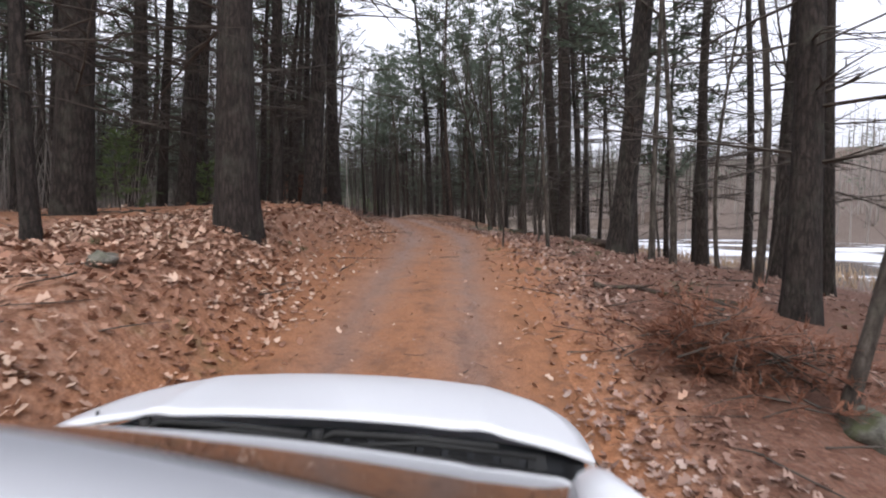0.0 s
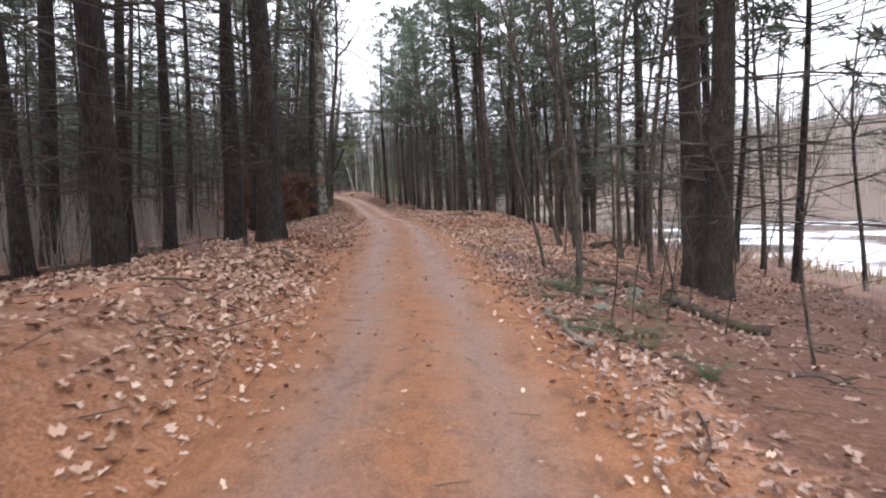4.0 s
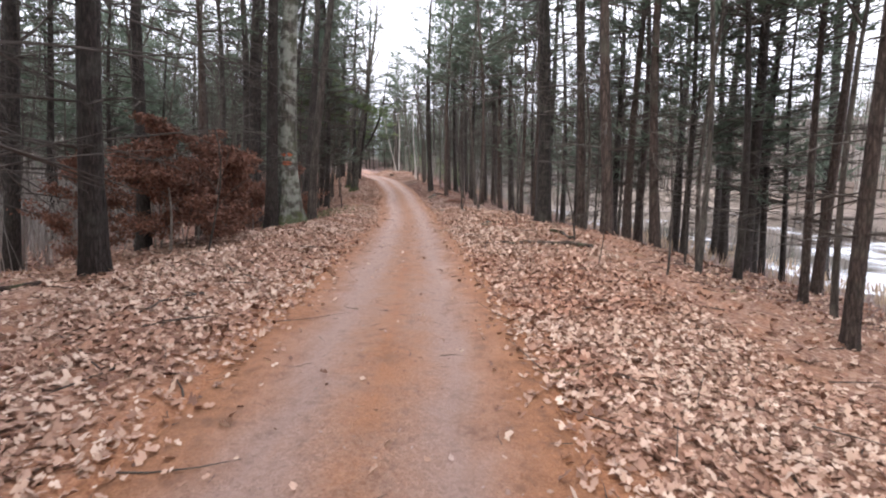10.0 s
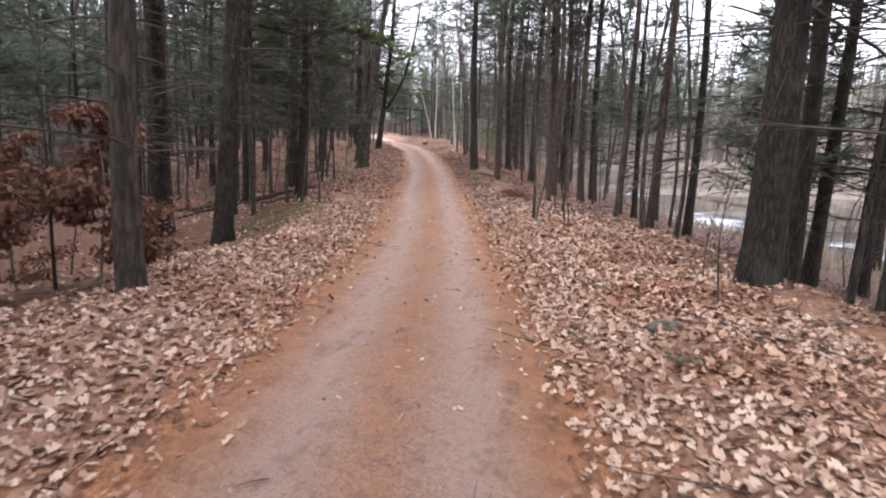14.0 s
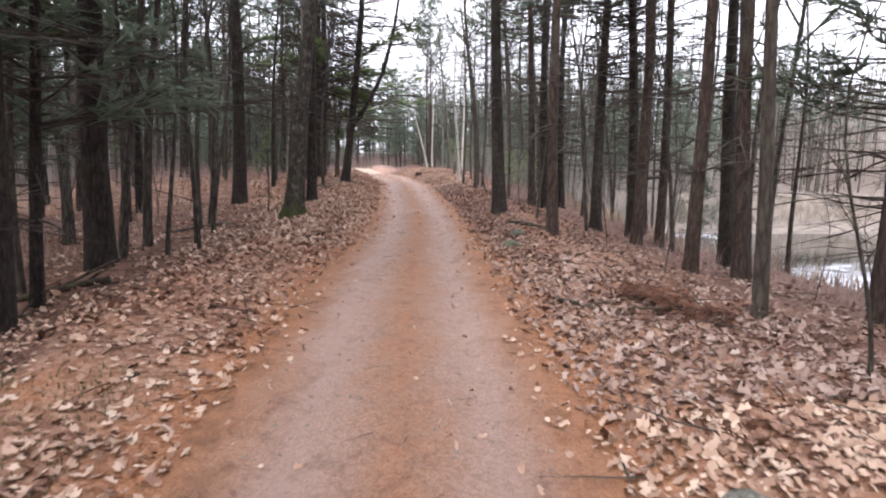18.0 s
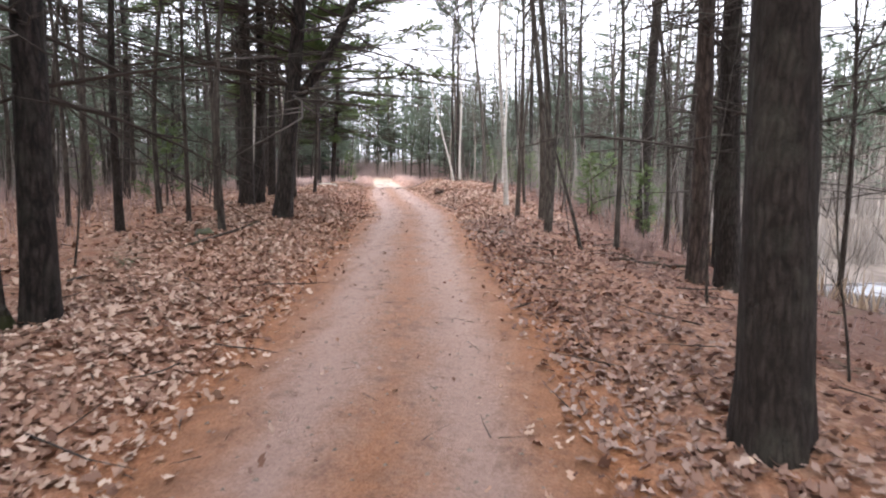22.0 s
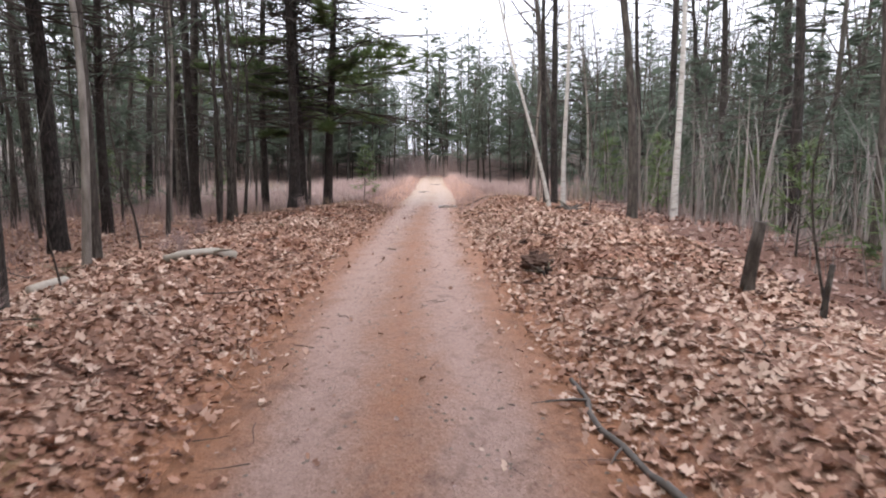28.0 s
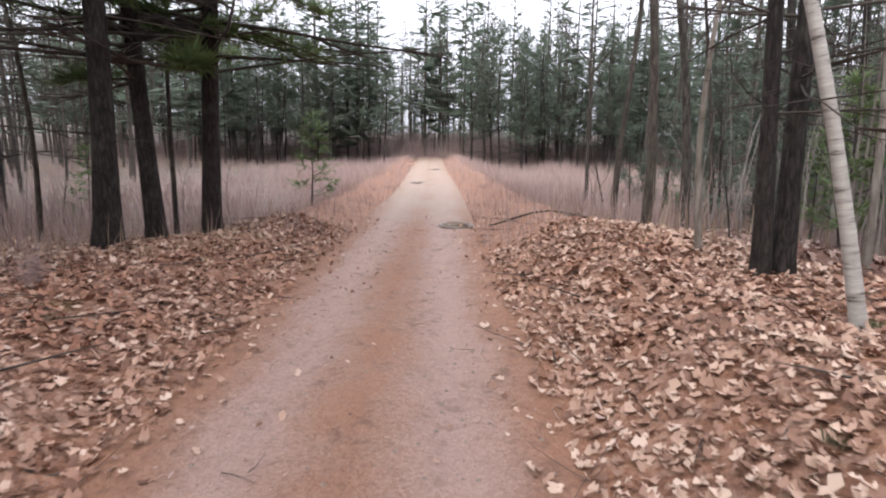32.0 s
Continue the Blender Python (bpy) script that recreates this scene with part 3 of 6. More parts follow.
soil = (1 - smooth(24, 31, RR)) * smooth(1.9, 3.0, LL) + smooth(44, 52, RR) * (1 - smooth(60, 66, RR)) * smooth(3.4, 5.0, LL) * 0.9 + smooth(30, 44, RR) * smooth(5.5, 7.5, LL) * 0.8 + smooth(58, 63, RR) * (1 - smooth(70, 76, RR)) * smooth(-2.6, -4.0, LL) \
    + 0.55 * smooth(59, 64, RR) * (1 - smooth(84, 90, RR)) * smooth(2.8, 4.6, LL) + smooth(86, 92, RR) * smooth(3.6, 5.5, LL) * (1 - smooth(9, 12, LL)) * 0.7 + smooth(39, 44, RR) * (1 - smooth(59, 63, RR)) * smooth(-2.9, -4.2, LL)
add_attr(ground_me, "run", np.concatenate((RR, np.full(extra, 120.0))))
add_attr(ground_me, "open", np.concatenate((smooth(104, 113, RR), np.ones(extra))))
add_attr(ground_me, "soil", np.concatenate((np.clip(soil, 0, 1), np.zeros(extra))))
ground = tagged(new("ground", ground_me), "forest floor of fallen leaves and pine needles", "ground", kind="structure")


def road_z(run, lat):
    x, y = along(run, lat)
    rut = -0.035 * np.exp(-((np.abs(lat) - 0.66) / 0.22) ** 2)
    return np.interp(run, RUN, LINE[:, 2]) + 0.03 * (1 - (lat / 1.6) ** 2) + rut + 0.012 * fbm(x * 1.5, y * 1.5, 3, 4) - 0.16 * smooth(1.45, 1.8, np.abs(lat))


RV, RF, RR2, RL2 = sheet("road", np.concatenate((np.arange(-58, -2, 2.0), np.arange(-2, 112, 0.3), np.arange(112, 172, 1.5))),
                         np.array([-1.75, -1.58, -1.4, -1.2, -1.0, -.86, -.72, -.6, -.46, -.3, -.1, .1, .3, .46, .6, .72, .86, 1.0, 1.2, 1.4, 1.58, 1.75]), road_z, ROAD)
road_me = mesh_of("road", RV, RF, ROAD, True)
add_attr(road_me, "lat", RL2)
add_attr(road_me, "run", RR2)
add_attr(road_me, "clearing", smooth(108, 118, RR2) * (1 - smooth(160, 172, RR2)))
tagged(new("road", road_me), "one-lane dirt road strewn with orange pine needles", "road", kind="structure")

wr, wl_ = np.linspace(-55, 98, 44), np.linspace(11, 70, 14)
PV, PF, _, _ = sheet("water", wr, wl_, lambda r, l: np.full(np.shape(r), WATER), POND)
tagged(new("water", mesh_of("water", PV, PF, POND)), "half-frozen pond reflecting the grey sky", "pond", kind="structure")
from mathutils.bvhtree import BVHTree


# ---- building parts ----
class Geo:
    """Gathers tubes, blades and leaves for one mesh."""

    def __init__(self):
        self.v, self.f = [], []

    def tube(self, pts, radii, sides=6, flare=None, wob=0.0, rng=None):
        start = len(self.v)
        pts = [Vector(p) for p in pts]
        for i, (p, r) in enumerate(zip(pts, radii)):
            d = (pts[min(i + 1, len(pts) - 1)] - pts[max(i - 1, 0)]).normalized()
            a = d.cross(Vector((0, 1, 0.2)) if abs(d.y) < 0.9 else Vector((1, 0, 0.2))).normalized()
            b = d.cross(a)
            for k in range(sides):
                ang = 2 * math.pi * k / sides
                q = r
                if flare and flare[i]:
                    q *= 1 + flare[i] * (0.55 + 0.45 * math.sin(ang * flare[-1] + 1.3))
                if wob:
                    q *= 1 + wob * (rng.random() - 0.5)
                self.v.append(p + (a * math.cos(ang) + b * math.sin(ang)) * q)
        for i in range(len(pts) - 1):
            for k in range(sides):
                m, n = start + i * sides + k, start + i * sides + (k + 1) % sides
                self.f.append((m, n, n + sides, m + sides))
        self.f.append(tuple(range(start + (len(pts) - 1) * sides, start + len(pts) * sides)))

    def blade(self, p, d, length, width, up=Vector((0, 0, 1)), thin=False):
        d = Vector(d).normalized()
        side = d.cross(up)
        if side.length < 1e-3:
            side = Vector((1, 0, 0))
        side = side.normalized() * width * 0.5
        s, p = len(self.v), Vector(p)
        if thin:
            self.v += [p - side, p + side, p + d * length]
            self.f.append((s, s + 1, s + 2))
            return
        self.v += [p - side * 0.5, p + d * length * 0.5 - side, p + d * length, p + d * length * 0.5 + side]
        self.f.append((s, s + 1, s + 2, s + 3))

    def mesh(self, name, mat, soft=True):
        return mesh_of(name, self.v, self.f, mat, soft)


def limb(rng, start, way, length, rise, bend=0.18, steps=3):
    """A crooked line from start."""
    pts, p, d = [Vector(start)], Vector(start), Vector(way).normalized()
    for _ in range(steps):
        d = (d + Vector((rng.uniform(-bend, bend), rng.uniform(-bend, bend), rise / steps + rng.uniform(-bend, bend) * 0.5))).normalized()
        p = p + d * (length / steps)
        pts.append(p.copy())
    return pts


def trunk_line(rng, h, steps, sway, lean=(0, 0)):
    pts = []
    ph, amp = rng.uniform(0, 6), sway * h / 20
    for i in range(steps + 1):
        u = i / steps
        u2 = u ** 1.35
        z = -0.25 + (h + 0.25) * u2
        pts.append(Vector((amp * math.sin(ph + u2 * 4) * u2 + lean[0] * z * (0.5 + u2), amp * math.cos(ph * 1.7 + u2 * 3.2) * u2 + lean[1] * z * (0.5 + u2), z)))
    return pts


def on_line(pts, z):
    for a, b in zip(pts, pts[1:]):
        if a.z <= z <= b.z:
            return a.lerp(b, (z - a.z) / (b.z - a.z))
    return pts[-1].copy()


def thing(name, parts, label, category, group="", kind=""):
    """An Empty with its parts, each a (name, mesh, label)."""
    root = tagged(new(name), label, category, group, kind)
    root.empty_display_size = 0.2
    for pname, me, plabel in parts:
        ob = new(pname, me)
        ob.parent = root
        if plabel:
            ob["label"] = plabel
        if pname in ("branchwork", "crown", "foliage", "fronds"):
            ob["kind"] = "stuff"
    return root


def spray(g, rng, pts, n, size, spread=0.9, droop=0.0, blades=6, wide=0.12):
    """Plumes of needles along a branch line."""
    for _ in range(n):
        u = rng.uniform(0.25, 1.0) * (len(pts) - 1)
        i = min(int(u), len(pts) - 2)
        p = pts[i].lerp(pts[i + 1], u - i)
        d = (pts[i + 1] - pts[i]).normalized()
        out = Vector((d.x + rng.uniform(-spread, spread), d.y + rng.uniform(-spread, spread), rng.uniform(-0.25, 0.45) - droop)).normalized()
        tip = p + out * size * rng.uniform(0.5, 1.1)
        for k in range(blades):
            q = p.lerp(tip, 0.2 + 0.75 * k / blades)
            w = Vector((out.x + rng.uniform(-0.8, 0.8), out.y + rng.uniform(-0.8, 0.8), out.z + rng.uniform(-0.35, 0.5)))
            g.blade(q, w, size * rng.uniform(0.45, 0.85), size * wide, Vector((rng.uniform(-.5, .5), rng.uniform(-.5, .5), 1)), True)


def make_pine(seed, d, h, crown_from, bark_mat, dead=68, live=36, low=2.0, lush=9, blades=6, wide=0.14, plume=0.0, reach=1.0, fork=None):
    rng = random.Random(seed)
    line = trunk_line(rng, h, 13, 0.6)
    t = Geo()
    rad = [max(0.5 * d * (1 - 0.93 * (p.z / h)) , 0.015) if p.z > 0 else 0.5 * d for p in line]
    t.tube(line, rad, 12, [0.65, 0.24, 0.05] + [0.0] * 11 + [rng.choice((3, 4, 5))], 0.07, rng)
    b = Geo()
    c = Geo()
    if fork:
        # a second stem leaves the trunk and turns upwards, with limbs of its own
        z0, a0, stem_r = fork
        w = Vector((math.cos(a0), math.sin(a0), 0))
        p0 = on_line(line, z0)
        stem = [p0 + w * q + Vector((0, 0, e)) for q, e in ((0, 0), (.35, .55), (.8, 1.4), (1.25, 2.6), (1.6, 4.4), (1.8, 7.0), (1.9, 10.0))]
        t.tube(stem, [stem_r * f for f in (1.05, 1, .92, .85, .7, .5, .12)], 10, None, .08, rng)
        for k in range(16):
            p = on_line(stem, z0 + rng.uniform(.8, 9.5))
            a = a0 + rng.uniform(-1.5, 1.5)
            pts = limb(rng, p, (math.cos(a), math.sin(a), rng.uniform(-.1, .25)), rng.uniform(1.2, 3.6), -.2, .22, 4)
            b.tube(pts, [.03, .024, .018, .012, .004], 4)
            for _ in range(7):
                i = rng.choice((0, 1, 2, 3))
                d0 = (pts[i + 1] - pts[i]).normalized()
                q = pts[i].lerp(pts[i + 1], rng.random())
                b.tube([q, q + (d0 + Vector((-d0.y, d0.x, 0)) * rng.choice((-1, 1)) * rng.uniform(.5, 1.2)).normalized() * rng.uniform(.4, 1.0)], [.01, .003], 3)
            if p.z > 5:
                spray(c, rng, pts, 12, .5, blades=7, wide=.1)
    soft = Geo()
    # dead limbs in whorls, each with flat sprays of twigs
    whorls = max(4, int(dead / 4))
    for k in range(dead):
        z = low + (crown_from + 2 - low) * ((k % whorls) + rng.uniform(0, .3)) / whorls
        a = rng.uniform(0, 6.283)
        ln = reach * rng.uniform(0.5, 4.0) * (0.6 + d) * (1.1 - 0.4 * (z - low) / (crown_from + 2 - low))
        pts = limb(rng, on_line(line, z), (math.cos(a), math.sin(a), rng.uniform(-0.15, 0.3)), ln, rng.uniform(-0.4, 0.15) if reach < 1.2 else rng.uniform(-0.1, 0.2))
        r = rng.uniform(0.012, 0.032) * (0.6 + d) * max(1.0, 1.3 * reach - 0.4)
        b.tube(pts, [r, r * 0.75, r * 0.5, r * 0.2], 3)
        for _ in range(5):
            i = rng.choice((0, 1, 2))
            w = (pts[i + 1] - pts[i]).normalized()
            side = Vector((-w.y, w.x, 0)) * rng.choice((-1, 1)) * rng.uniform(.4, 1.1)
            p0 = pts[i].lerp(pts[i + 1], rng.uniform(.3, .9))
            tip = p0 + (w + side + Vector((0, 0, rng.uniform(-.3, .15)))).normalized() * ln * rng.uniform(.18, .45)
            b.tube([p0, tip], [r * 0.5, r * 0.15], 3)
        if 2.8 < z < plume and rng.random() < (0.36 if reach > 1 else 0.6):
            spray(soft, rng, pts, 64, 0.5, blades=14, wide=0.09)
    for k in range(live):
        u = ((k + rng.random()) / live) ** 1.5
        z = crown_from + (h - crown_from - 0.4) * u
        a = rng.uniform(0, 6.283)
        ln = reach * (3.4 * (1 - u) ** 0.8 + 0.5) * rng.uniform(0.55, 1.1) * (0.55 + d)
        pts = limb(rng, on_line(line, z), (math.cos(a), math.sin(a), 0.1 + 0.5 * u), ln, 0.35)
        r = 0.03 * (1.1 - u) * max(1.0, reach)
        b.tube(pts, [r, r * 0.7, r * 0.45, r * 0.15], 3)
        spray(c, rng, pts, lush, 0.62, blades=blades, wide=wide)
    parts = [("trunk", t.mesh("trunk", bark_mat), ""), ("branchwork", b.mesh("branchwork", TWIG), "bare dead lower branches"), ("crown", c.mesh("crown", NEEDLES, False), "dark green needles")]
    if soft.v:
        parts.append(("foliage", soft.mesh("foliage", NEEDLES_YOUNG, False), "soft green plumes of needles"))
    return parts


def make_hardwood(seed, d, h, bark_mat, lean=(0.0, 0.0), fork=0.45, limbs=12, twigs=5, sway=1.2, leaves=None, crook=0.22, roots=(0.5, 0.2, 0.05, 3), sides=9, up=(0.7, 1.6), reach=1.0):
    rng = random.Random(seed)
    line = trunk_line(rng, h, 11, sway, lean)
    t = Geo()
    rad = [max(0.5 * d * (1 - 0.9 * max(p.z, 0) / h), 0.008) for p in line]
    t.tube(line, rad, sides if d > 0.1 else 6, list(roots[:3]) + [0.0] * 9 + [roots[3]], 0.05, rng)
    b = Geo()
    lf = Geo()
    twig_mat_ = TWIG if bark_mat in (BARK_PINE, BARK_GREY) else TWIG_GREY
    for k in range(limbs):
        u = fork + (0.97 - fork) * (k + rng.random()) / limbs
        p0 = on_line(line, h * u)
        a = rng.uniform(0, 6.283)
        big = k < 2 and d > 0.09
        ln = reach * h * (0.36 if big else 0.22) * (1.25 - u) * rng.uniform(0.6, 1.25)
        pts = limb(rng, p0, (math.cos(a), math.sin(a), rng.uniform(*up)), ln, 0.5 * up[0] / 0.7, crook, 4)
        r = 0.5 * d * (1 - 0.85 * u) * (0.75 if big else 0.42)
        b.tube(pts, [r, r * 0.8, r * 0.55, r * 0.32, r * 0.12], 4)
        for _ in range(twigs):
            i = rng.choice((1, 2, 3))
            w = (pts[i + 1] - pts[i]).normalized()
            sub = limb(rng, pts[i], (w.x + rng.uniform(-0.8, 0.8), w.y + rng.uniform(-0.8, 0.8), w.z + rng.uniform(-0.2, 0.6)), ln * rng.uniform(0.25, 0.6), 0.25, crook, 2)
            b.tube(sub, [max(r * 0.38, 0.004), max(r * 0.25, 0.003), 0.002], 3)
            if leaves:
                for _ in range(42):
                    q = sub[0].lerp(sub[2], rng.random()) + Vector((rng.uniform(-.2, .2), rng.uniform(-.2, .2), rng.uniform(-.10, .06)))
                    lf.blade(q, (rng.uniform(-1, 1), rng.uniform(-1, 1), rng.uniform(-1.2, 0.1)), rng.uniform(0.08, 0.13), 0.06, Vector((rng.uniform(-1, 1), rng.uniform(-1, 1), 1)))
    parts = [("trunk", t.mesh("trunk", bark_mat), ""), ("branchwork", b.mesh("branchwork", twig_mat_), "leafless upper limbs and twigs")]
    if leaves:
        parts.append(("foliage", lf.mesh("foliage", leaves, False), "clinging rust-brown leaves"))
    return parts


def make_young_pine(seed, h, mat):
    rng = random.Random(seed)
    line = trunk_line(rng, h, 6, 0.3)
    t, c = Geo(), Geo()
    t.tube(line, [max(0.012 * h * (1 - p.z / h), 0.006) for p in line], 6)
    n = int(10 + h * 7)
    for k in range(n):
        u = (k + rng.random()) / n
        z = h * (0.08 + 0.9 * u)
        a = rng.uniform(0, 6.283)
        ln = h * 0.34 * (1.05 - u) * rng.uniform(0.6, 1.15)
        pts = limb(rng, on_line(line, z), (math.cos(a), math.sin(a), 0.35), ln, 0.2)
        t.tube(pts, [0.012, 0.008, 0.005, 0.003], 3)
        spray(c, rng, pts, 6, 0.2 + 0.05 * h)
    return [("trunk", t.mesh("trunk", TWIG), ""), ("crown", c.mesh("crown", mat, False), "soft green needles")]




class Stock:
    """Models of one kind, by size; the first use moves the model, later ones copy it."""

    def __init__(self):
        self.models = []
        self.count = 0

    def add(self, size, root):
        self.models.append([size, root, False])

    def peek(self, size):
        near = min(abs(math.log(s / size)) for s, _, _ in self.models)
        rows = [r for r in self.models if abs(math.log(r[0] / size)) < near + 0.02]
        return rows[self.count % len(rows)]

    def place(self, size, m):
        row = self.peek(size)
        self.count += 1
        k = size / row[0]
        m = m @ Matrix.Diagonal((k, k, k, 1))
        if row[2]:
            return copy_thing(row[1], m)
        row[1].matrix_basis = m
        row[2] = True
        return row[1]


pines, reds, greys, birches, saplings, young, beeches, oaks, far_pines, greens, rusts, plumed, boughed, forked, blazed, reaching = (Stock() for _ in range(16))
for i, (d, h, cf) in enumerate(((0.22, 16, 9.5), (0.30, 19, 11), (0.40, 22, 12.5), (0.52, 25, 13.5), (0.64, 27, 14))):
    for s in (0, 1):
        pines.add(d, thing("pine_tree", make_pine(10 + 7 * i + 3 * s, d, h, cf, BARK_PINE), "tall white pine with dark furrowed bark and dead lower branches", "tree", "pines of the wood"))
for i, (d, h, cf) in enumerate(((0.24, 17, 7), (0.38, 21, 8.5))):
    reds.add(d, thing("pine_tree", make_pine(90 + i, d, h, cf, BARK_RED, dead=40, low=1.6), "reddish-barked pine with many bare lower branches", "tree", "pines of the wood"))
for i, (d, h, cf) in enumerate(((0.26, 18, 7.5), (0.40, 22, 9.5))):
    for s in (0, 1):
        far_pines.add(d, thing("pine_tree", make_pine(300 + 5 * i + s, d, h, cf, BARK_PINE, dead=34, live=44, lush=7, blades=5, wide=0.2), "white pine with a ragged dark green crown", "tree", "pines of the wood"))
for i, (d, h, cf) in enumerate(((0.20, 13, 2.8), (0.27, 16, 4.0))):
    greens.add(d, thing("pine_tree", make_pine(330 + i, d, h, cf, BARK_PINE, dead=20, live=70, low=1.4, lush=9), "slender pine with plumes of green needles down low", "tree", "pines of the wood"))
for i, (d, h, cf) in enumerate(((.34, 20, 6.5), (.46, 23, 8.0))):
    for k in (0, 1):
        boughed.add(d, thing("pine_tree", make_pine(360 + 3 * i + k, d, h, cf, BARK_PINE, dead=84, live=52, low=3.2, lush=10, reach=1.12), "dark pine with long dead boughs reaching out", "tree", "pines of the wood"))
reaching.add(.36, thing("pine_tree", make_pine(341, .36, 21, 10.5, BARK_PINE, dead=130, live=34, low=3.2, lush=7, reach=1.75, plume=7.2), "pine with long level boughs over the road", "tree", "pines of the wood"))
forked.add(.38, thing("pine_tree", make_pine(372, .38, 21, 7.2, BARK_PINE, dead=110, low=2.8, reach=1.42, fork=(2.6, radians(24), .11)), "dark pine forked low into two stems", "tree", "pines of the wood"))
plumed.add(.36, thing("pine_tree", make_pine(340, .36, 21, 11, BARK_PINE, dead=70, plume=6.6), "white pine with green plumes on its low boughs", "tree", "pines of the wood"))
for i, (d, h) in enumerate(((0.05, 2.5), (0.07, 3.3))):
    rusts.add(d, thing("beech_sapling", make_hardwood(350 + i, d, h, BARK_BEECH, limbs=16, twigs=6, fork=0.10, sway=1.5, leaves=RUST_LEAVES, crook=.3, up=(0.05, 0.45), reach=2.0), "young beech still holding its rust-brown leaves", "sapling", "rust-leaved beeches"))
for i, (d, h) in enumerate(((0.09, 8), (0.13, 11), (0.20, 15), (0.20, 14), (0.30, 18))):
    greys.add(d, thing("hardwood_tree", make_hardwood(130 + i, d, h, BARK_GREY, limbs=13 + i), "slender leafless hardwood with grey-brown bark", "tree", "bare hardwoods of the wood"))
for i, (d, h) in enumerate(((0.13, 11), (0.19, 14))):
    birches.add(d, thing("birch_tree", make_hardwood(160 + i, d, h, BARK_BIRCH, limbs=12, fork=0.5), "leafless birch with peeling white bark", "tree", "birches"))
for i, (d, h) in enumerate(((0.03, 3.2), (0.045, 4.6), (0.045, 4.0))):
    saplings.add(d, thing("sapling", make_hardwood(180 + i, d, h, BARK_GREY, limbs=14, twigs=4, fork=0.2, sway=2.5), "thin leafless sapling of the understorey", "sapling", "saplings of the understorey"))
for i, h in enumerate((1.2, 2.4, 4.2)):
    young.add(h, thing("young_pine", make_young_pine(200 + i, h, NEEDLES_YOUNG if i < 2 else NEEDLES), "young bushy pine with soft green needles", "tree", "young pines"))
beeches.add(0.2, thing("beech_tree", make_hardwood(220, 0.2, 13, BARK_BEECH, limbs=12), "leafless beech with smooth pale grey bark", "tree", "bare hardwoods of the wood"))
blazed.add(0.62, thing("oak_tree", make_hardwood(231, 0.62, 20, BARK_OAK, limbs=16, twigs=6, fork=0.42, sway=0.5, crook=0.3, roots=(2.0, 0.75, 0.15, 5), sides=30), "thick old trunk with pale lichen, spreading roots and orange paint marks", "tree"))
oaks.add(0.62, thing("oak_tree", make_hardwood(230, 0.62, 20, BARK_OLD, limbs=16, twigs=6, fork=0.42, sway=0.7, crook=0.3, roots=(1.3, 0.3, 0.08, 5), sides=20), "old thick-trunked oak with mossy furrowed bark", "tree"))
placed = []
trng = random.Random(5)


def clear_turn(stock, run, lat, z, size, turn):
    """The turn, of eight, that keeps most branches out of the lane."""
    model = stock.peek(size)
    k = size / model[0]
    pts = np.array([v.co for ob in model[1].children if ob.name.startswith("branch") for v in ob.data.vertices]) * k
    wx, wy = (float(np.interp(run, RUN, WAY[:, i])) for i in (0, 1))
    low = pts[pts[:, 2] + z - float(np.interp(run, RUN, LINE[:, 2])) < 3.4]
    best = None
    for q in range(8):
        a = radians(turn + 45 * q)
        dx, dy = low[:, 0] * math.cos(a) - low[:, 1] * math.sin(a), low[:, 0] * math.sin(a) + low[:, 1] * math.cos(a)
        hit = int(np.sum(np.abs(lat + dx * wy - dy * wx) < 1.5))
        if best is None or hit < best[0]:
            best = (hit, turn + 45 * q)
    return best[1]


def stand(stock, x, y, size, tilt=(0.0, 0.0), turn=None):
    """A tree of a stock, of that diameter (or height), on the land; tilt in degrees east and north."""
    placed.append((x, y))
    z = land_at(x, y) - 0.03
    free = turn is None
    turn = trng.uniform(0, 360) if free else turn
    run, lat = (float(v[0]) for v in road_of(x, y))
    if free and abs(lat) < 8 and stock.models[0][1].name.startswith("pine"):
        turn = clear_turn(stock, run, lat, z, size, turn)
    # roadside trees lean a little towards the light over the road
    east = tilt[0] - 2.0 * math.copysign(1, lat) * min(abs(lat), 6) / 6
    m = pose(x, y, z) @ pose(0, 0, 0, -tilt[1] + trng.uniform(-1.1, 1.1), east + trng.uniform(-1.1, 1.1), 0) @ pose(0, 0, 0, 0, 0, turn)
    return stock.place(size, m)

# ---- the trees beside the road, from the start to the clearing ----
# west of the road, first stand of old pines
for x, y, d in ((-2.68, 7.5, .5), (-2.91, 12.96, .39), (-3.64, 12.67, .22), (-4.12, 5.73, .17), (-6.21, 9.55, .62), (-6.34, 13.99, .40), (-5.15, 15.27, .32),
                (-6.58, 22.49, .54), (-4.89, 26.13, .63), (-6.56, 27.93, .40), (-7.1, 31.6, .46), (-9.16, 28.91, .38), (-12.31, 31.71, .44), (-11.85, 30.3, .40),
                (-9.46, 36.18, .42), (-8.24, 31.11, .38), (-12.36, 28.11, .55), (-8.91, 20.29, .45), (-7.57, 17.58, .36), (-10.27, 24.72, .42)):
    stand(pines, x, y, d)
for x, y, d in ((-8.57, 17.29, .30), (-10.46, 15.13, .42), (-9.13, 12.3, .36), (-13.01, 19.62, .40), (-12.25, 23.11, .34), (-14.56, 26.62, .46), (-15.36, 34.64, .42),
                (-13.73, 38.37, .36), (-11.12, 39.69, .30), (-16.53, 30.08, .4), (-9.71, 7.56, .44), (-12.41, 9.58, .38), (-15.45, 14.17, .42), (-7.93, 3.05, .40), (-11.44, 2.07, .5)):
    stand(pines, x, y, d)
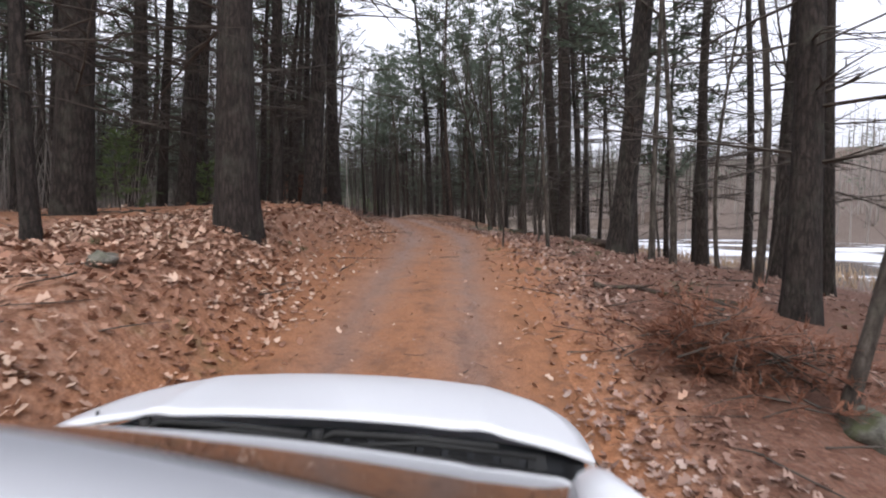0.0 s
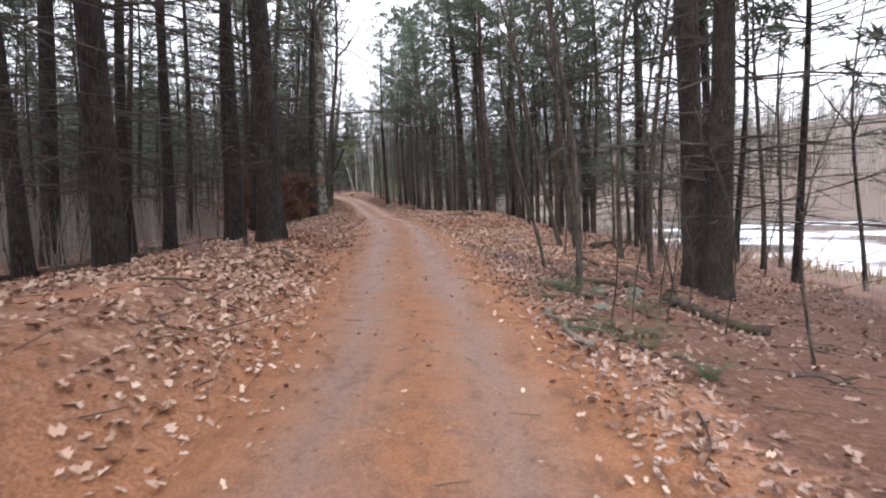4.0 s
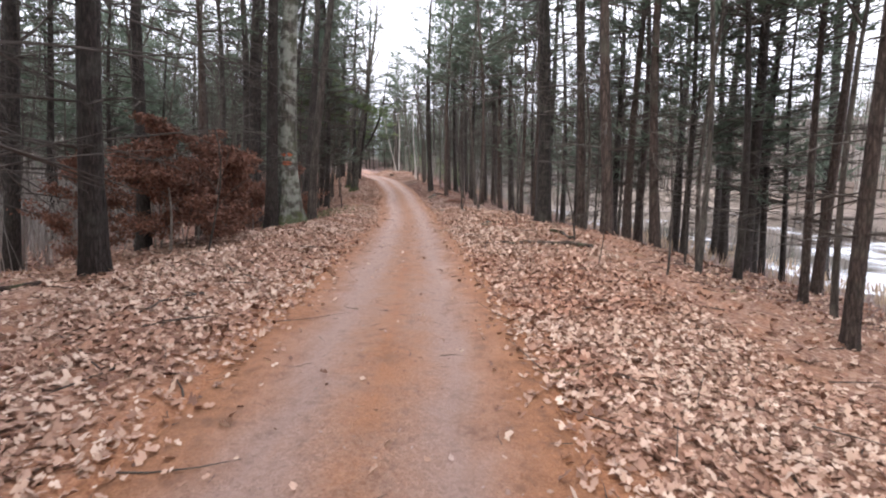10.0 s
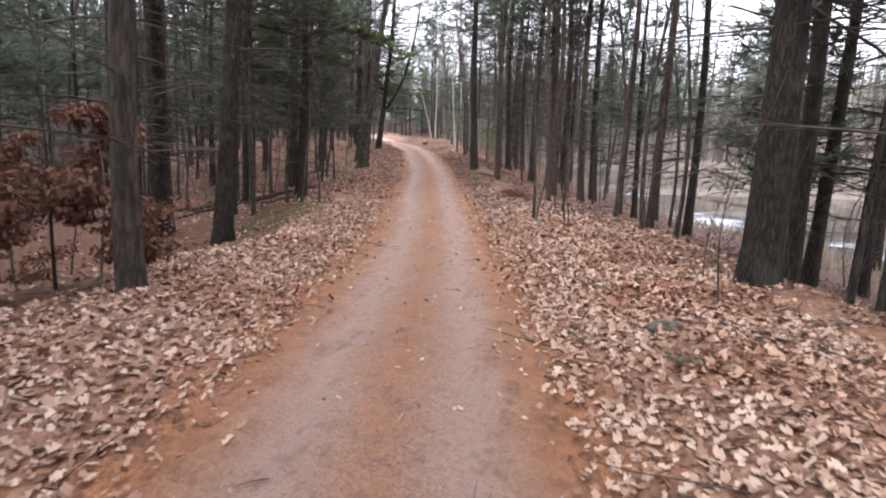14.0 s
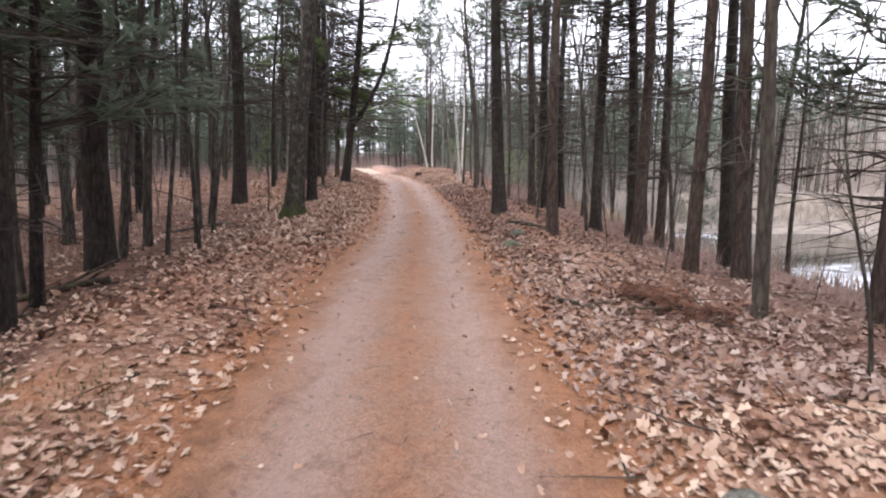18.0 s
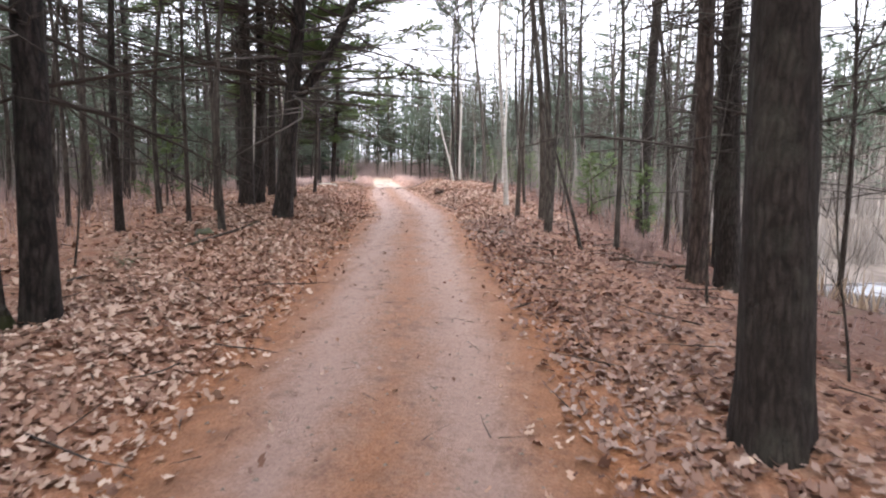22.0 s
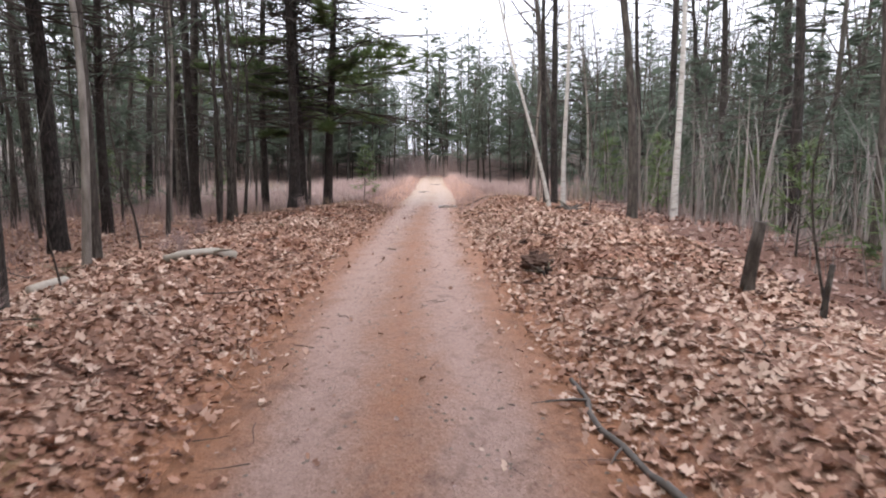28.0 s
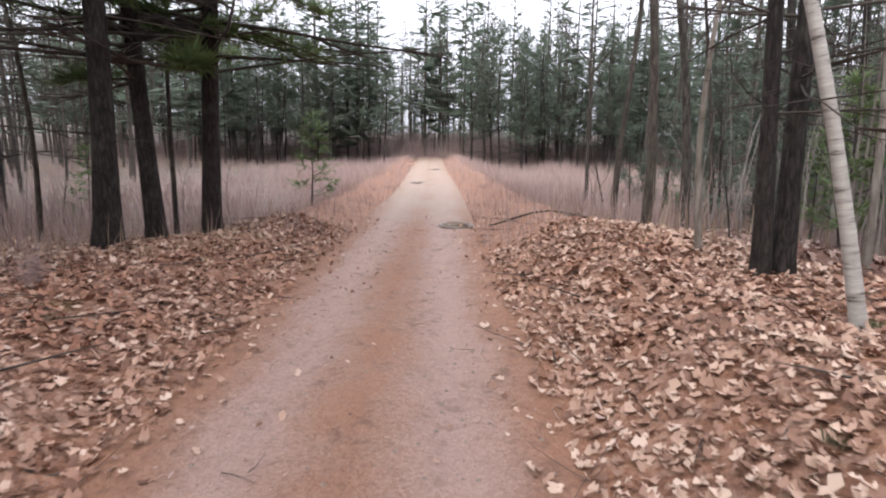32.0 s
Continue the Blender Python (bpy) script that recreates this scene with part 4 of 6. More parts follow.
# west, round the old oaks
blazed_oak = stand(blazed, -8.42, 42.45, .6, (0, 0), 20)


def paint_marks(tree, heights, facing):
    """Two short strokes of paint that follow the trunk's round."""
    trunk = next(c for c in tree.children if c.name.startswith("trunk"))
    shell = BVHTree.FromPolygons([v.co for v in trunk.data.vertices], [tuple(p.vertices) for p in trunk.data.polygons])
    inv = tree.matrix_basis.inverted()
    for h in heights:
        g = Geo()
        prng = random.Random(int(h * 100))
        for i in range(13):
            a = facing + (i - 6) * 0.085
            half = 0.055 * (1 - (abs(i - 6) / 6.4) ** 3) * prng.uniform(0.75, 1.2)
            for dz in (-half, half):
                hit = shell.ray_cast(Vector((math.cos(a) * 2, math.sin(a) * 2, h + dz)), Vector((-math.cos(a), -math.sin(a), 0)))[0]
                g.v.append(hit + Vector((math.cos(a), math.sin(a), 0)) * 0.004)
            if i:
                k = len(g.v)
                g.f.append((k - 4, k - 2, k - 1, k - 3))
        ob = new("paint_mark", g.mesh("paint_mark", BLAZE))
        ob.parent = tree
        ob["label"] = "short stroke of faded orange paint"


paint_marks(blazed_oak, (1.95, 2.2), radians(-75 - 20))
for x, y, d in ((-8.6, 41.75, .36), (-14.07, 50.91, .46), (-15.31, 53.69, .44), (-15.5, 52.65, .4), (-11.67, 51.15, .40),
                (-15.96, 58.73, .25), (-20.78, 59.51, .42), (-15.97, 70.93, .3)):
    stand(pines, x, y, d)
stand(oaks, -14.75, 67.5, .47, (4.5, 0))
stand(oaks, -16.3, 70.6, .46)
for x, y, d in ((-15.97, 60.58, .14), (-16.84, 66.69, .14), (-16.6, 64.12, .20), (-16.19, 62.96, .18), (-16.73, 66.16, .12), (-13.63, 55.53, .16),
                (-15.82, 65.38, .10), (-15.3, 39.93, .2)):
    stand(greys, x, y, d)
for x, y, d in ((-20.46, 80.97, .32), (-22.29, 84.45, .26), (-20.48, 76.16, .22),
                (-33.35, 99.28, .34), (-31.31, 97.44, .3)):
    stand(pines, x, y, d)
for x, y, d in ((-29.82, 101.44, .33), (-29.31, 102.33, .38), (-20.3, 80.25, .40)):
    stand(reaching, x, y, d)
stand(plumed, -15.9, 62.15, .48)
for x, y, d in ((-18.27, 76.64, .13), (-19.86, 77.5, .10), (-21.74, 78.61, .13), (-20.3, 82.76, .10), (-20.99, 85.14, .12), (-19.67, 80.96, .11), (-25.81, 89.84, .20),
                (-28.89, 95.99, .12), (-29.09, 96.19, .10), (-28.69, 96.29, .09), (-29.91, 97.72, .18), (-30.66, 99.04, .12), (-29.16, 96.7, .20), (-22.94, 86.72, .12)):
    stand(greys, x, y, d)
for x, y, d in ((-24.9, 89.04, .14), (-31.06, 96.12, .2)):
    stand(beeches, x, y, d)
stand(birches, -21.89, 82.94, .13, (-4, 0))
stand(greys, -9.0, 45.55, .31)
# east of the road
for x, y, d in ((5.29, 7.99, .40), (5.6, 26.6, .55), (5.78, 25.9, .62), (8.34, 17.42, .34), (10.5, 21.8, .3), (10.9, 19.6, .3), (8.9, 14.5, .34), (8.54, 42.23, .42), (8.33, 40.09, .32),
                (8.04, 32.04, .30), (9.39, 36.21, .36), (11.99, 54.82, .5), (8.71, 57.97, .5), (12.75, 47.47, .46),
                (7.77, 65, .5), (0.71, 53.08, .34), (9.19, 61.04, .4), (0.56, 63.76, .32), (-0.27, 67.88, .42)):
    stand(pines, x, y, d)
for x, y, d in ((-7.72, 67.5, .27), (-5.42, 70.46, .28), (-4.58, 72.04, .26), (-3.01, 70.29, .40),
                (-4.85, 75.52, .36), (-3.67, 66.39, .28), (-8.38, 81.53, .30), (-7.93, 81.62, .36), (-9.06, 77.42, .28), (-9.47, 87.39, .38), (-1.33, 60.23, .24)):
    stand(pines if d > .3 else reds, x, y, d)
for x, y, d in ((2.47, 44.68, .26), (0.97, 43.87, .30), (1.98, 46.91, .3), (0.49, 47.55, .28), (3.2, 51.94, .26), (-4.87, 65.37, .24), (4.43, 39.37, .16), (6.25, 42.83, .24),
                (-2.15, 63.99, .26), (3.4, 35.59, .2)):
    stand(reds, x, y, d)
for x, y, d in ((3.44, 31.23, .20), (5.49, 9.49, .14), (5.37, 12.6, .16), (4.77, 12.31, .13), (6.71, 37.13, .2), (6.74, 33.04, .18), (6.04, 32.64, .14), 
                (-2, 55.94, .13), (-4.84, 60.96, .20), (0.25, 66.22, .14), (-4.21, 56.74, .08), (-8.34, 70.76, .07), (-4.32, 71.08, .16), (-11.9, 79.52, .17),
                (-10.39, 80.12, .12), (-8.49, 83.41, .2), (-9.11, 82.59, .12), (-12.48, 83.2, .20), (-12.25, 83.5, .16), (-13, 82.06, .12), (-13.58, 87.46, .11)):
    stand(greys, x, y, d)
for x, y, d, e in ((-13.79, 84.7, .16, 1), (-16.25, 97.07, .19, -1), (-19.05, 98.5, .165, -2), (-19.5, 98.9, .115, -10)):
    stand(birches, x, y, d, (e, 0))
for x, y, d in ((-17.1, 96.27, .21), (-12.55, 96.51, .14), (-21.36, 106.43, .22), (-22.15, 107.44, .18), (-20.67, 105.53, .18), (-24.31, 118.67, .2)):
    stand(greys, x, y, d)
for x, y, d in ((-19.95, 100.6, .24), (-19.74, 100.72, .22), (-13.22, 101.13, .3), (-16.41, 109.97, .34), (-14.49, 112.05, .4), (-17.68, 112.99, .3), (-15.23, 116.96, .36), (-12.25, 106.92, .34)):
    stand(pines, x, y, d)
for x, y, d in ((-20.51, 101.92, .14), (-18.82, 101.4, .14)):
    stand(beeches, x, y, d, (-3, 0))
stand(forked, -17.98, 78.35, .38, (3, 0), 8)
for x, y, d in ((-29.2, 100.0, .37), (-28.23, 90.74, .34), (-18.78, 70.99, .46), (-13.35, 58.2, .28), (-14.74, 56.01, .30), (-9.5, 70.7, .41), (-6.5, 73.26, .34), (-8.46, 77.72, .44), (-0.9, 49.6, .56), (3, 57.96, .46), (4.4, 58.26, .46), (5.47, 45.8, .38), (-5.34, 72.91, .34), (7.28, 50.16, .42)):
    stand(boughed, x, y, d)
stand(pines, 4.40, 13.5, .52, (6.0, 0))
for x, y, d in ((-15.26, 58.01, .22), (-13.55, 57.49, .11), (-12.84, 57.19, .09), (-16.87, 59.56, .2), (-11.69, 56.2, .055), (-14.58, 62.31, .08), (-14.18, 62.72, .07), (-14.99, 63.68, .07)):
    stand(greys, x, y, d)
for x, y, d in ((-14.16, 59.32, .17), (-18.59, 61.86, .2)):
    stand(greens, x, y, d)
# leaning young stems at the road's edge
stand(greys, 1.83, 25.84, .075, (-9, 0), 0)
stand(greys, 2.04, 22.65, .11, (-3, 0), 40)
stand(greys, 2.99, 31.63, .17, (-14, 0), 150)
stand(greys, 3.17, 4.2, .11, (9, 0), 20)
stand(greys, 2.37, 11.82, .08, (0, 0), 70)
stand(saplings, -2.53, 12.26, .045, (-2, 0))
for x, y, d in ((2.02, 20.03, .025), (2.25, 19.76, .028), (2.74, 20.02, .03), (2.95, 20.9, .03), (4.19, 24.0, .05), (3.6, 20.3, .035), (1.52, 12.75, .04), (2.35, 13.2, .05), (3.2, 13.0, .035), (-4.86, 54.84, .04), (-4.1, 55.31, .045), (-3.95, 54.6, .03)):
    stand(saplings, x, y, d)
stand(saplings, 2.68, 28.65, .05, (3, 0))
stand(greys, -11.06, 77.86, .065, (-12, 0), 10)
stand(greys, -4.9, 55.14, .075, (1, 0), 10)
# young green pines
for x, y, h in ((-9.52, 85.29, 2.2), (-11.4, 89.51, 2.6), (-14.21, 100.61, 2.4), (-16.79, 103.48, 2.0), (-12.82, 93.63, 2.6), (-10.57, 91.87, 2.8), (-9.46, 97.13, 3.4), (-11.28, 104.41, 4.4),
                (-13.96, 106.44, 4.2), (-23.62, 80.9, 3.0), (-25.41, 84.66, 4.2), (-30.74, 107.65, 3.0), (-2.75, 76.42, 4.4), (-0.65, 79.45, 4.0),
                (-7.54, 13.1, 2.0), (-8.56, 15.31, 2.6), (-6.86, 16.68, 1.6), (-27.15, 86.06, 3.4)):
    stand(young, x, y, h)

# ---- the wood behind them ----
frng = random.Random(41)


def clear_of(x, y, gap):
    return all((x - a) ** 2 + (y - b) ** 2 > gap * gap for a, b in placed)


def fill(n, run, lat, gap, pick):
    made = tries = 0
    while made < n and tries < n * 12:
        tries += 1
        r, l = frng.uniform(*run), frng.uniform(*lat)
        x, y = (float(v) for v in along(r, l))
        if clear_of(x, y, gap):
            pick(x, y, frng)
            made += 1


def piny(x, y, r):
    stand(pines, x, y, r.choice((.24, .3, .36, .42, .5)))


def mixed(x, y, r):
    k = r.random()
    stock, low, high = (far_pines, .24, .42) if k < .28 else (greens, .18, .28) if k < .45 else (greys, .1, .28) if k < .9 else (reds, .22, .36)
    stand(stock, x, y, r.uniform(low, high))


fill(38, (-8, 50), (-32, -8.5), 2.2, piny)
fill(9, (4, 46), (7, 14.5), 1.8, lambda x, y, r: stand(far_pines, x, y, r.uniform(.2, .3)))
fill(10, (20, 66), (7.5, 13), 1.6, lambda x, y, r: stand(greens, x, y, r.uniform(.17, .27)))
fill(78, (46, 116), (-30, -8), 1.9, mixed)
fill(4, (84, 112), (-18, -6), 2.2, lambda x, y, r: stand(boughed, x, y, r.uniform(.3, .42)))
fill(16, (60, 116), (-26, -8), 1.9, lambda x, y, r: stand(greens, x, y, r.uniform(.2, .34)))
fill(8, (-12, 30), (7, 14.5), 1.8, mixed)
fill(16, (-4, 34), (6, 14.5), 1.4, lambda x, y, r: stand(greys, x, y, r.uniform(.08, .2)))
fill(12, (28, 80), (7, 12.5), 2.2, mixed)
fill(16, (28, 80), (5, 12.5), 1.4, lambda x, y, r: stand(greys, x, y, r.uniform(.08, .16)))
fill(8, (76, 96), (8, 15), 1.7, lambda x, y, r: stand(greys, x, y, r.uniform(.1, .24)))
fill(24, (96, 122), (8, 28), 1.9, lambda x, y, r: stand(greys, x, y, r.uniform(.1, .26)))
fill(26, (96, 122), (9, 30), 1.8, lambda x, y, r: stand(greens, x, y, r.uniform(.11, .18)))
fill(16, (84, 116), (6.5, 15), 1.5, lambda x, y, r: stand(young, x, y, r.uniform(1.7, 3.0)))
fill(34, (98, 121), (7.5, 18), 1.3, lambda x, y, r: stand(young, x, y, r.uniform(3.0, 6.0)))
fill(14, (92, 116), (-20, -8), 1.6, lambda x, y, r: stand(young, x, y, r.uniform(2.5, 5.0)))
fill(24, (158, 170), (-30, -4), 2.0, lambda x, y, r: stand(greens, x, y, r.uniform(.2, .29)))
fill(24, (156, 170), (4, 34), 2.0, lambda x, y, r: stand(greens, x, y, r.uniform(.2, .3)))
fill(22, (74, 112), (-16, -5), 1.0, lambda x, y, r: stand(greys, x, y, r.uniform(.07, .15)))
fill(14, (44, 74), (-18, -7), 1.2, lambda x, y, r: stand(greys, x, y, r.uniform(.06, .14)))
fill(95, (6, 116), (-16, -3.8), 0.8, lambda x, y, r: stand(saplings, x, y, r.uniform(.025, .05)))
fill(85, (6, 116), (3.8, 14), 0.8, lambda x, y, r: stand(saplings, x, y, r.uniform(.025, .05)))
fill(6, (36, 50), (-24, -13), 1.0, lambda x, y, r: stand(pines, x, y, r.uniform(.2, .4)))
fill(5, (84, 98), (-24, -11), 1.0, lambda x, y, r: stand(pines, x, y, r.uniform(.18, .34)))
for x, y, d in ((-9.25, 38.1, .065), (-10.14, 39, .075), (-8.84, 39.11, .05), (-11.79, 43.67, .07), (-11.08, 45.22, .055), (-10.31, 41.37, .07), (-10.95, 37.39, .06), (-12.47, 46.91, .06), (-9.92, 40.19, .065), (-11.31, 40.37, .07), (-10.08, 46.19, .05)):
    stand(rusts, x, y, d)

# models that found no place are taken away
for stock in (pines, reds, greys, birches, saplings, young, beeches, oaks, far_pines, greens, rusts, plumed, boughed, forked, blazed, reaching):
    for _, root, used in stock.models:
        if not used:
            for child in list(root.children):
                bpy.data.objects.remove(child)
            bpy.data.objects.remove(root)

# ---- fallen leaves, twigs and stones on the floor ----
def scatter_leaves(name, n, run, lat, seed, size=(0.06, 0.12), mat=LITTER, label="", keep=None, lift=0.012):
    """Curled fallen leaves, each of two folded halves, as one mesh."""
    rng = np.random.default_rng(seed)
    r, l = rng.uniform(*run, n), rng.uniform(*lat, n)
    x, y = along(r, l)
    ok = rng.random(n) < (keep if keep is not None else leafy(x, y, r, l))
    r, l, x, y = r[ok], l[ok], x[ok], y[ok]
    n = len(r)
    z = np.where(np.abs(l) < 1.7, np.maximum(land(r, l), road_z(r, l)), land(r, l)) + lift + rng.random(n) * 0.03
    L, W = rng.uniform(*size, n), rng.uniform(0.6, 1.0, n)
    a, fold, pitch = rng.uniform(0, 2 * math.pi, n), rng.uniform(-0.15, 0.85, n), np.clip(rng.normal(0, 0.38, n), -1, 1)
    roll = np.clip(rng.normal(0, 0.36, n), -1, 1)
    # midrib ends, then two lobes with a notch between them on each side
    shape = np.array([(-.5, 0), (-.24, -.34), (-.06, -.15), (.2, -.33), (.5, 0), (.22, .31), (.0, .14), (-.22, .35)])
    P = np.zeros((n, 8, 3))
    P[:, :, 0] = shape[:, 0] * L[:, None]
    P[:, :, 1] = shape[:, 1] * (L * W)[:, None] * 1.5
    P[:, :, 2] = np.abs(P[:, :, 1]) * fold[:, None] + (shape[:, 0] ** 2)[None] * (L * rng.uniform(-.3, .6, n))[:, None]
    P[:, :, 2] += P[:, :, 0] * np.tan(pitch)[:, None] + P[:, :, 1] * np.tan(roll)[:, None]
    ca, sa = np.cos(a)[:, None], np.sin(a)[:, None]
    X = P[:, :, 0] * ca - P[:, :, 1] * sa + x[:, None]
    Y = P[:, :, 0] * sa + P[:, :, 1] * ca + y[:, None]
    Z = P[:, :, 2] + z[:, None]
    V = np.stack((X, Y, Z), -1).reshape(-1, 3)
    base = (np.arange(n) * 8)[:, None]
    Q = np.concatenate((base + np.array([0, 1, 2, 4]), base + np.array([0, 4, 6, 7]), base + np.array([2, 3, 4, 4]), base + np.array([4, 5, 6, 6])), 1).reshape(-1, 4)
    me = bpy.data.meshes.new(name)
    me.vertices.add(len(V))
    me.vertices.foreach_set("co", V.astype(np.float32).ravel())
    corners = np.where(Q[:, 2] == Q[:, 3], 3, 4)
    loops = Q.ravel()[(np.arange(4)[None] < corners[:, None]).ravel()]
    me.loops.add(len(loops))
    me.loops.foreach_set("vertex_index", loops.astype(np.int32))
    me.polygons.add(len(Q))
    me.polygons.foreach_set("loop_start", np.concatenate(([0], np.cumsum(corners)[:-1])).astype(np.int32))
    me.update(calc_edges=True)
    me.materials.append(mat)
    return tagged(new(name, me), label, "leaves", kind="stuff")


DRY, DARK = "curled tan oak and beech leaves on the ground", "dark reddish-brown leaves on the pond bank"
scatter_leaves("leaf_litter", 30000, (-1, 27), (1.3, 5.0), 1, (0.035, 0.085), DARK_LITTER, DARK)
scatter_leaves("leaf_litter", 38000, (27, 58), (1.3, 5.0), 11, (0.04, 0.105), label=DRY)
scatter_leaves("leaf_litter", 28000, (58, 84), (1.3, 5.0), 12, (0.04, 0.10), DARK_LITTER, DARK)
scatter_leaves("leaf_litter", 26000, (84, 107), (1.3, 5.0), 16, (0.04, 0.105), label=DRY)
scatter_leaves("leaf_litter", 112000, (-1, 110), (-5.0, -1.3), 2, (0.04, 0.10), label=DRY)
scatter_leaves("leaf_litter", 11000, (0, 27), (5.0, 13), 13, (0.06, 0.12), DARK_LITTER, DARK)
scatter_leaves("leaf_litter", 12000, (27, 58), (5.0, 13), 3, (0.06, 0.12), label="tan fallen leaves further from the road")
scatter_leaves("leaf_litter", 19000, (58, 112), (5.0, 13), 14, (0.06, 0.12), DARK_LITTER, DARK)
scatter_leaves("leaf_litter", 38000, (2, 112), (-13, -5.0), 4, (0.06, 0.12), label="tan fallen leaves further from the road")
scatter_leaves("leaf_litter", 5200, (-1, 112), (1.0, 2.3), 6, (0.04, 0.09), keep=0.5, lift=0.006, label="thin scatter of leaves along the road edge")
scatter_leaves("leaf_litter", 5200, (-1, 112), (-2.3, -1.0), 7, (0.04, 0.09), keep=0.5, lift=0.006, label="thin scatter of leaves along the road edge")
scatter_leaves("leaf_litter", 2000, (-1, 112), (-1.5, 1.5), 5, (0.03, 0.075), keep=0.6, lift=0.004, label="stray leaves lying on the dirt road")
scatter_leaves("leaf_litter", 5200, (-1, 112), (-1.6, 1.6), 15, (0.015, 0.045), DARK_LITTER, "crumbled brown bits of leaf on the dirt road", keep=0.6, lift=0.002)


def scatter_sticks(name, n, run, lat, seed, length, thick, mat, label):
    rng = random.Random(seed)
    g = Geo()
    for _ in range(n):
        r, l = rng.uniform(*run), rng.uniform(*lat)
        if abs(l) < 1.4 and rng.random() < 0.7:
            continue
        x, y = (float(v) for v in along(r, l))
        z = max(float(land(r, l)), float(road_z(r, l)) if abs(l) < 1.6 else -99) + 0.015
        a, ln = rng.uniform(0, 6.283), rng.uniform(*length)
        t = rng.uniform(*thick)
        pts = limb(rng, (x, y, z), (math.cos(a), math.sin(a), rng.uniform(-0.02, 0.10)), ln, 0.0, 0.2, 3)
        pts = [Vector((p.x, p.y, max(p.z, z - 0.01))) for p in pts]
        g.tube(pts, [t, t * 0.8, t * 0.6, t * 0.3], 4)
    return tagged(new(name, g.mesh(name, mat)), label, "twigs", kind="stuff")


scatter_sticks("twig_litter", 1300, (0, 110), (-8, -1.4), 21, (0.15, 1.1), (0.003, 0.011), TWIG, "small dead twigs strewn over the leaves")
scatter_sticks("twig_litter", 1900, (0, 110), (1.4, 9), 22, (0.15, 1.1), (0.003, 0.011), TWIG, "small dead twigs strewn over the leaves")
scatter_sticks("twig_litter", 1500, (0, 110), (-1.55, 1.55), 23, (0.05, 0.32), (0.002, 0.006), TWIG, "bits of twig on the dirt road")


def scatter_pebbles():
    rng = random.Random(31)
    g = Geo()
    for _ in range(2600):
        r = rng.triangular(30, 116, 92)
        l = rng.choice((-0.66, 0.66)) + rng.gauss(0, 0.38)
        if abs(l) > 1.5:
            continue
        x, y = (float(v) for v in along(r, l))
        z, s = float(road_z(r, l)), rng.uniform(0.008, 0.028)
        k = len(g.v)
        for dx, dy, dz in ((1, 0, .1), (.2, .9, .2), (-.9, .3, 0), (-.3, -.8, .15), (0.1, 0, .7)):
            g.v.append(Vector((x + dx * s * rng.uniform(.7, 1.2), y + dy * s * rng.uniform(.7, 1.2), z + dz * s - 0.003)))
        g.f += [(k + i, k + (i + 1) % 4, k + 4) for i in range(4)]
    tagged(new("road_gravel", g.mesh("road_gravel", PEBBLE, False)), "loose pebbles in the wheel tracks", "gravel", kind="stuff")


scatter_pebbles()

# ---- fallen wood, stones, ferns ----
def fallen(name, pts, r0, r1, mat, label, category, seed, side=4, stub=0.5):
    """A fallen stem through places on the floor, with broken side shoots as parts."""
    rng = random.Random(seed)
    line = []
    for (xa, ya), (xb, yb) in zip(pts, pts[1:]):
        for u in (0, 0.34, 0.67):
            line.append((xa + (xb - xa) * u, ya + (yb - ya) * u))
    line.append(pts[-1])
    n = len(line)
    rad = [r0 + (r1 - r0) * i / (n - 1) for i in range(n)]
    P = [Vector((x + rng.uniform(-.06, .06), y + rng.uniform(-.06, .06), land_at(x, y) + rad[i] * 0.7 + rng.uniform(0, .04))) for i, (x, y) in enumerate(line)]
    g = Geo()
    rad = [q * rng.uniform(.82, 1.12) for q in rad]
    g.tube(P, rad, 8, None, 0.3, rng)
    g.f.append(tuple(range(7, -1, -1)))
    parts = [("stem", g.mesh("stem", mat), "")]
    for k in range(side):
        i = rng.randrange(1, n - 1)
        d = (P[i + 1] - P[i]).normalized()
        w = d.cross(Vector((0, 0, 1))) * rng.choice((-1, 1)) + d * 0.7 + Vector((0, 0, rng.uniform(0.05, 0.5)))
        sg = Geo()
        sp = limb(rng, P[i], w, stub * rng.uniform(0.5, 1.4), -0.1, 0.2, 3)
        sg.tube(sp, [rad[i] * 0.55, rad[i] * 0.45, rad[i] * 0.3, rad[i] * 0.12], 5)
        parts.append(("side_branch", sg.mesh("side_branch", mat), ""))
    return thing(name, parts, label, category)


fallen("fallen_branch", ((1.2, 19.95), (1.19, 19.6), (1.27, 19.25), (1.33, 18.83), (1.42, 18.3)), .028, .045, twig_mat("weathered_branch_wood", (0.08, 0.065, 0.055), (0.21, 0.175, 0.145)), "pale weathered forked branch lying on the leaves", "branch", 1, 4, .5)
fallen("fallen_branch", ((1.84, 19.76), (1.55, 19.5), (1.35, 19.28)), .012, .02, DEADWOOD, "dark side limb resting against a pale branch", "branch", 51, 2, .3)
fallen("fallen_log", ((4.19, 24.29), (3.9, 23.2), (3.75, 22.2), (3.85, 21.6), (4.3, 20.6)), .10, .08, DEADWOOD, "dark rotting log on the bank", "log", 2, 4, .4)
fallen("fallen_log", ((3.41, 24.98), (3.6, 24.8), (3.79, 24.6)), .085, .075, DEADWOOD, "short dark rotten piece of log", "log", 52, 2, .3)
fallen("fallen_branch", ((3.81, 27.31), (4.42, 26.45), (5.04, 25.46)), .03, .022, TWIG_GREY, "long grey branch lying down the slope", "branch", 53, 2, .4)
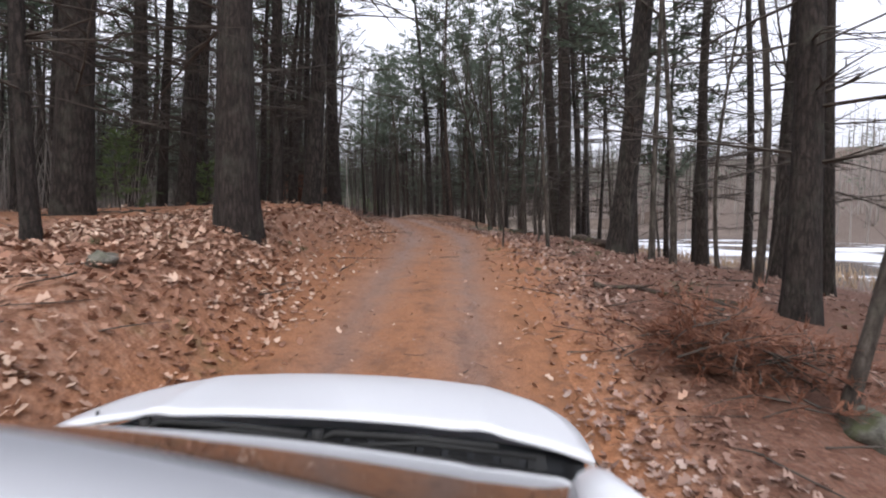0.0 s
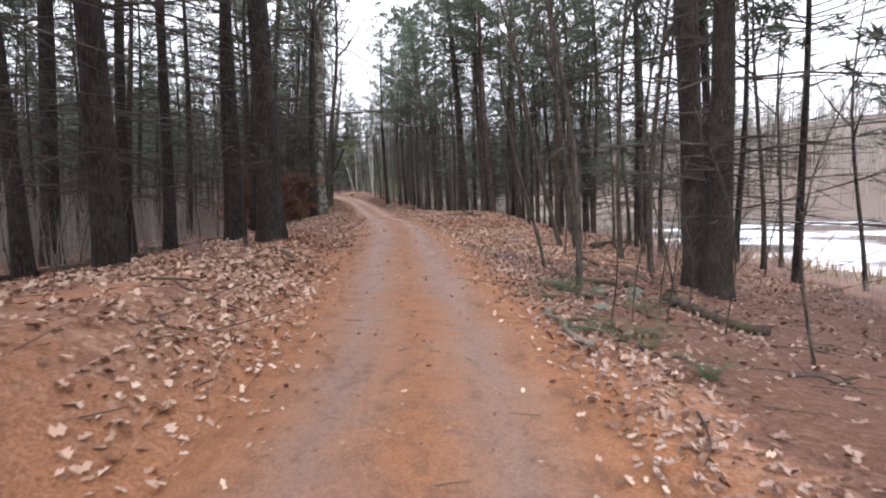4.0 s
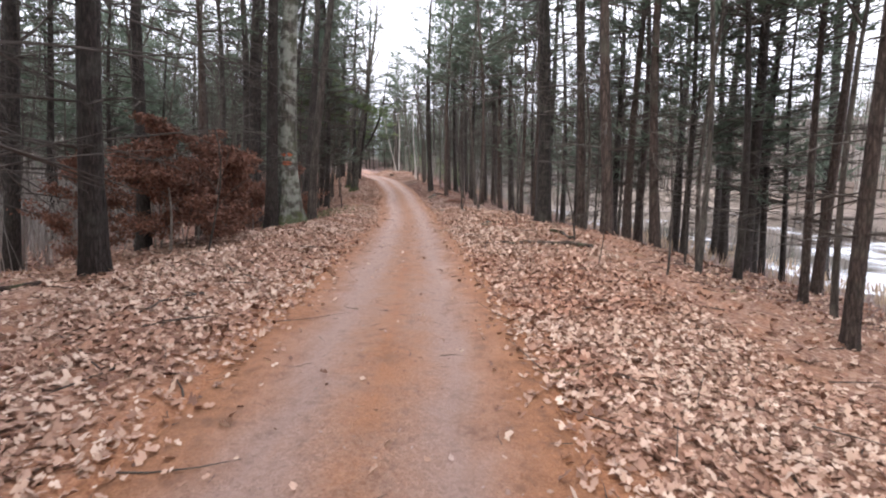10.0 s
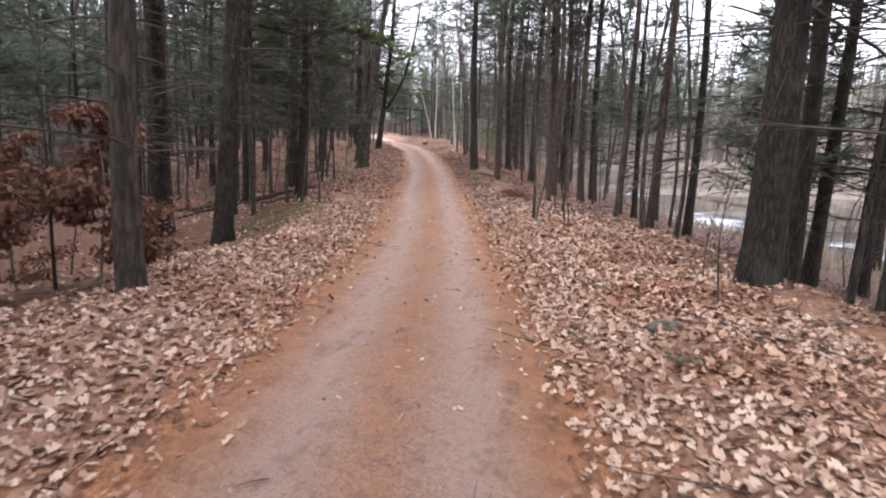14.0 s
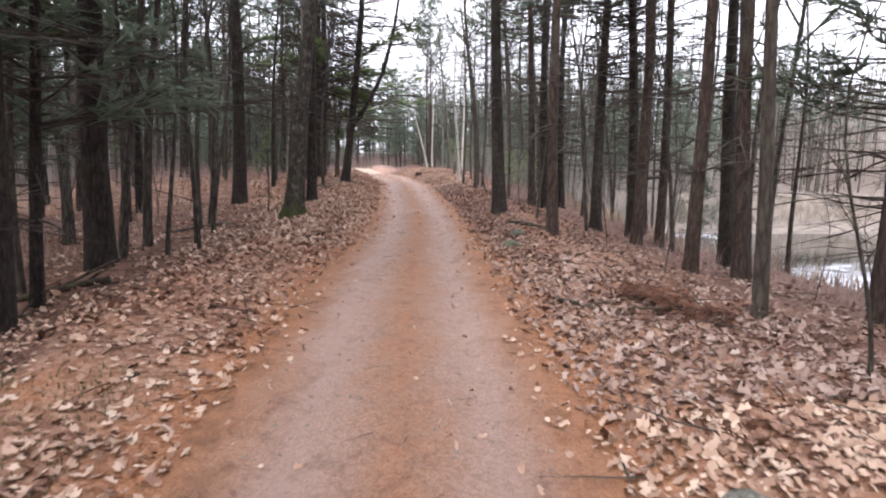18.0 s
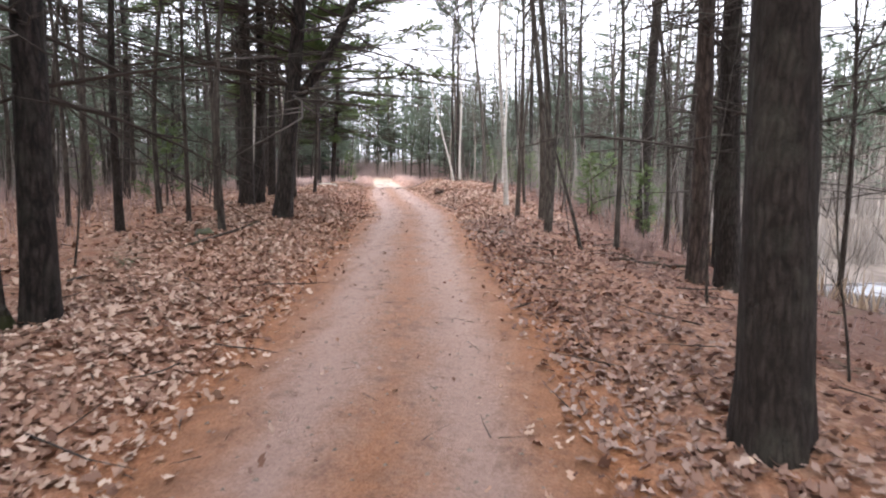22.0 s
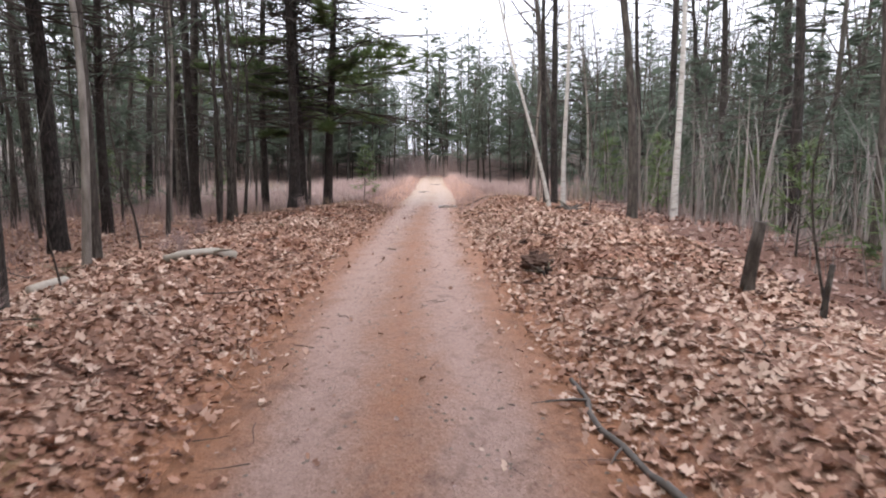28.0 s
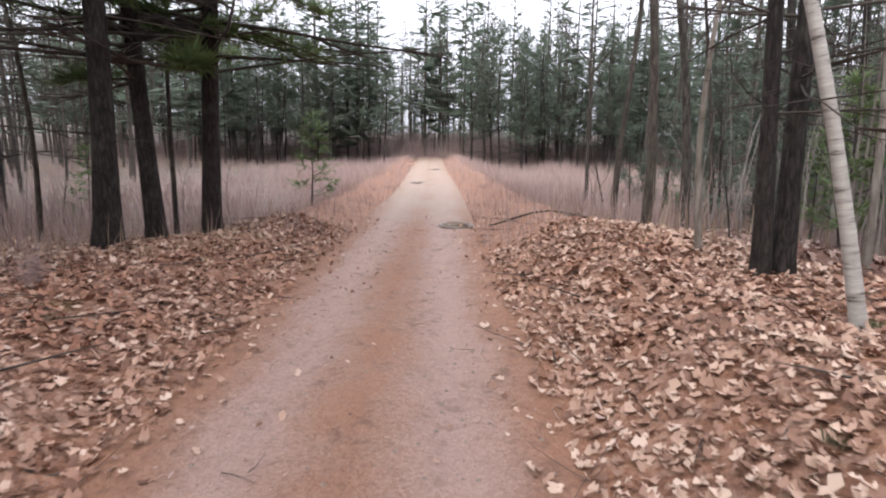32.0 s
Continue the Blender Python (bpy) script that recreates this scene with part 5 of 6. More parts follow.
fallen("fallen_branch", ((1.89, 21.46), (2.28, 21.47), (2.4, 20.83)), .022, .014, TWIG_GREY, "thin grey branch at the foot of a sapling", "branch", 54, 3, .35)
fallen("fallen_log", ((1.9, 24.38), (2.55, 24.58), (3.25, 24.88)), .07, .05, DEADWOOD, "thin mossy dead log among leaves", "log", 3, 2, .3)
fallen("fallen_log", ((-2.01, 41.52), (-1.76, 41.23), (-1.52, 41.06), (-1.14, 40.99), (-0.42, 41.12), (0.3, 41.3)), .028, .058, DEADWOOD, "dark gently curved dead limb on the leaves", "log", 4, 2, .25)
fallen("fallen_branch", ((-0.76, 43.22), (-0.4, 43.24), (-0.33, 42.68), (-0.31, 42.1), (-0.15, 42.0)), .042, .058, DEADWOOD, "dark crooked branch lying on leaves", "branch", 5, 1, .25)
fallen("fallen_branch", ((-2.18, 46.54), (-1.74, 46.2), (-1.1, 46.8), (-0.4, 47.6)), .02, .012, TWIG_GREY, "thin pale stick lying beyond the leaves", "branch", 6, 3, .3)
fallen("fallen_branch", ((-3.37, 57.77), (-3.3, 57.1), (-3.2, 56.4)), .035, .028, DEADWOOD, "dark branch on the pond bank", "branch", 55, 2, .3)
fallen("fallen_branch", ((-7.35, 60.98), (-6.75, 60.41), (-6.04, 60.16)), .028, .02, DEADWOOD, "thin dark fallen branch", "branch", 7, 3, .35)
fallen("fallen_branch", ((-8.97, 69.06), (-8.46, 68.18), (-7.71, 68.37)), .05, .04, DEADWOOD, "crooked dead branch on pine needles", "branch", 8, 3, .4)
fallen("fallen_branch", ((-12.74, 64.36), (-12.8, 65.2), (-12.91, 66.06)), .025, .015, DEADWOOD, "thin stick at the road's edge", "branch", 9, 2, .3)
fallen("fallen_branch", ((-17.38, 74.56), (-17.68, 75.9), (-17.92, 77.36)), .03, .022, DEADWOOD, "long thin fallen branch on leaves", "branch", 10, 4, .5)
fallen("fallen_log", ((-23.56, 87.38), (-23.87, 88.07)), .07, .065, twig_mat("cut_birch_wood", (0.28, 0.24, 0.2), (0.5, 0.45, 0.38)), "short pale piece of fallen log", "log", 11, 0)
fallen("fallen_log", ((-22.88, 88.77), (-22.4, 89.66)), .075, .06, twig_mat("pale_log_wood", (0.2, 0.17, 0.14), (0.4, 0.36, 0.3)), "pale dead log beside brush", "log", 12, 2, .4)
fallen("fallen_branch", ((-16.96, 87.89), (-16.59, 87.12), (-16.13, 86.47), (-15.77, 85.7)), .022, .03, TWIG_GREY, "long thin stick beside the road", "branch", 13, 3, .4)
fallen("fallen_branch", ((-26.44, 94.65), (-25.94, 94.95), (-25.33, 95.25)), .03, .02, DEADWOOD, "dead stick half under leaves", "branch", 14, 2, .3)
fallen("fallen_branch", ((2.19, 7.85), (3.09, 7.7), (4.29, 7.89)), .04, .025, DEADWOOD, "fallen branch on the bank", "branch", 15, 4, .5)
fallen("fallen_log", ((3.75, 15.19), (4.06, 14.2), (4.46, 13.2)), .12, .1, DEADWOOD, "dark rotten log on the slope", "log", 16, 2, .3)
fallen("fallen_log", ((-11.36, 24.31), (-9.47, 25.73), (-8.07, 26.73)), .10, .07, DEADWOOD, "fallen dead trunk among the pines", "log", 17, 4, .8)
fallen("fallen_log", ((-13.98, 33.12), (-11.47, 34.35), (-9.87, 35.36)), .08, .05, DEADWOOD, "fallen dead trunk among the pines", "log", 18, 4, .8)
fallen("fallen_log", ((4.14, 32.13), (5.18, 34.67), (6.41, 37.24)), .11, .08, DEADWOOD, "mossy log lying down the slope", "log", 19, 4, .6)
fallen("fallen_branch", ((3.33, 27.44), (2.93, 29.15), (3.84, 30.74)), .035, .025, DEADWOOD, "thin fallen branch on the bank", "branch", 20, 3, .4)
fallen("fallen_branch", ((-17.83, 65.98), (-16.63, 66.58), (-15.63, 66.45)), .04, .03, TWIG_GREY, "fallen grey branch in the wood", "branch", 22, 3, .5)
fallen("fallen_branch", ((-15.16, 59.34), (-16.46, 57.82), (-17.45, 56.51)), .06, .04, DEADWOOD, "fallen limb among leaves", "branch", 23, 5, .9)
fallen("fallen_branch", ((-8.96, 78.85), (-9.66, 78.45), (-10.57, 77.23)), .035, .02, DEADWOOD, "fallen branch under the trees", "branch", 24, 4, .5)
fallen("fallen_branch", ((-24.86, 106.48), (-23.66, 105.86), (-22.36, 105.95)), .025, .02, DEADWOOD, "thin stick at the road's edge", "branch", 25, 4, .4)
fallen("fallen_branch", ((-0.02, 10.63), (0.43, 10.73)), .007, .005, TWIG, "twig lying across the road", "branch", 26, 1, .15)
fallen("fallen_branch", ((-3.77, 27.54), (-3.37, 27.64), (-3.06, 27.94)), .01, .006, TWIG, "twig at the edge of the road", "branch", 27, 2, .25)
for k, (x, y) in enumerate(((-3.58, 18.65), (-4.42, 21.37), (-3.44, 23.28), (-5.11, 9.85), (-5.6, 33.75), (-6.37, 35.58), (3.33, 18.08), (4.34, 26.31), (-1.11, 45.6), (-4.32, 58.18), (-17.17, 72.61), (-15.78, 86.28), (-27.34, 93.25), (-16.64, 93.89))):
    a = 1.1 * k
    fallen("fallen_branch", ((x, y), (x + .5 * math.cos(a), y + .5 * math.sin(a)), (x + 1.1 * math.cos(a + .2), y + 1.1 * math.sin(a + .2))), .018, .01, TWIG, "small dead branch on the forest floor", "branch", 60 + k, 3, .35)


def stone(x, y, size, mat, label, seed):
    rng = random.Random(seed)
    bm = bmesh.new()
    bmesh.ops.create_icosphere(bm, subdivisions=3, radius=1)
    off = Vector((rng.uniform(0, 50), rng.uniform(0, 50), 0))
    for v in bm.verts:
        v.co *= 1 + 0.5 * noise.noise(v.co * 1.2 + off) + 0.16 * noise.noise(v.co * 3.1 + off) + 0.06 * noise.noise(v.co * 8 + off)
        v.co.z *= 0.62
    me = bpy.data.meshes.new("stone")
    bm.to_mesh(me)
    bm.free()
    me.materials.append(mat)
    me.polygons.foreach_set("use_smooth", [True] * len(me.polygons))
    ob = tagged(new("stone", me), label, "stone")
    ob.matrix_world = pose(x, y, land_at(x, y) + size * 0.08, 0, 0, rng.uniform(0, 360)) @ Matrix.Diagonal((size * rng.uniform(.9, 1.2), size * .85, size, 1))


for k, (x, y, s, mossy) in enumerate(((2.33, 22.24, .17, 1), (3.33, 23.76, .2, 0), (2.65, 26.34, .19, 1), (-8.49, 66.85, .22, 1), (-8.46, 65.3, .2, 1), (3.27, 4, .26, 1), (-2.87, 4.83, .14, 0),
                                      (2, 20.52, .12, 0), (2.97, 22.64, .16, 0), (3.33, 26.73, .15, 1), (-2.81, 46.05, .16, 1), (-4.69, 54.4, .14, 1), (-6.12, 56.63, .13, 0), (-18.13, 75.91, .2, 1), (-12.95, 79.75, .09, 0))):
    stone(x, y, s, MOSS_STONE if mossy else STONE, "rounded stone furred with green moss" if mossy else "grey weathered stone among the leaves", 400 + k)


def make_fern(seed):
    rng = random.Random(seed)
    g = Geo()
    for k in range(9):
        a = k * 0.7 + rng.uniform(-.2, .2)
        ln = rng.uniform(0.3, 0.5)
        p0 = Vector((0, 0, 0.02))
        for i in range(9):
            u = i / 8
            p = p0 + Vector((math.cos(a) * ln * u, math.sin(a) * ln * u, ln * 0.5 * math.sin(u * 2.3)))
            for sgn in (-1, 1):
                g.blade(p, (math.cos(a + sgn * 1.1), math.sin(a + sgn * 1.1), -0.1), 0.11 * (1.1 - u) + 0.02, 0.03)
    return [("fronds", g.mesh("fronds", FERN, False), "")]


fern_model = thing("fern", make_fern(1), "green evergreen fern among fallen leaves", "fern", "ferns on the bank")
fern_spots = [(1.74, 19.14), (1.42, 18.85), (2.87, 21.7), (2.63, 20.17), (1.66, 22.2), (1.86, 22.1), (1.78, 21.74), (1.94, 21.43), (1.58, 22.04), (1.85, 18.7), (2.03, 18.39), (0.95, 21.03), (1.56, 22.24), (1.77, 22.45), (1.33, 21.94), (2.34, 17.59), (2.22, 19), (2.6, 20.61), (1.3, 20.72),
              (3.06, 12.92), (2.79, 9.81), (2.58, 10.41), (-3.81, 9.44), (-4.33, 4.24), (-4.22, 11.46), (3.69, 8.19), (-2.81, 45.18), (-17.28, 73.23), (-24.28, 88.26), (-18.68, 74.68)]
frn = random.Random(77)
for k, (x, y) in enumerate(fern_spots):
    m = pose(x, y, land_at(x, y), 0, 0, frn.uniform(0, 360)) @ Matrix.Diagonal((*(frn.uniform(.6, 1.1),) * 3, 1))
    if k:
        copy_thing(fern_model, m)
    else:
        fern_model.matrix_basis = m


def make_bush(seed, h, mat, stems=26):
    rng = random.Random(seed)
    g = Geo()
    for _ in range(stems):
        a, s = rng.uniform(0, 6.283), rng.uniform(0.1, 0.7)
        pts = limb(rng, (rng.uniform(-.15, .15), rng.uniform(-.15, .15), -0.02), (math.cos(a) * s, math.sin(a) * s, 1), h * rng.uniform(.6, 1.1), 0.1, 0.25, 4)
        g.tube(pts, [.007, .006, .004, .003, .0015], 3)
        for _ in range(5):
            i = rng.choice((1, 2, 3))
            g.tube(limb(rng, pts[i], (rng.uniform(-1, 1), rng.uniform(-1, 1), .7), h * .3, 0.1, .2, 2), [.004, .003, .001], 3)
    return [("branchwork", g.mesh("branchwork", mat), "")]


bush = thing("bare_bush", make_bush(3, 1.1, BRUSH), "leafless tangle of thin reddish stems", "bush", "bare bushes")
bush_spots = [(-9.96, 78.97), (-9.64, 80.31), (-10.13, 81.15), (-22.53, 86.34), (-23.3, 89.46), (-24.21, 89.95), (-25.02, 91.04), (-26.04, 92.45),
              (-26.96, 97.48), (-12.08, 88.44), (-12.95, 90.57), (-14.14, 94.31), (-20.79, 104.03), (-21.97, 105.24), (-3.62, 71.7), (1.54, 31.13), (5.73, 29.95), (6.83, 40.7), (-5.24, 22.99)]
for k, (x, y) in enumerate(bush_spots):
    m = pose(x, y, land_at(x, y), 0, 0, frn.uniform(0, 360)) @ Matrix.Diagonal((*(frn.uniform(.55, 1.1),) * 3, 1))
    if k:
        copy_thing(bush, m)
    else:
        bush.matrix_basis = m


def make_brush_pile(seed, r):
    """A heap of cut boughs with their needles gone brown."""
    rng = random.Random(seed)
    g, lf = Geo(), Geo()
    for _ in range(46):
        a, q = rng.uniform(0, 6.283), rng.uniform(0, r)
        p = Vector((q * math.cos(a), q * math.sin(a), rng.uniform(.02, .45 * (1 - q / r) + .1)))
        b = rng.uniform(0, 6.283)
        pts = limb(rng, p, (math.cos(b), math.sin(b), rng.uniform(-.1, .5)), rng.uniform(.4, 1.0), -.3, .3, 3)
        g.tube(pts, [.011, .008, .006, .003], 4)
        spray(lf, rng, pts, 12, .2, blades=7, wide=.07)
    return [("branchwork", g.mesh("branchwork", TWIG), ""), ("foliage", lf.mesh("foliage", DEAD_NEEDLES, False), "dead rust-brown needles")]


DEAD_NEEDLES = foliage("dead_pine_needles", (0.09, 0.035, 0.022), (0.17, 0.07, 0.042), (0.26, 0.125, 0.08))
pile = thing("brush_pile", make_brush_pile(5, .75), "heap of cut boughs with rust-brown needles", "brush", "brush piles")
for k, (x, y, s) in enumerate(((2.43, 4.9, 1.0), (3.02, 4.6, .9), (2.88, 5.5, .9), (-5.84, 60.25, .6), (-6.25, 60.87, .5))):
    m = pose(x, y, land_at(x, y), 0, 0, 77 * k) @ Matrix.Diagonal((s, s, s, 1))
    if k:
        copy_thing(pile, m)
    else:
        pile.matrix_basis = m


def make_tuft(seed):
    rng = random.Random(seed)
    g = Geo()
    for _ in range(46):
        a = rng.uniform(0, 6.283)
        g.blade((rng.uniform(-.1, .1), rng.uniform(-.1, .1), 0), (math.cos(a) * .6, math.sin(a) * .6, 1), rng.uniform(.08, .2), .012)
    return [("fronds", g.mesh("fronds", DULL_GRASS, False), "")]


tuft = thing("grass_tuft", make_tuft(2), "small green tuft of grass among leaves", "grass", "grass tufts")
for k, (x, y) in enumerate(((1.15, 11.83), (1.32, 12.03), (-2.07, 8.62), (-2.21, 8.32), (-2.03, 11.75), (3.03, 10.41), (-21.51, 86.17), (-21.72, 86.36), (-21.31, 85.99), (-22.8, 89.76), (-24.24, 93.05), (-10.3, 53.95), (-10.61, 54.6), (-10.71, 55.07), (-11.12, 55.74),
                            (-19.41, 98.83), (-20.04, 97.04), (-19.84, 96.45), (2.63, 38.14), (-19.95, 95.36), (-3.32, 5.43), (-3.02, 6.33), (1.7, 9.21))):
    s = frn.uniform(.55, 1.0)
    m = pose(x, y, land_at(x, y), 0, 0, frn.uniform(0, 360)) @ Matrix.Diagonal((s, s, s, 1))
    if k:
        copy_thing(tuft, m)
    else:
        tuft.matrix_basis = m


def stump(x, y, r, h, label, seed):
    rng = random.Random(seed)
    g = Geo()
    g.tube([(0, 0, -.1), (0, 0, .05), (.01, 0, h * .5), (.03, .01, h)], [r * 1.4, r * 1.15, r, r * .85], 10, None, .2, rng)
    thing("stump", [("stem", g.mesh("stem", BARK_GREY), "")], label, "stump").matrix_basis = pose(x, y, land_at(x, y), 0, rng.uniform(-5, 5), rng.uniform(0, 360))


stump(-15.37, 90.54, .075, .85, "short broken grey tree stump", 1)
stump(-14.75, 89.76, .03, .6, "thin broken stub of a sapling", 2)
stump(3.6, 35.8, .05, .35, "small broken stump on the slope", 3)
stump(-4.76, 24.3, .05, .25, "small rotten stump among needles", 4)


def root_clump(x, y, s, seed, mat, label):
    """A torn-out lump of roots and earth."""
    rng = random.Random(seed)
    g = Geo()
    for _ in range(16):
        a = rng.uniform(0, 6.283)
        pts = limb(rng, (0, 0, .04), (math.cos(a), math.sin(a), rng.uniform(0, .8)), s * rng.uniform(.7, 1.4), -.5, .4, 3)
        g.tube(pts, [.028 * s * 3, .02 * s * 3, .012 * s * 3, .004], 5)
    thing("root_clump", [("branchwork", g.mesh("branchwork", mat), "")], label, "roots").matrix_basis = pose(x, y, land_at(x, y))


root_clump(-18.01, 91.4, .3, 1, DEADWOOD, "dark torn-up clump of roots on leaves")
root_clump(-18.73, 97.84, .4, 2, TWIG_GREY, "pale weathered roots beside dark soil")

def earth_mound(x, y, s, seed):
    """Dug-up dark earth beside a hole."""
    rng = random.Random(seed)
    bm = bmesh.new()
    bmesh.ops.create_icosphere(bm, subdivisions=5, radius=1)
    off = Vector((seed * 7.3, seed * 3.1, 0))
    for v in bm.verts:
        v.co *= 1 + 0.4 * noise.noise(v.co * 1.4 + off) + 0.26 * noise.noise(v.co * 4.5 + off) + 0.16 * noise.noise(v.co * 11 + off)
        v.co.z *= 0.6
        if math.hypot(v.co.x - .2, v.co.y) < .4 and v.co.z > 0:
            v.co.z -= 0.35
    me = bpy.data.meshes.new("earth_mound")
    bm.to_mesh(me)
    bm.free()
    me.materials.append(EARTH)
    me.polygons.foreach_set("use_smooth", [True] * len(me.polygons))
    ob = tagged(new("earth_mound", me), "dug-up mound of dark damp earth", "earth")
    ob.matrix_world = pose(x, y, land_at(x, y), 0, 0, rng.uniform(0, 360)) @ Matrix.Diagonal((s, s * .8, s * .7, 1))


EARTH = plain("dark_damp_earth", (0.10, 0.055, 0.038), 0.95, 0, 0.35, 14)
for k, (x, y, s) in enumerate(((-18.17, 91.99, .34), (-18.38, 92.58, .16), (-18.89, 93.78, .16), (-17.94, 95.08, .14), (-18.93, 98.03, .3), (-5.21, 20.67, .2))):
    earth_mound(x, y, s, k + 1)

# puddles in the potholes at the clearing
def puddle(run, lat, a, b, seed):
    rng = random.Random(seed)
    g = Geo()
    n = 22
    x, y = (float(v) for v in along(run, lat))
    z = float(road_z(np.float64(run), np.float64(lat))) + 0.02
    g.v = [Vector((x + a * math.cos(6.2832 * k / n) * rng.uniform(.85, 1.1), y + b * math.sin(6.2832 * k / n) * rng.uniform(.85, 1.1), z)) for k in range(n)]
    g.f = [tuple(range(n))]
    ob = tagged(new("puddle", g.mesh("puddle", PUDDLE, False)), "muddy brown puddle in a pothole", "puddle")
    rim = Geo()
    pts = [Vector((x + a * 1.08 * math.cos(6.2832 * k / n), y + b * 1.08 * math.sin(6.2832 * k / n), z - .012)) for k in range(n + 1)]
    rim.tube(pts, [.05] * (n + 1), 6, None, .5, rng)
    r = new("mud_rim", rim.mesh("mud_rim", plain("wet_grey_mud", (0.20, 0.16, 0.135), 0.5)))
    r.parent = ob


puddle(110.6, 1.0, .36, .42, 1)
puddle(128, -.55, .4, .6, 2)
puddle(143, .5, .4, .9, 3)


# ---- the clearing: bare reddish brush and dry grass on both sides of the causeway ----
def thicket(name, n, run, lat, h, seed, mat, label, category, gap=1.9, one_side=False):
    rng = np.random.default_rng(seed)
    r = rng.uniform(*run, n)
    l = (1 if one_side else np.where(rng.random(n) < .5, -1, 1)) * rng.uniform(*lat, n)
    x, y = along(r, l)
    z = land(r, l) - 0.03
    k = 4
    V, F = [], []
    H = rng.uniform(*h, n) * (0.45 + 0.55 * smooth(gap, gap + 4, np.abs(l))) * (0.75 + 0.55 * fbm(x * 0.22, y * 0.22, 3, 21))
    for s in range(k):
        a = rng.uniform(0, 6.283, n)
        dx, dy = np.cos(a), np.sin(a)
        lean = rng.uniform(.05, .45, n) * H
        hh = H * rng.uniform(.6, 1, n)
        w = 0.0045 + 0.003 * H
        p = np.stack((x + rng.uniform(-.2, .2, n), y + rng.uniform(-.2, .2, n), z), -1)
        side = np.stack((-dy, dx, 0 * dx), -1) * w[:, None]
        mid = p + np.stack((dx * lean * .35, dy * lean * .35, hh * .55), -1)
        top = p + np.stack((dx * lean, dy * lean, hh), -1)
        V.append(np.stack((p - side, p + side, mid + side * .7, mid - side * .7, top), 1))
    V = np.concatenate(V, 0)
    m = len(V)
    b = np.arange(m) * 5
    F = [(i, i + 1, i + 2, i + 3) for i in b.tolist()] + [(i + 3, i + 2, i + 4) for i in b.tolist()]
    me = mesh_of(name, V.reshape(-1, 3), F, mat)
    return tagged(new(name, me), label, category, kind="stuff")


thicket("brush_thicket", 11000, (107, 167), (1.45, 15), (.9, 1.9), 1, BRUSH, "haze of leafless reddish shrubs in the clearing", "brush")
thicket("brush_thicket", 6500, (107, 168), (12, 42), (.9, 1.8), 2, BRUSH, "haze of leafless reddish shrubs in the clearing", "brush")
thicket("brush_thicket", 900, (166, 176), (0.0, 8), (.9, 1.9), 6, BRUSH, "leafless reddish shrubs where the road ends", "brush", -3)
thicket("brush_thicket", 6000, (167, 184), (0.0, 48), (2.6, 5.5), 8, BRUSH, "tall leafless thicket beyond the clearing", "brush", -9)
thicket("dry_grass", 11000, (104, 168), (1.15, 40), (.3, .9), 3, DRY_GRASS, "tufts of pale dry marsh grass", "grass")
thicket("undergrowth", 4400, (66, 112), (6, 17), (.5, 1.6), 4, BRUSH, "low bare undergrowth among the trees", "brush", 6)
thicket("undergrowth", 2400, (0, 66), (9, 16), (.4, 1.3), 5, BRUSH, "low bare undergrowth among the trees", "brush", 9)

# thin stems whose pale tone stands in for haze among the trunks
thicket("bare_understorey", 2200, (48, 120), (-36, -15), (2.0, 7.0), 31, HAZED_TWIG, "thin bare stems, paled for haze, between the trunks", "brush", 4, one_side=True)
thicket("bare_understorey", 1500, (92, 122), (12, 34), (2.0, 6.0), 33, HAZED_TWIG, "thin bare stems, paled for haze, between the trunks", "brush", 4, one_side=True)
thicket("bare_understorey", 3600, (168, 215), (0.0, 50), (3.0, 8.0), 34, HAZED_TWIG, "bare thicket, greyed for haze, at the far end of the clearing", "brush", -9)
thicket("bare_understorey", 1700, (10, 52), (-28, -9), (1.5, 6.0), 35, HAZED_TWIG, "thin bare stems, paled for haze, between the trunks", "brush", 4, one_side=True)
thicket("bare_understorey", 420, (84, 112), (6, 15), (2.0, 7.0), 36, HAZED_TWIG, "thin bare stems, paled for haze, between the trunks", "brush", 4, one_side=True)
thicket("green_grass", 2600, (52.5, 58.8), (-5.2, -2.0), (.05, .16), 7, GREEN_GRASS, "short green grass growing through the leaves", "grass", -9, one_side=True)
fallen("fallen_log", ((-18.6, 58.2), (-16.8, 59.0), (-15.0, 59.9), (-13.9, 60.3)), .075, .05, DEADWOOD, "dark dead stem lying among thin trees", "log", 41, 6, .9)
fallen("fallen_branch", ((-14.9, 57.6), (-14.3, 58.3), (-13.8, 59.2)), .04, .02, DEADWOOD, "dark broken branch on the leaves", "branch", 42, 5, .6)


def marsh_grass():
    rng = np.random.default_rng(9)
    n = 6000
    r = rng.uniform(-10, 94, n)
    l = shore(r) + rng.uniform(-4.5, 0.3, n)
    x, y = along(r, l)
    z = land(r, l) - .03
    g_v, g_f = [], []
    for xx, yy, zz, a, h in zip(x, y, z, rng.uniform(0, 6.283, n), rng.uniform(.3, .9, n)):
        k = len(g_v)
        dx, dy = math.cos(a), math.sin(a)
        g_v += [(xx - dy * .03, yy + dx * .03, zz), (xx + dy * .03, yy - dx * .03, zz), (xx + dx * h * .4, yy + dy * h * .4, zz + h)]
        g_f.append((k, k + 1, k + 2))
    tagged(new("dry_grass", mesh_of("dry_grass", g_v, g_f, DRY_GRASS)), "dry brown sedge along the pond", "grass", kind="stuff")


marsh_grass()


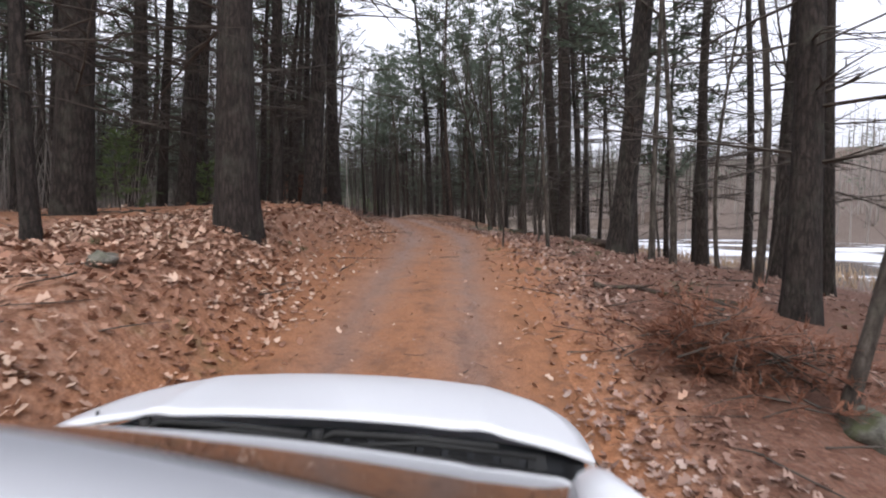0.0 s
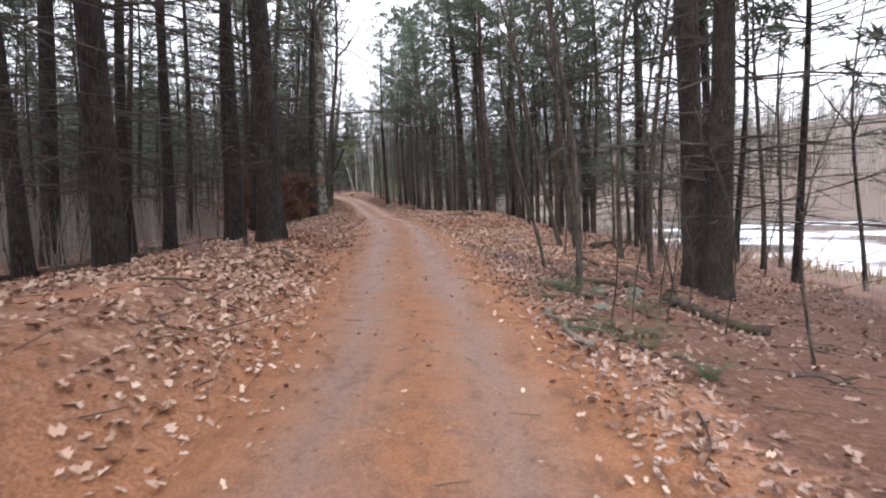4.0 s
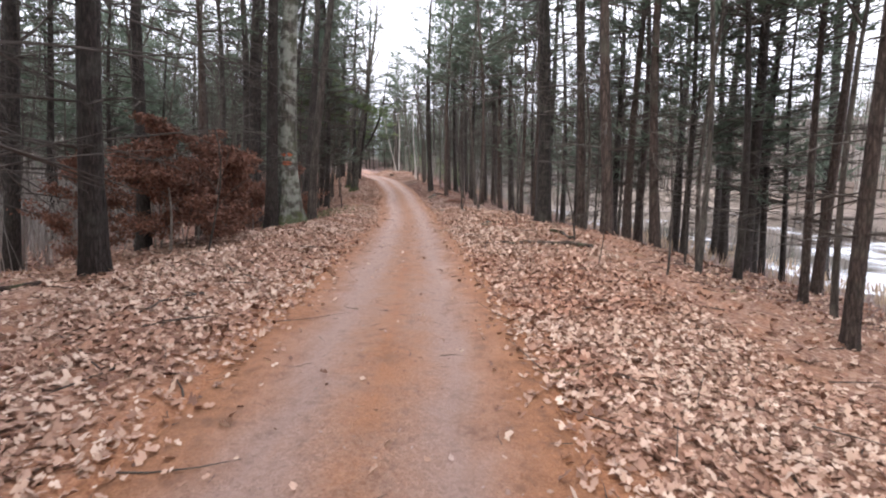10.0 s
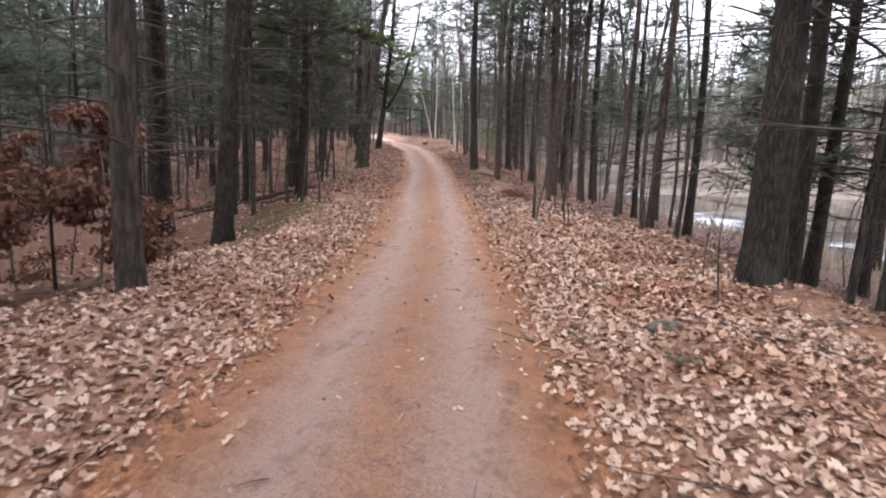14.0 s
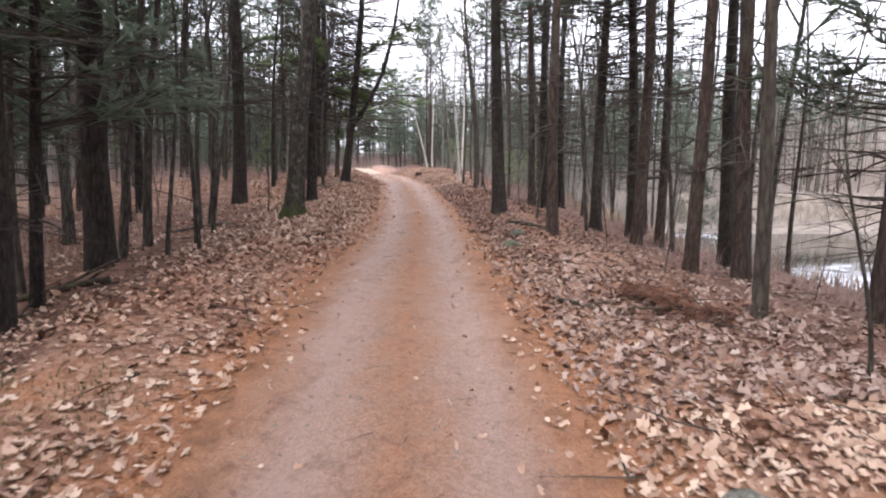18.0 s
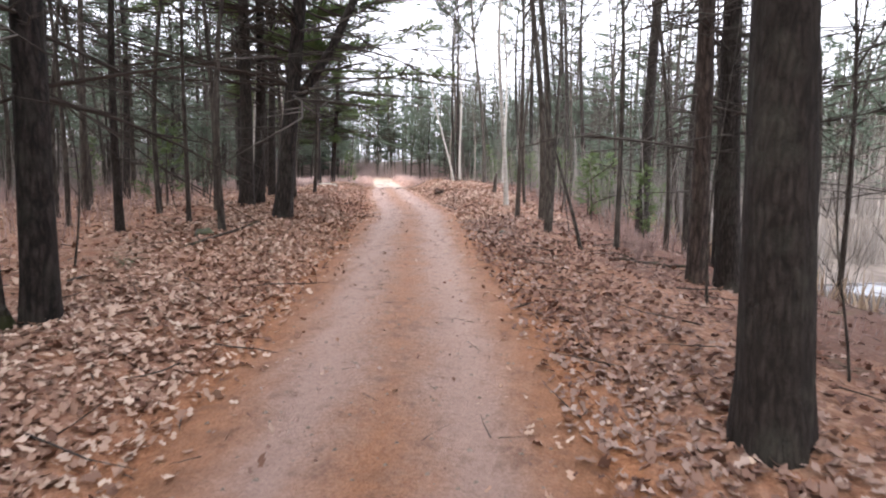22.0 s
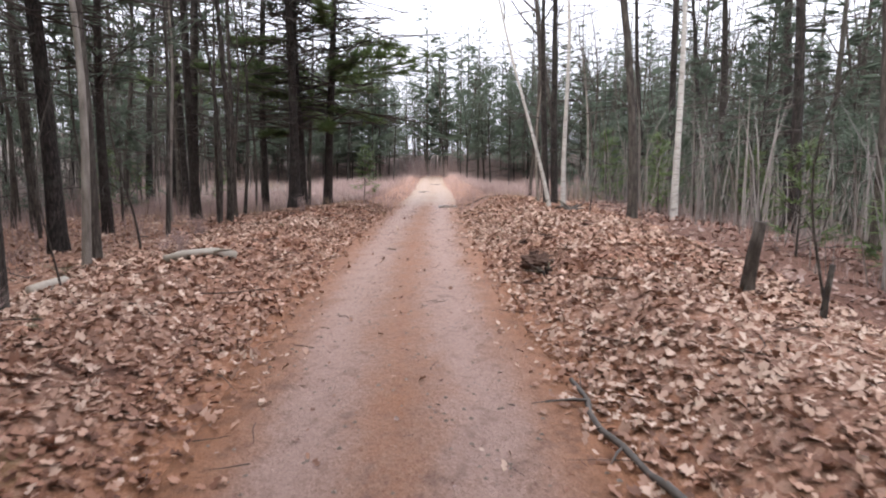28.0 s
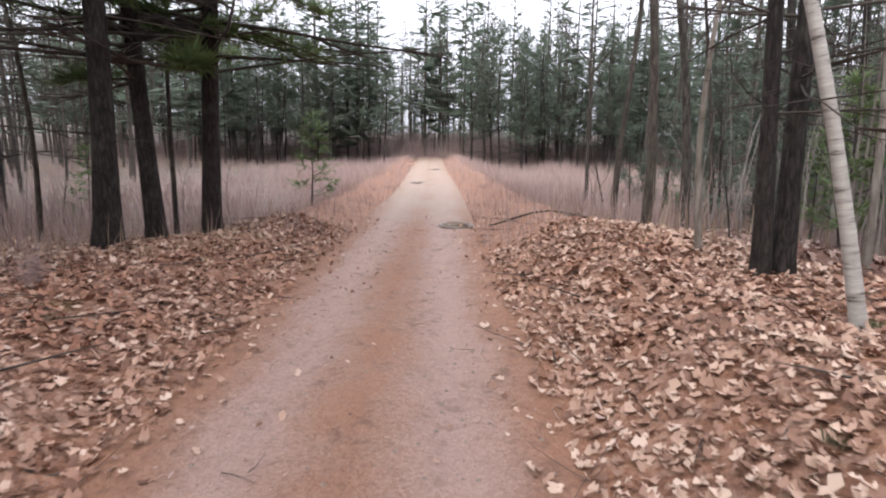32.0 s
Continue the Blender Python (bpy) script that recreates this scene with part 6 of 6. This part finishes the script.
# ---- woods in the distance ----
def far_wood(name, n, run, lat, conifer, seed, label, tall=(12, 22), low=.16, fine=90, bare=None, broad=1.0):
    rng = random.Random(seed)
    t, c = Geo(), Geo()
    for _ in range(n):
        r, l = rng.uniform(*run), rng.uniform(*lat)
        if abs(l) < 2.5 and r < 169:
            continue
        x, y = (float(v) for v in along(r, l))
        z = float(height(r, l)) - .2
        h = rng.uniform(*tall)
        if rng.random() < conifer:
            t.tube([(x, y, z), (x, y, z + h * .5), (x, y, z + h)], [.16, .12, .02], 4)
            start = rng.uniform(low, low + .25)
            wide, phase = rng.uniform(.13, .2) * broad, rng.uniform(0, 6)
            for k in range(fine):
                u = (k + rng.random()) / fine
                zz = z + h * (start + (1 - start) * u)
                a = rng.uniform(0, 6.283)
                ln = (h * wide * (1 - u) ** .6 * (0.75 + 0.35 * math.sin(3 * a + 9 * u + phase)) + .5) * rng.uniform(.5, 1.15)
                p = Vector((x, y, zz)) + Vector((math.cos(a), math.sin(a), 0)) * ln * rng.uniform(0, .45)
                for _ in range(4):
                    c.blade(p, (math.cos(a) + rng.uniform(-.5, .5), math.sin(a) + rng.uniform(-.5, .5), rng.uniform(-.2, .4)), ln * rng.uniform(.4, .75), ln * .12, Vector((rng.uniform(-.6, .6), rng.uniform(-.6, .6), 1)), True)
        else:
            pts = limb(rng, (x, y, z), (rng.uniform(-.06, .06), rng.uniform(-.06, .06), 1), h * .8, 0, .05, 3)
            t.tube(pts, [.13, .1, .06, .015], 4)
            for k in range(34):
                u = rng.uniform(.25, .98)
                p = pts[0].lerp(pts[3], u)
                a = rng.uniform(0, 6.283)
                t.blade(p, (math.cos(a), math.sin(a), rng.uniform(.6, 2)), h * .3 * (1.25 - u), .07, Vector((rng.uniform(-1, 1), rng.uniform(-1, 1), .3)), True)
    root = tagged(new(name), label, "forest", kind="stuff")
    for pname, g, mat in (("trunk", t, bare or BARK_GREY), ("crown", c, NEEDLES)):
        ob = new(pname, g.mesh(pname, mat, False))
        ob.parent = root
        ob["kind"] = "stuff"


far_wood("far_wood", 130, (-30, 64), (-66, -28), .6, 11, "pine wood deep among the trunks", (16, 24), .3)
far_wood("far_wood", 230, (50, 118), (-66, -28), .5, 12, "mixed wood deep among the trunks", (13, 22))
far_wood("far_wood", 150, (-40, 120), (-125, -62), .55, 1, "distant mixed wood of pines and bare trees", (14, 24), fine=50)
# bare trees here take the paled bark, so haze sits in their colour
far_wood("far_wood", 1000, (-60, 190), (63, 118), .36, 2, "wooded hillside across the pond, bare trees paled for haze", (9, 17), fine=30, bare=HAZED_TWIG)
far_wood("far_wood", 90, (112, 162), (-60, -20), .5, 13, "mixed wood along the clearing", (15, 25))
far_wood("far_wood", 115, (110, 162), (20, 60), .6, 14, "mixed wood along the clearing", (15, 25))
far_wood("far_wood", 260, (163, 196), (-56, 56), .5, 15, "pine wood at the end of the clearing", (17, 28), .05, broad=1.5)
far_wood("far_wood", 260, (196, 250), (-110, 120), .65, 3, "distant pine wood beyond the clearing", (20, 31), .05, 60, broad=1.4)
far_wood("far_wood", 80, (120, 196), (-120, -56), .6, 4, "distant pine wood beyond the clearing", fine=50)
far_wood("far_wood", 110, (84, 196), (54, 104), .6, 5, "distant pine wood beyond the marsh", (14, 22), fine=50)
far_wood("far_wood", 90, (-58, -14), (-60, 22), .7, 6, "pine wood behind the start of the road", fine=50)

# ---- the white car at the start of the road ----
CAR_X = -0.53      # its middle, west of the place under the eye


def car_part(name, verts, faces, mat, parent, label="", soft=True, thick=0.0, bevel=0.0):
    me = mesh_of(name, verts, faces, mat, soft)
    ob = new(name, me)
    ob.parent = parent
    if label:
        ob["label"] = label
    if thick:
        s = ob.modifiers.new("thickness", "SOLIDIFY")
        s.thickness, s.offset = thick, -1
    if bevel:
        b = ob.modifiers.new("rounding", "BEVEL")
        b.width, b.segments, b.limit_method = bevel, 3, "ANGLE"
    return ob


def patch(fn, nu, nv):
    """A grid of quads over fn(u, v), u and v from 0 to 1."""
    v = [fn(i / nu, j / nv) for i in range(nu + 1) for j in range(nv + 1)]
    f = [(i * (nv + 1) + j, (i + 1) * (nv + 1) + j, (i + 1) * (nv + 1) + j + 1, i * (nv + 1) + j + 1) for i in range(nu) for j in range(nv)]
    return v, f


def slab(profile, x0, x1):
    """A side profile of (y, z) carried across from x0 to x1."""
    n = len(profile)
    v = [(x0, y, z) for y, z in profile] + [(x1, y, z) for y, z in profile]
    return v, [tuple(range(n)), tuple(range(2 * n - 1, n - 1, -1))] + [(i, i + n, (i + 1) % n + n, (i + 1) % n) for i in range(n)]


def tube_part(name, pts, r, mat, parent, sides=6, label=""):
    g = Geo()
    g.tube(pts, [r] * len(pts), sides)
    return car_part(name, g.v, g.f, mat, parent, label)


def build_car():
    car = tagged(new("car"), "white sport utility car standing on the dirt road", "car")
    car.matrix_basis = pose(0.07, 0, 0, 5.75, 0, -5.75) @ pose(CAR_X, 0, 0)
    front_axle, rear_axle, tyre_r = 1.62, -1.04, 0.345

    def arch(y, r, n=9):
        return [(y + r * math.cos(math.pi * k / n), 0.34 + r * math.sin(math.pi * k / n)) for k in range(n + 1)]

    # lower body with its wheel arches; the nose and tail are rounded by the bevel
    prof = [(2.40, 0.36), (2.47, 0.55), (2.45, 0.80), (2.33, 0.955), (2.05, 0.985), (1.50, 1.0), (0.2, 1.0), (-1.7, 1.02), (-1.92, 0.98), (-1.98, 0.6), (-1.93, 0.36)]
    prof += [(p[0], p[1]) for p in reversed(arch(rear_axle, 0.40))] + [(p[0], p[1]) for p in reversed(arch(front_axle, 0.40))]
    v, f = slab(prof, -0.86, 0.86)
    # plan view: the front and tail corners are drawn in
    v = [(x * (1 - 0.34 * max(0, (y - 1.75) / 0.72) ** 2 - 0.12 * max(0, (-y - 1.5) / 0.5) ** 2) * (0.84 if z > 0.9 and y > 1.2 else 1.0), y, z) for x, y, z in v]
    body = car_part("body", v, f, PAINT, car, "glossy white painted body", False, bevel=0.035)
    for sgn in (-1, 1):
        vv, ff = patch(lambda u, w: ((0.74 + 0.10 * w ** 0.7) * sgn * (1 - 0.40 * max(0.0, (1.5 + 0.82 * u - 1.75) / 0.6) ** 2), 1.5 + 0.82 * u, 1.035 - 0.16 * u ** 1.2 - 0.26 * w ** 1.5), 16, 8)
        if sgn < 0:
            ff = [q[::-1] for q in ff]
        car_part("fender", vv, ff, PAINT, car, thick=0.012)
    # bonnet: crowned, with a crease on each side
    def bonnet(u, w):
        s = 2 * u - 1
        w = 0.992 * w ** 0.8
        x = s * 0.80 * math.sqrt(1 - w ** 3)
        y = 1.685 + 0.575 * w - (0.035 * s * s + 0.05 * s ** 6) * (1 - w)
        crease = 0.012 * math.exp(-((abs(x) - 0.50) / 0.045) ** 2) * (1 - w ** 4)
        return (x, y, 1.135 - 0.075 * w - 0.03 * w ** 4 - 0.05 * abs(x / 0.80) ** 2.6 + crease)
    v, f = patch(bonnet, 40, 18)
    car_part("hood", v, f, PAINT, car, "white hood with two creases", thick=0.014)
    # scuttle with the wipers, under the bonnet's rear edge
    v, f = patch(lambda u, w: ((2 * u - 1) * 0.78, 1.565 + 0.145 * w - 0.05 * (2 * u - 1) ** 2, 1.085 - 0.035 * math.sin(math.pi * w) - 0.03 * (2 * u - 1) ** 4), 24, 6)
    cowl = car_part("cowl", v, f, TRIM, car, "black plastic scuttle", thick=0.01)
    for k in range(18):
        x = -0.62 + 0.073 * k
        y = 1.64 - 0.05 * (x / .76) ** 2
        v, f = slab([(y - .04, 1.062), (y + .04, 1.062), (y + .04, 1.072), (y - .04, 1.072)], x, x + 0.05)
        car_part("vent_slat", v, f, RUBBER, cowl, soft=False)
    for x0, x1, yy in ((-0.52, 0.10, 1.635), (0.02, 0.64, 1.62)):
        arm = tube_part("wiper", [(x0, yy + .03, 1.075), (x0 + .05, yy + .03, 1.10), ((x0 + x1) / 2, yy + .005, 1.11), (x1 - .1, yy - .03, 1.115)], 0.011, RUBBER, car)
        tube_part("blade", [(x0 + .12, yy - .035, 1.10), ((x0 + x1) / 2, yy - .035, 1.118), (x1, yy - .055, 1.105)], 0.009, RUBBER, arm, 4)
        tube_part("pivot", [(x0, yy + .03, 1.05), (x0, yy + .03, 1.105)], 0.018, RUBBER, arm, 10)
    tube_part("antenna_nub", [(-0.70, 1.70, 1.07), (-0.70, 1.70, 1.105)], 0.005, TRIM, car)
    # roof and glass
    def roof(u, w):
        s = 2 * u - 1
        y = 0.52 - 2.11 * w - 0.10 * s * s * (1 - w)
        return (s * 0.62, y, 1.725 - 0.02 * s * s - 0.022 * (1 - min(1, w * 5)) ** 2 - 0.06 * max(0, w - .6) ** 2)
    v, f = patch(roof, 20, 20)
    car_part("roof", v, [q[::-1] for q in f], PAINT, car, "white roof", thick=0.035)
    def screen(u, w):
        s = 2 * u - 1
        lo = (s * 0.745, 1.585 - 0.055 * s * s, 1.085)
        hi = (s * 0.60, 0.525 - 0.10 * s * s, 1.684 - 0.03 * s * s)
        bow = 0.022 * math.sin(math.pi * w)
        return tuple(a + (b - a) * w + c * bow for a, b, c in zip(lo, hi, (0, .4, .9)))
    v, f = patch(screen, 24, 10)
    car_part("windscreen", v, [q[::-1] for q in f], GLASS, car, "raked glass windscreen", thick=0.006)
    for sgn in (-1, 1):
        a, b = Vector((sgn * .745, 1.46, 1.075)), Vector((sgn * .615, .45, 1.66))
        tube_part("pillar", [a, a.lerp(b, .5) + Vector((0, .012, .03)), b], 0.034, PAINT, car, 8)
        tube_part("pillar", [(sgn * .80, .02, 1.0), (sgn * .645, -.1, 1.68)], 0.035, TRIM, car, 8)
        tube_part("pillar", [(sgn * .80, -1.62, 1.0), (sgn * .625, -1.52, 1.62)], 0.07, PAINT, car, 8)
        for y0, y1, y2, y3 in ((1.40, .02, -.10, .47), (.02, -1.58, -1.50, -.10)):
            lo0, lo1, hi1, hi0 = (sgn * .80, y0, 1.0), (sgn * .80, y1, 1.0), (sgn * .635, y2, 1.66), (sgn * .635, y3, 1.66)
            car_part("side_window", [lo0, lo1, hi1, hi0], [(0, 1, 2, 3) if sgn < 0 else (3, 2, 1, 0)], GLASS, car, thick=0.006, soft=False)
        for y0, y1 in ((1.16, .02), (.02, -1.14)):
            v, f = slab([(y0, .42), (y0, .98), (y1, .99), (y1, .42)], sgn * .855, sgn * .872)
            door = car_part("door", v, f, PAINT, car, soft=False, bevel=.006)
            tube_part("door_handle", [(sgn * .885, y1 + .10, .90), (sgn * .895, y1 + .19, .905), (sgn * .885, y1 + .28, .90)], .014, PAINT, door)
        v, f = patch(lambda u, w: (sgn * (.90 + .17 * u), 1.12 + .075 * math.cos(w * 6.2832) * (1 - .3 * u) - .03 * u, 1.06 + .075 * math.sin(w * 6.2832)), 4, 12)
        mirror = car_part("mirror", v, f, PAINT, car, thick=.01)
        v, f = slab([(1.06, 1.0), (1.16, 1.0), (1.16, 1.12), (1.06, 1.12)], sgn * .93, sgn * 1.06)
        car_part("mirror_case", v, f, PAINT, mirror, soft=True, bevel=.03)
        # lamps wrapped round the corners
        v, f = patch(lambda u, w: (sgn * (.44 + .30 * u), 2.44 - .10 * u - .20 * u * u - .10 * w, .80 + .15 * w), 8, 5)
        car_part("headlight", v, f if sgn > 0 else [q[::-1] for q in f], LAMP, car, "clear headlight", thick=.02)
        v, f = slab([(-1.90, .70), (-2.0, .72), (-1.97, 1.0), (-1.88, 1.0)], sgn * .62, sgn * .82)
        car_part("tail_light", v, f, RED_LAMP, car, "red tail light", bevel=.02)
        for y in (front_axle, rear_axle):
            wheel = new("wheel")
            wheel.parent = car
            wheel.location = (sgn * .77, y, tyre_r - .01)
            ring = [(-.10, .215), (-.105, .30), (-.075, .345), (.075, .345), (.105, .30), (.10, .215)]
            v = [(x, r * math.cos(a), r * math.sin(a)) for a in (6.28319 * k / 32 for k in range(32)) for x, r in ring]
            f = [(k * 6 + j, ((k + 1) % 32) * 6 + j, ((k + 1) % 32) * 6 + (j + 1) % 6, k * 6 + (j + 1) % 6) for k in range(32) for j in range(6)]
            car_part("tyre", v, f, RUBBER, wheel)
            g = Geo()
            g.tube([(-.05, 0, 0), (.05 * sgn + .04 * sgn, 0, 0)], [.05, .05], 12)
            for k in range(5):
                a = 6.28319 * k / 5
                g.tube([(sgn * .075, .03 * math.cos(a), .03 * math.sin(a)), (sgn * .07, .22 * math.cos(a), .22 * math.sin(a))], [.03, .022], 6)
            car_part("rim", g.v, g.f, STEEL, wheel, "five-spoke alloy rim")
    # nose and tail
    v, f = slab([(2.43, .60), (2.485, .60), (2.47, .78), (2.42, .78)], -.42, .42)
    grille = car_part("grille", v, f, TRIM, car, "black slatted grille", False, bevel=.01)
    for k in range(4):
        v, f = slab([(2.47, .62 + .04 * k), (2.495, .62 + .04 * k), (2.49, .635 + .04 * k), (2.47, .635 + .04 * k)], -.40, .40)
        car_part("slat", v, f, STEEL, grille, soft=False)
    v, f = slab([(2.38, .30), (2.50, .36), (2.485, .50), (2.38, .52)], -.60, .60)
    car_part("bumper", v, f, TRIM, car, "dark lower bumper", False, bevel=.03)
    v, f = slab([(-1.92, .32), (-2.03, .38), (-2.02, .58), (-1.92, .60)], -.78, .78)
    car_part("bumper", v, f, TRIM, car, "dark rear bumper", False, bevel=.03)
    v, f = patch(lambda u, w: ((2 * u - 1) * (.70 - .12 * w), -1.90 + .30 * w, 1.02 + .62 * w), 10, 6)
    car_part("rear_window", v, f, GLASS, car, "dark rear window", thick=.006)
    v, f = slab([(1.45, .99), (1.45, 1.07), (1.3, 1.07), (-1.75, 1.03), (-1.75, .99)], -.80, .80)
    car_part("dashboard", v, f, TRIM, car, "dark cabin", False)
    return car


build_car()
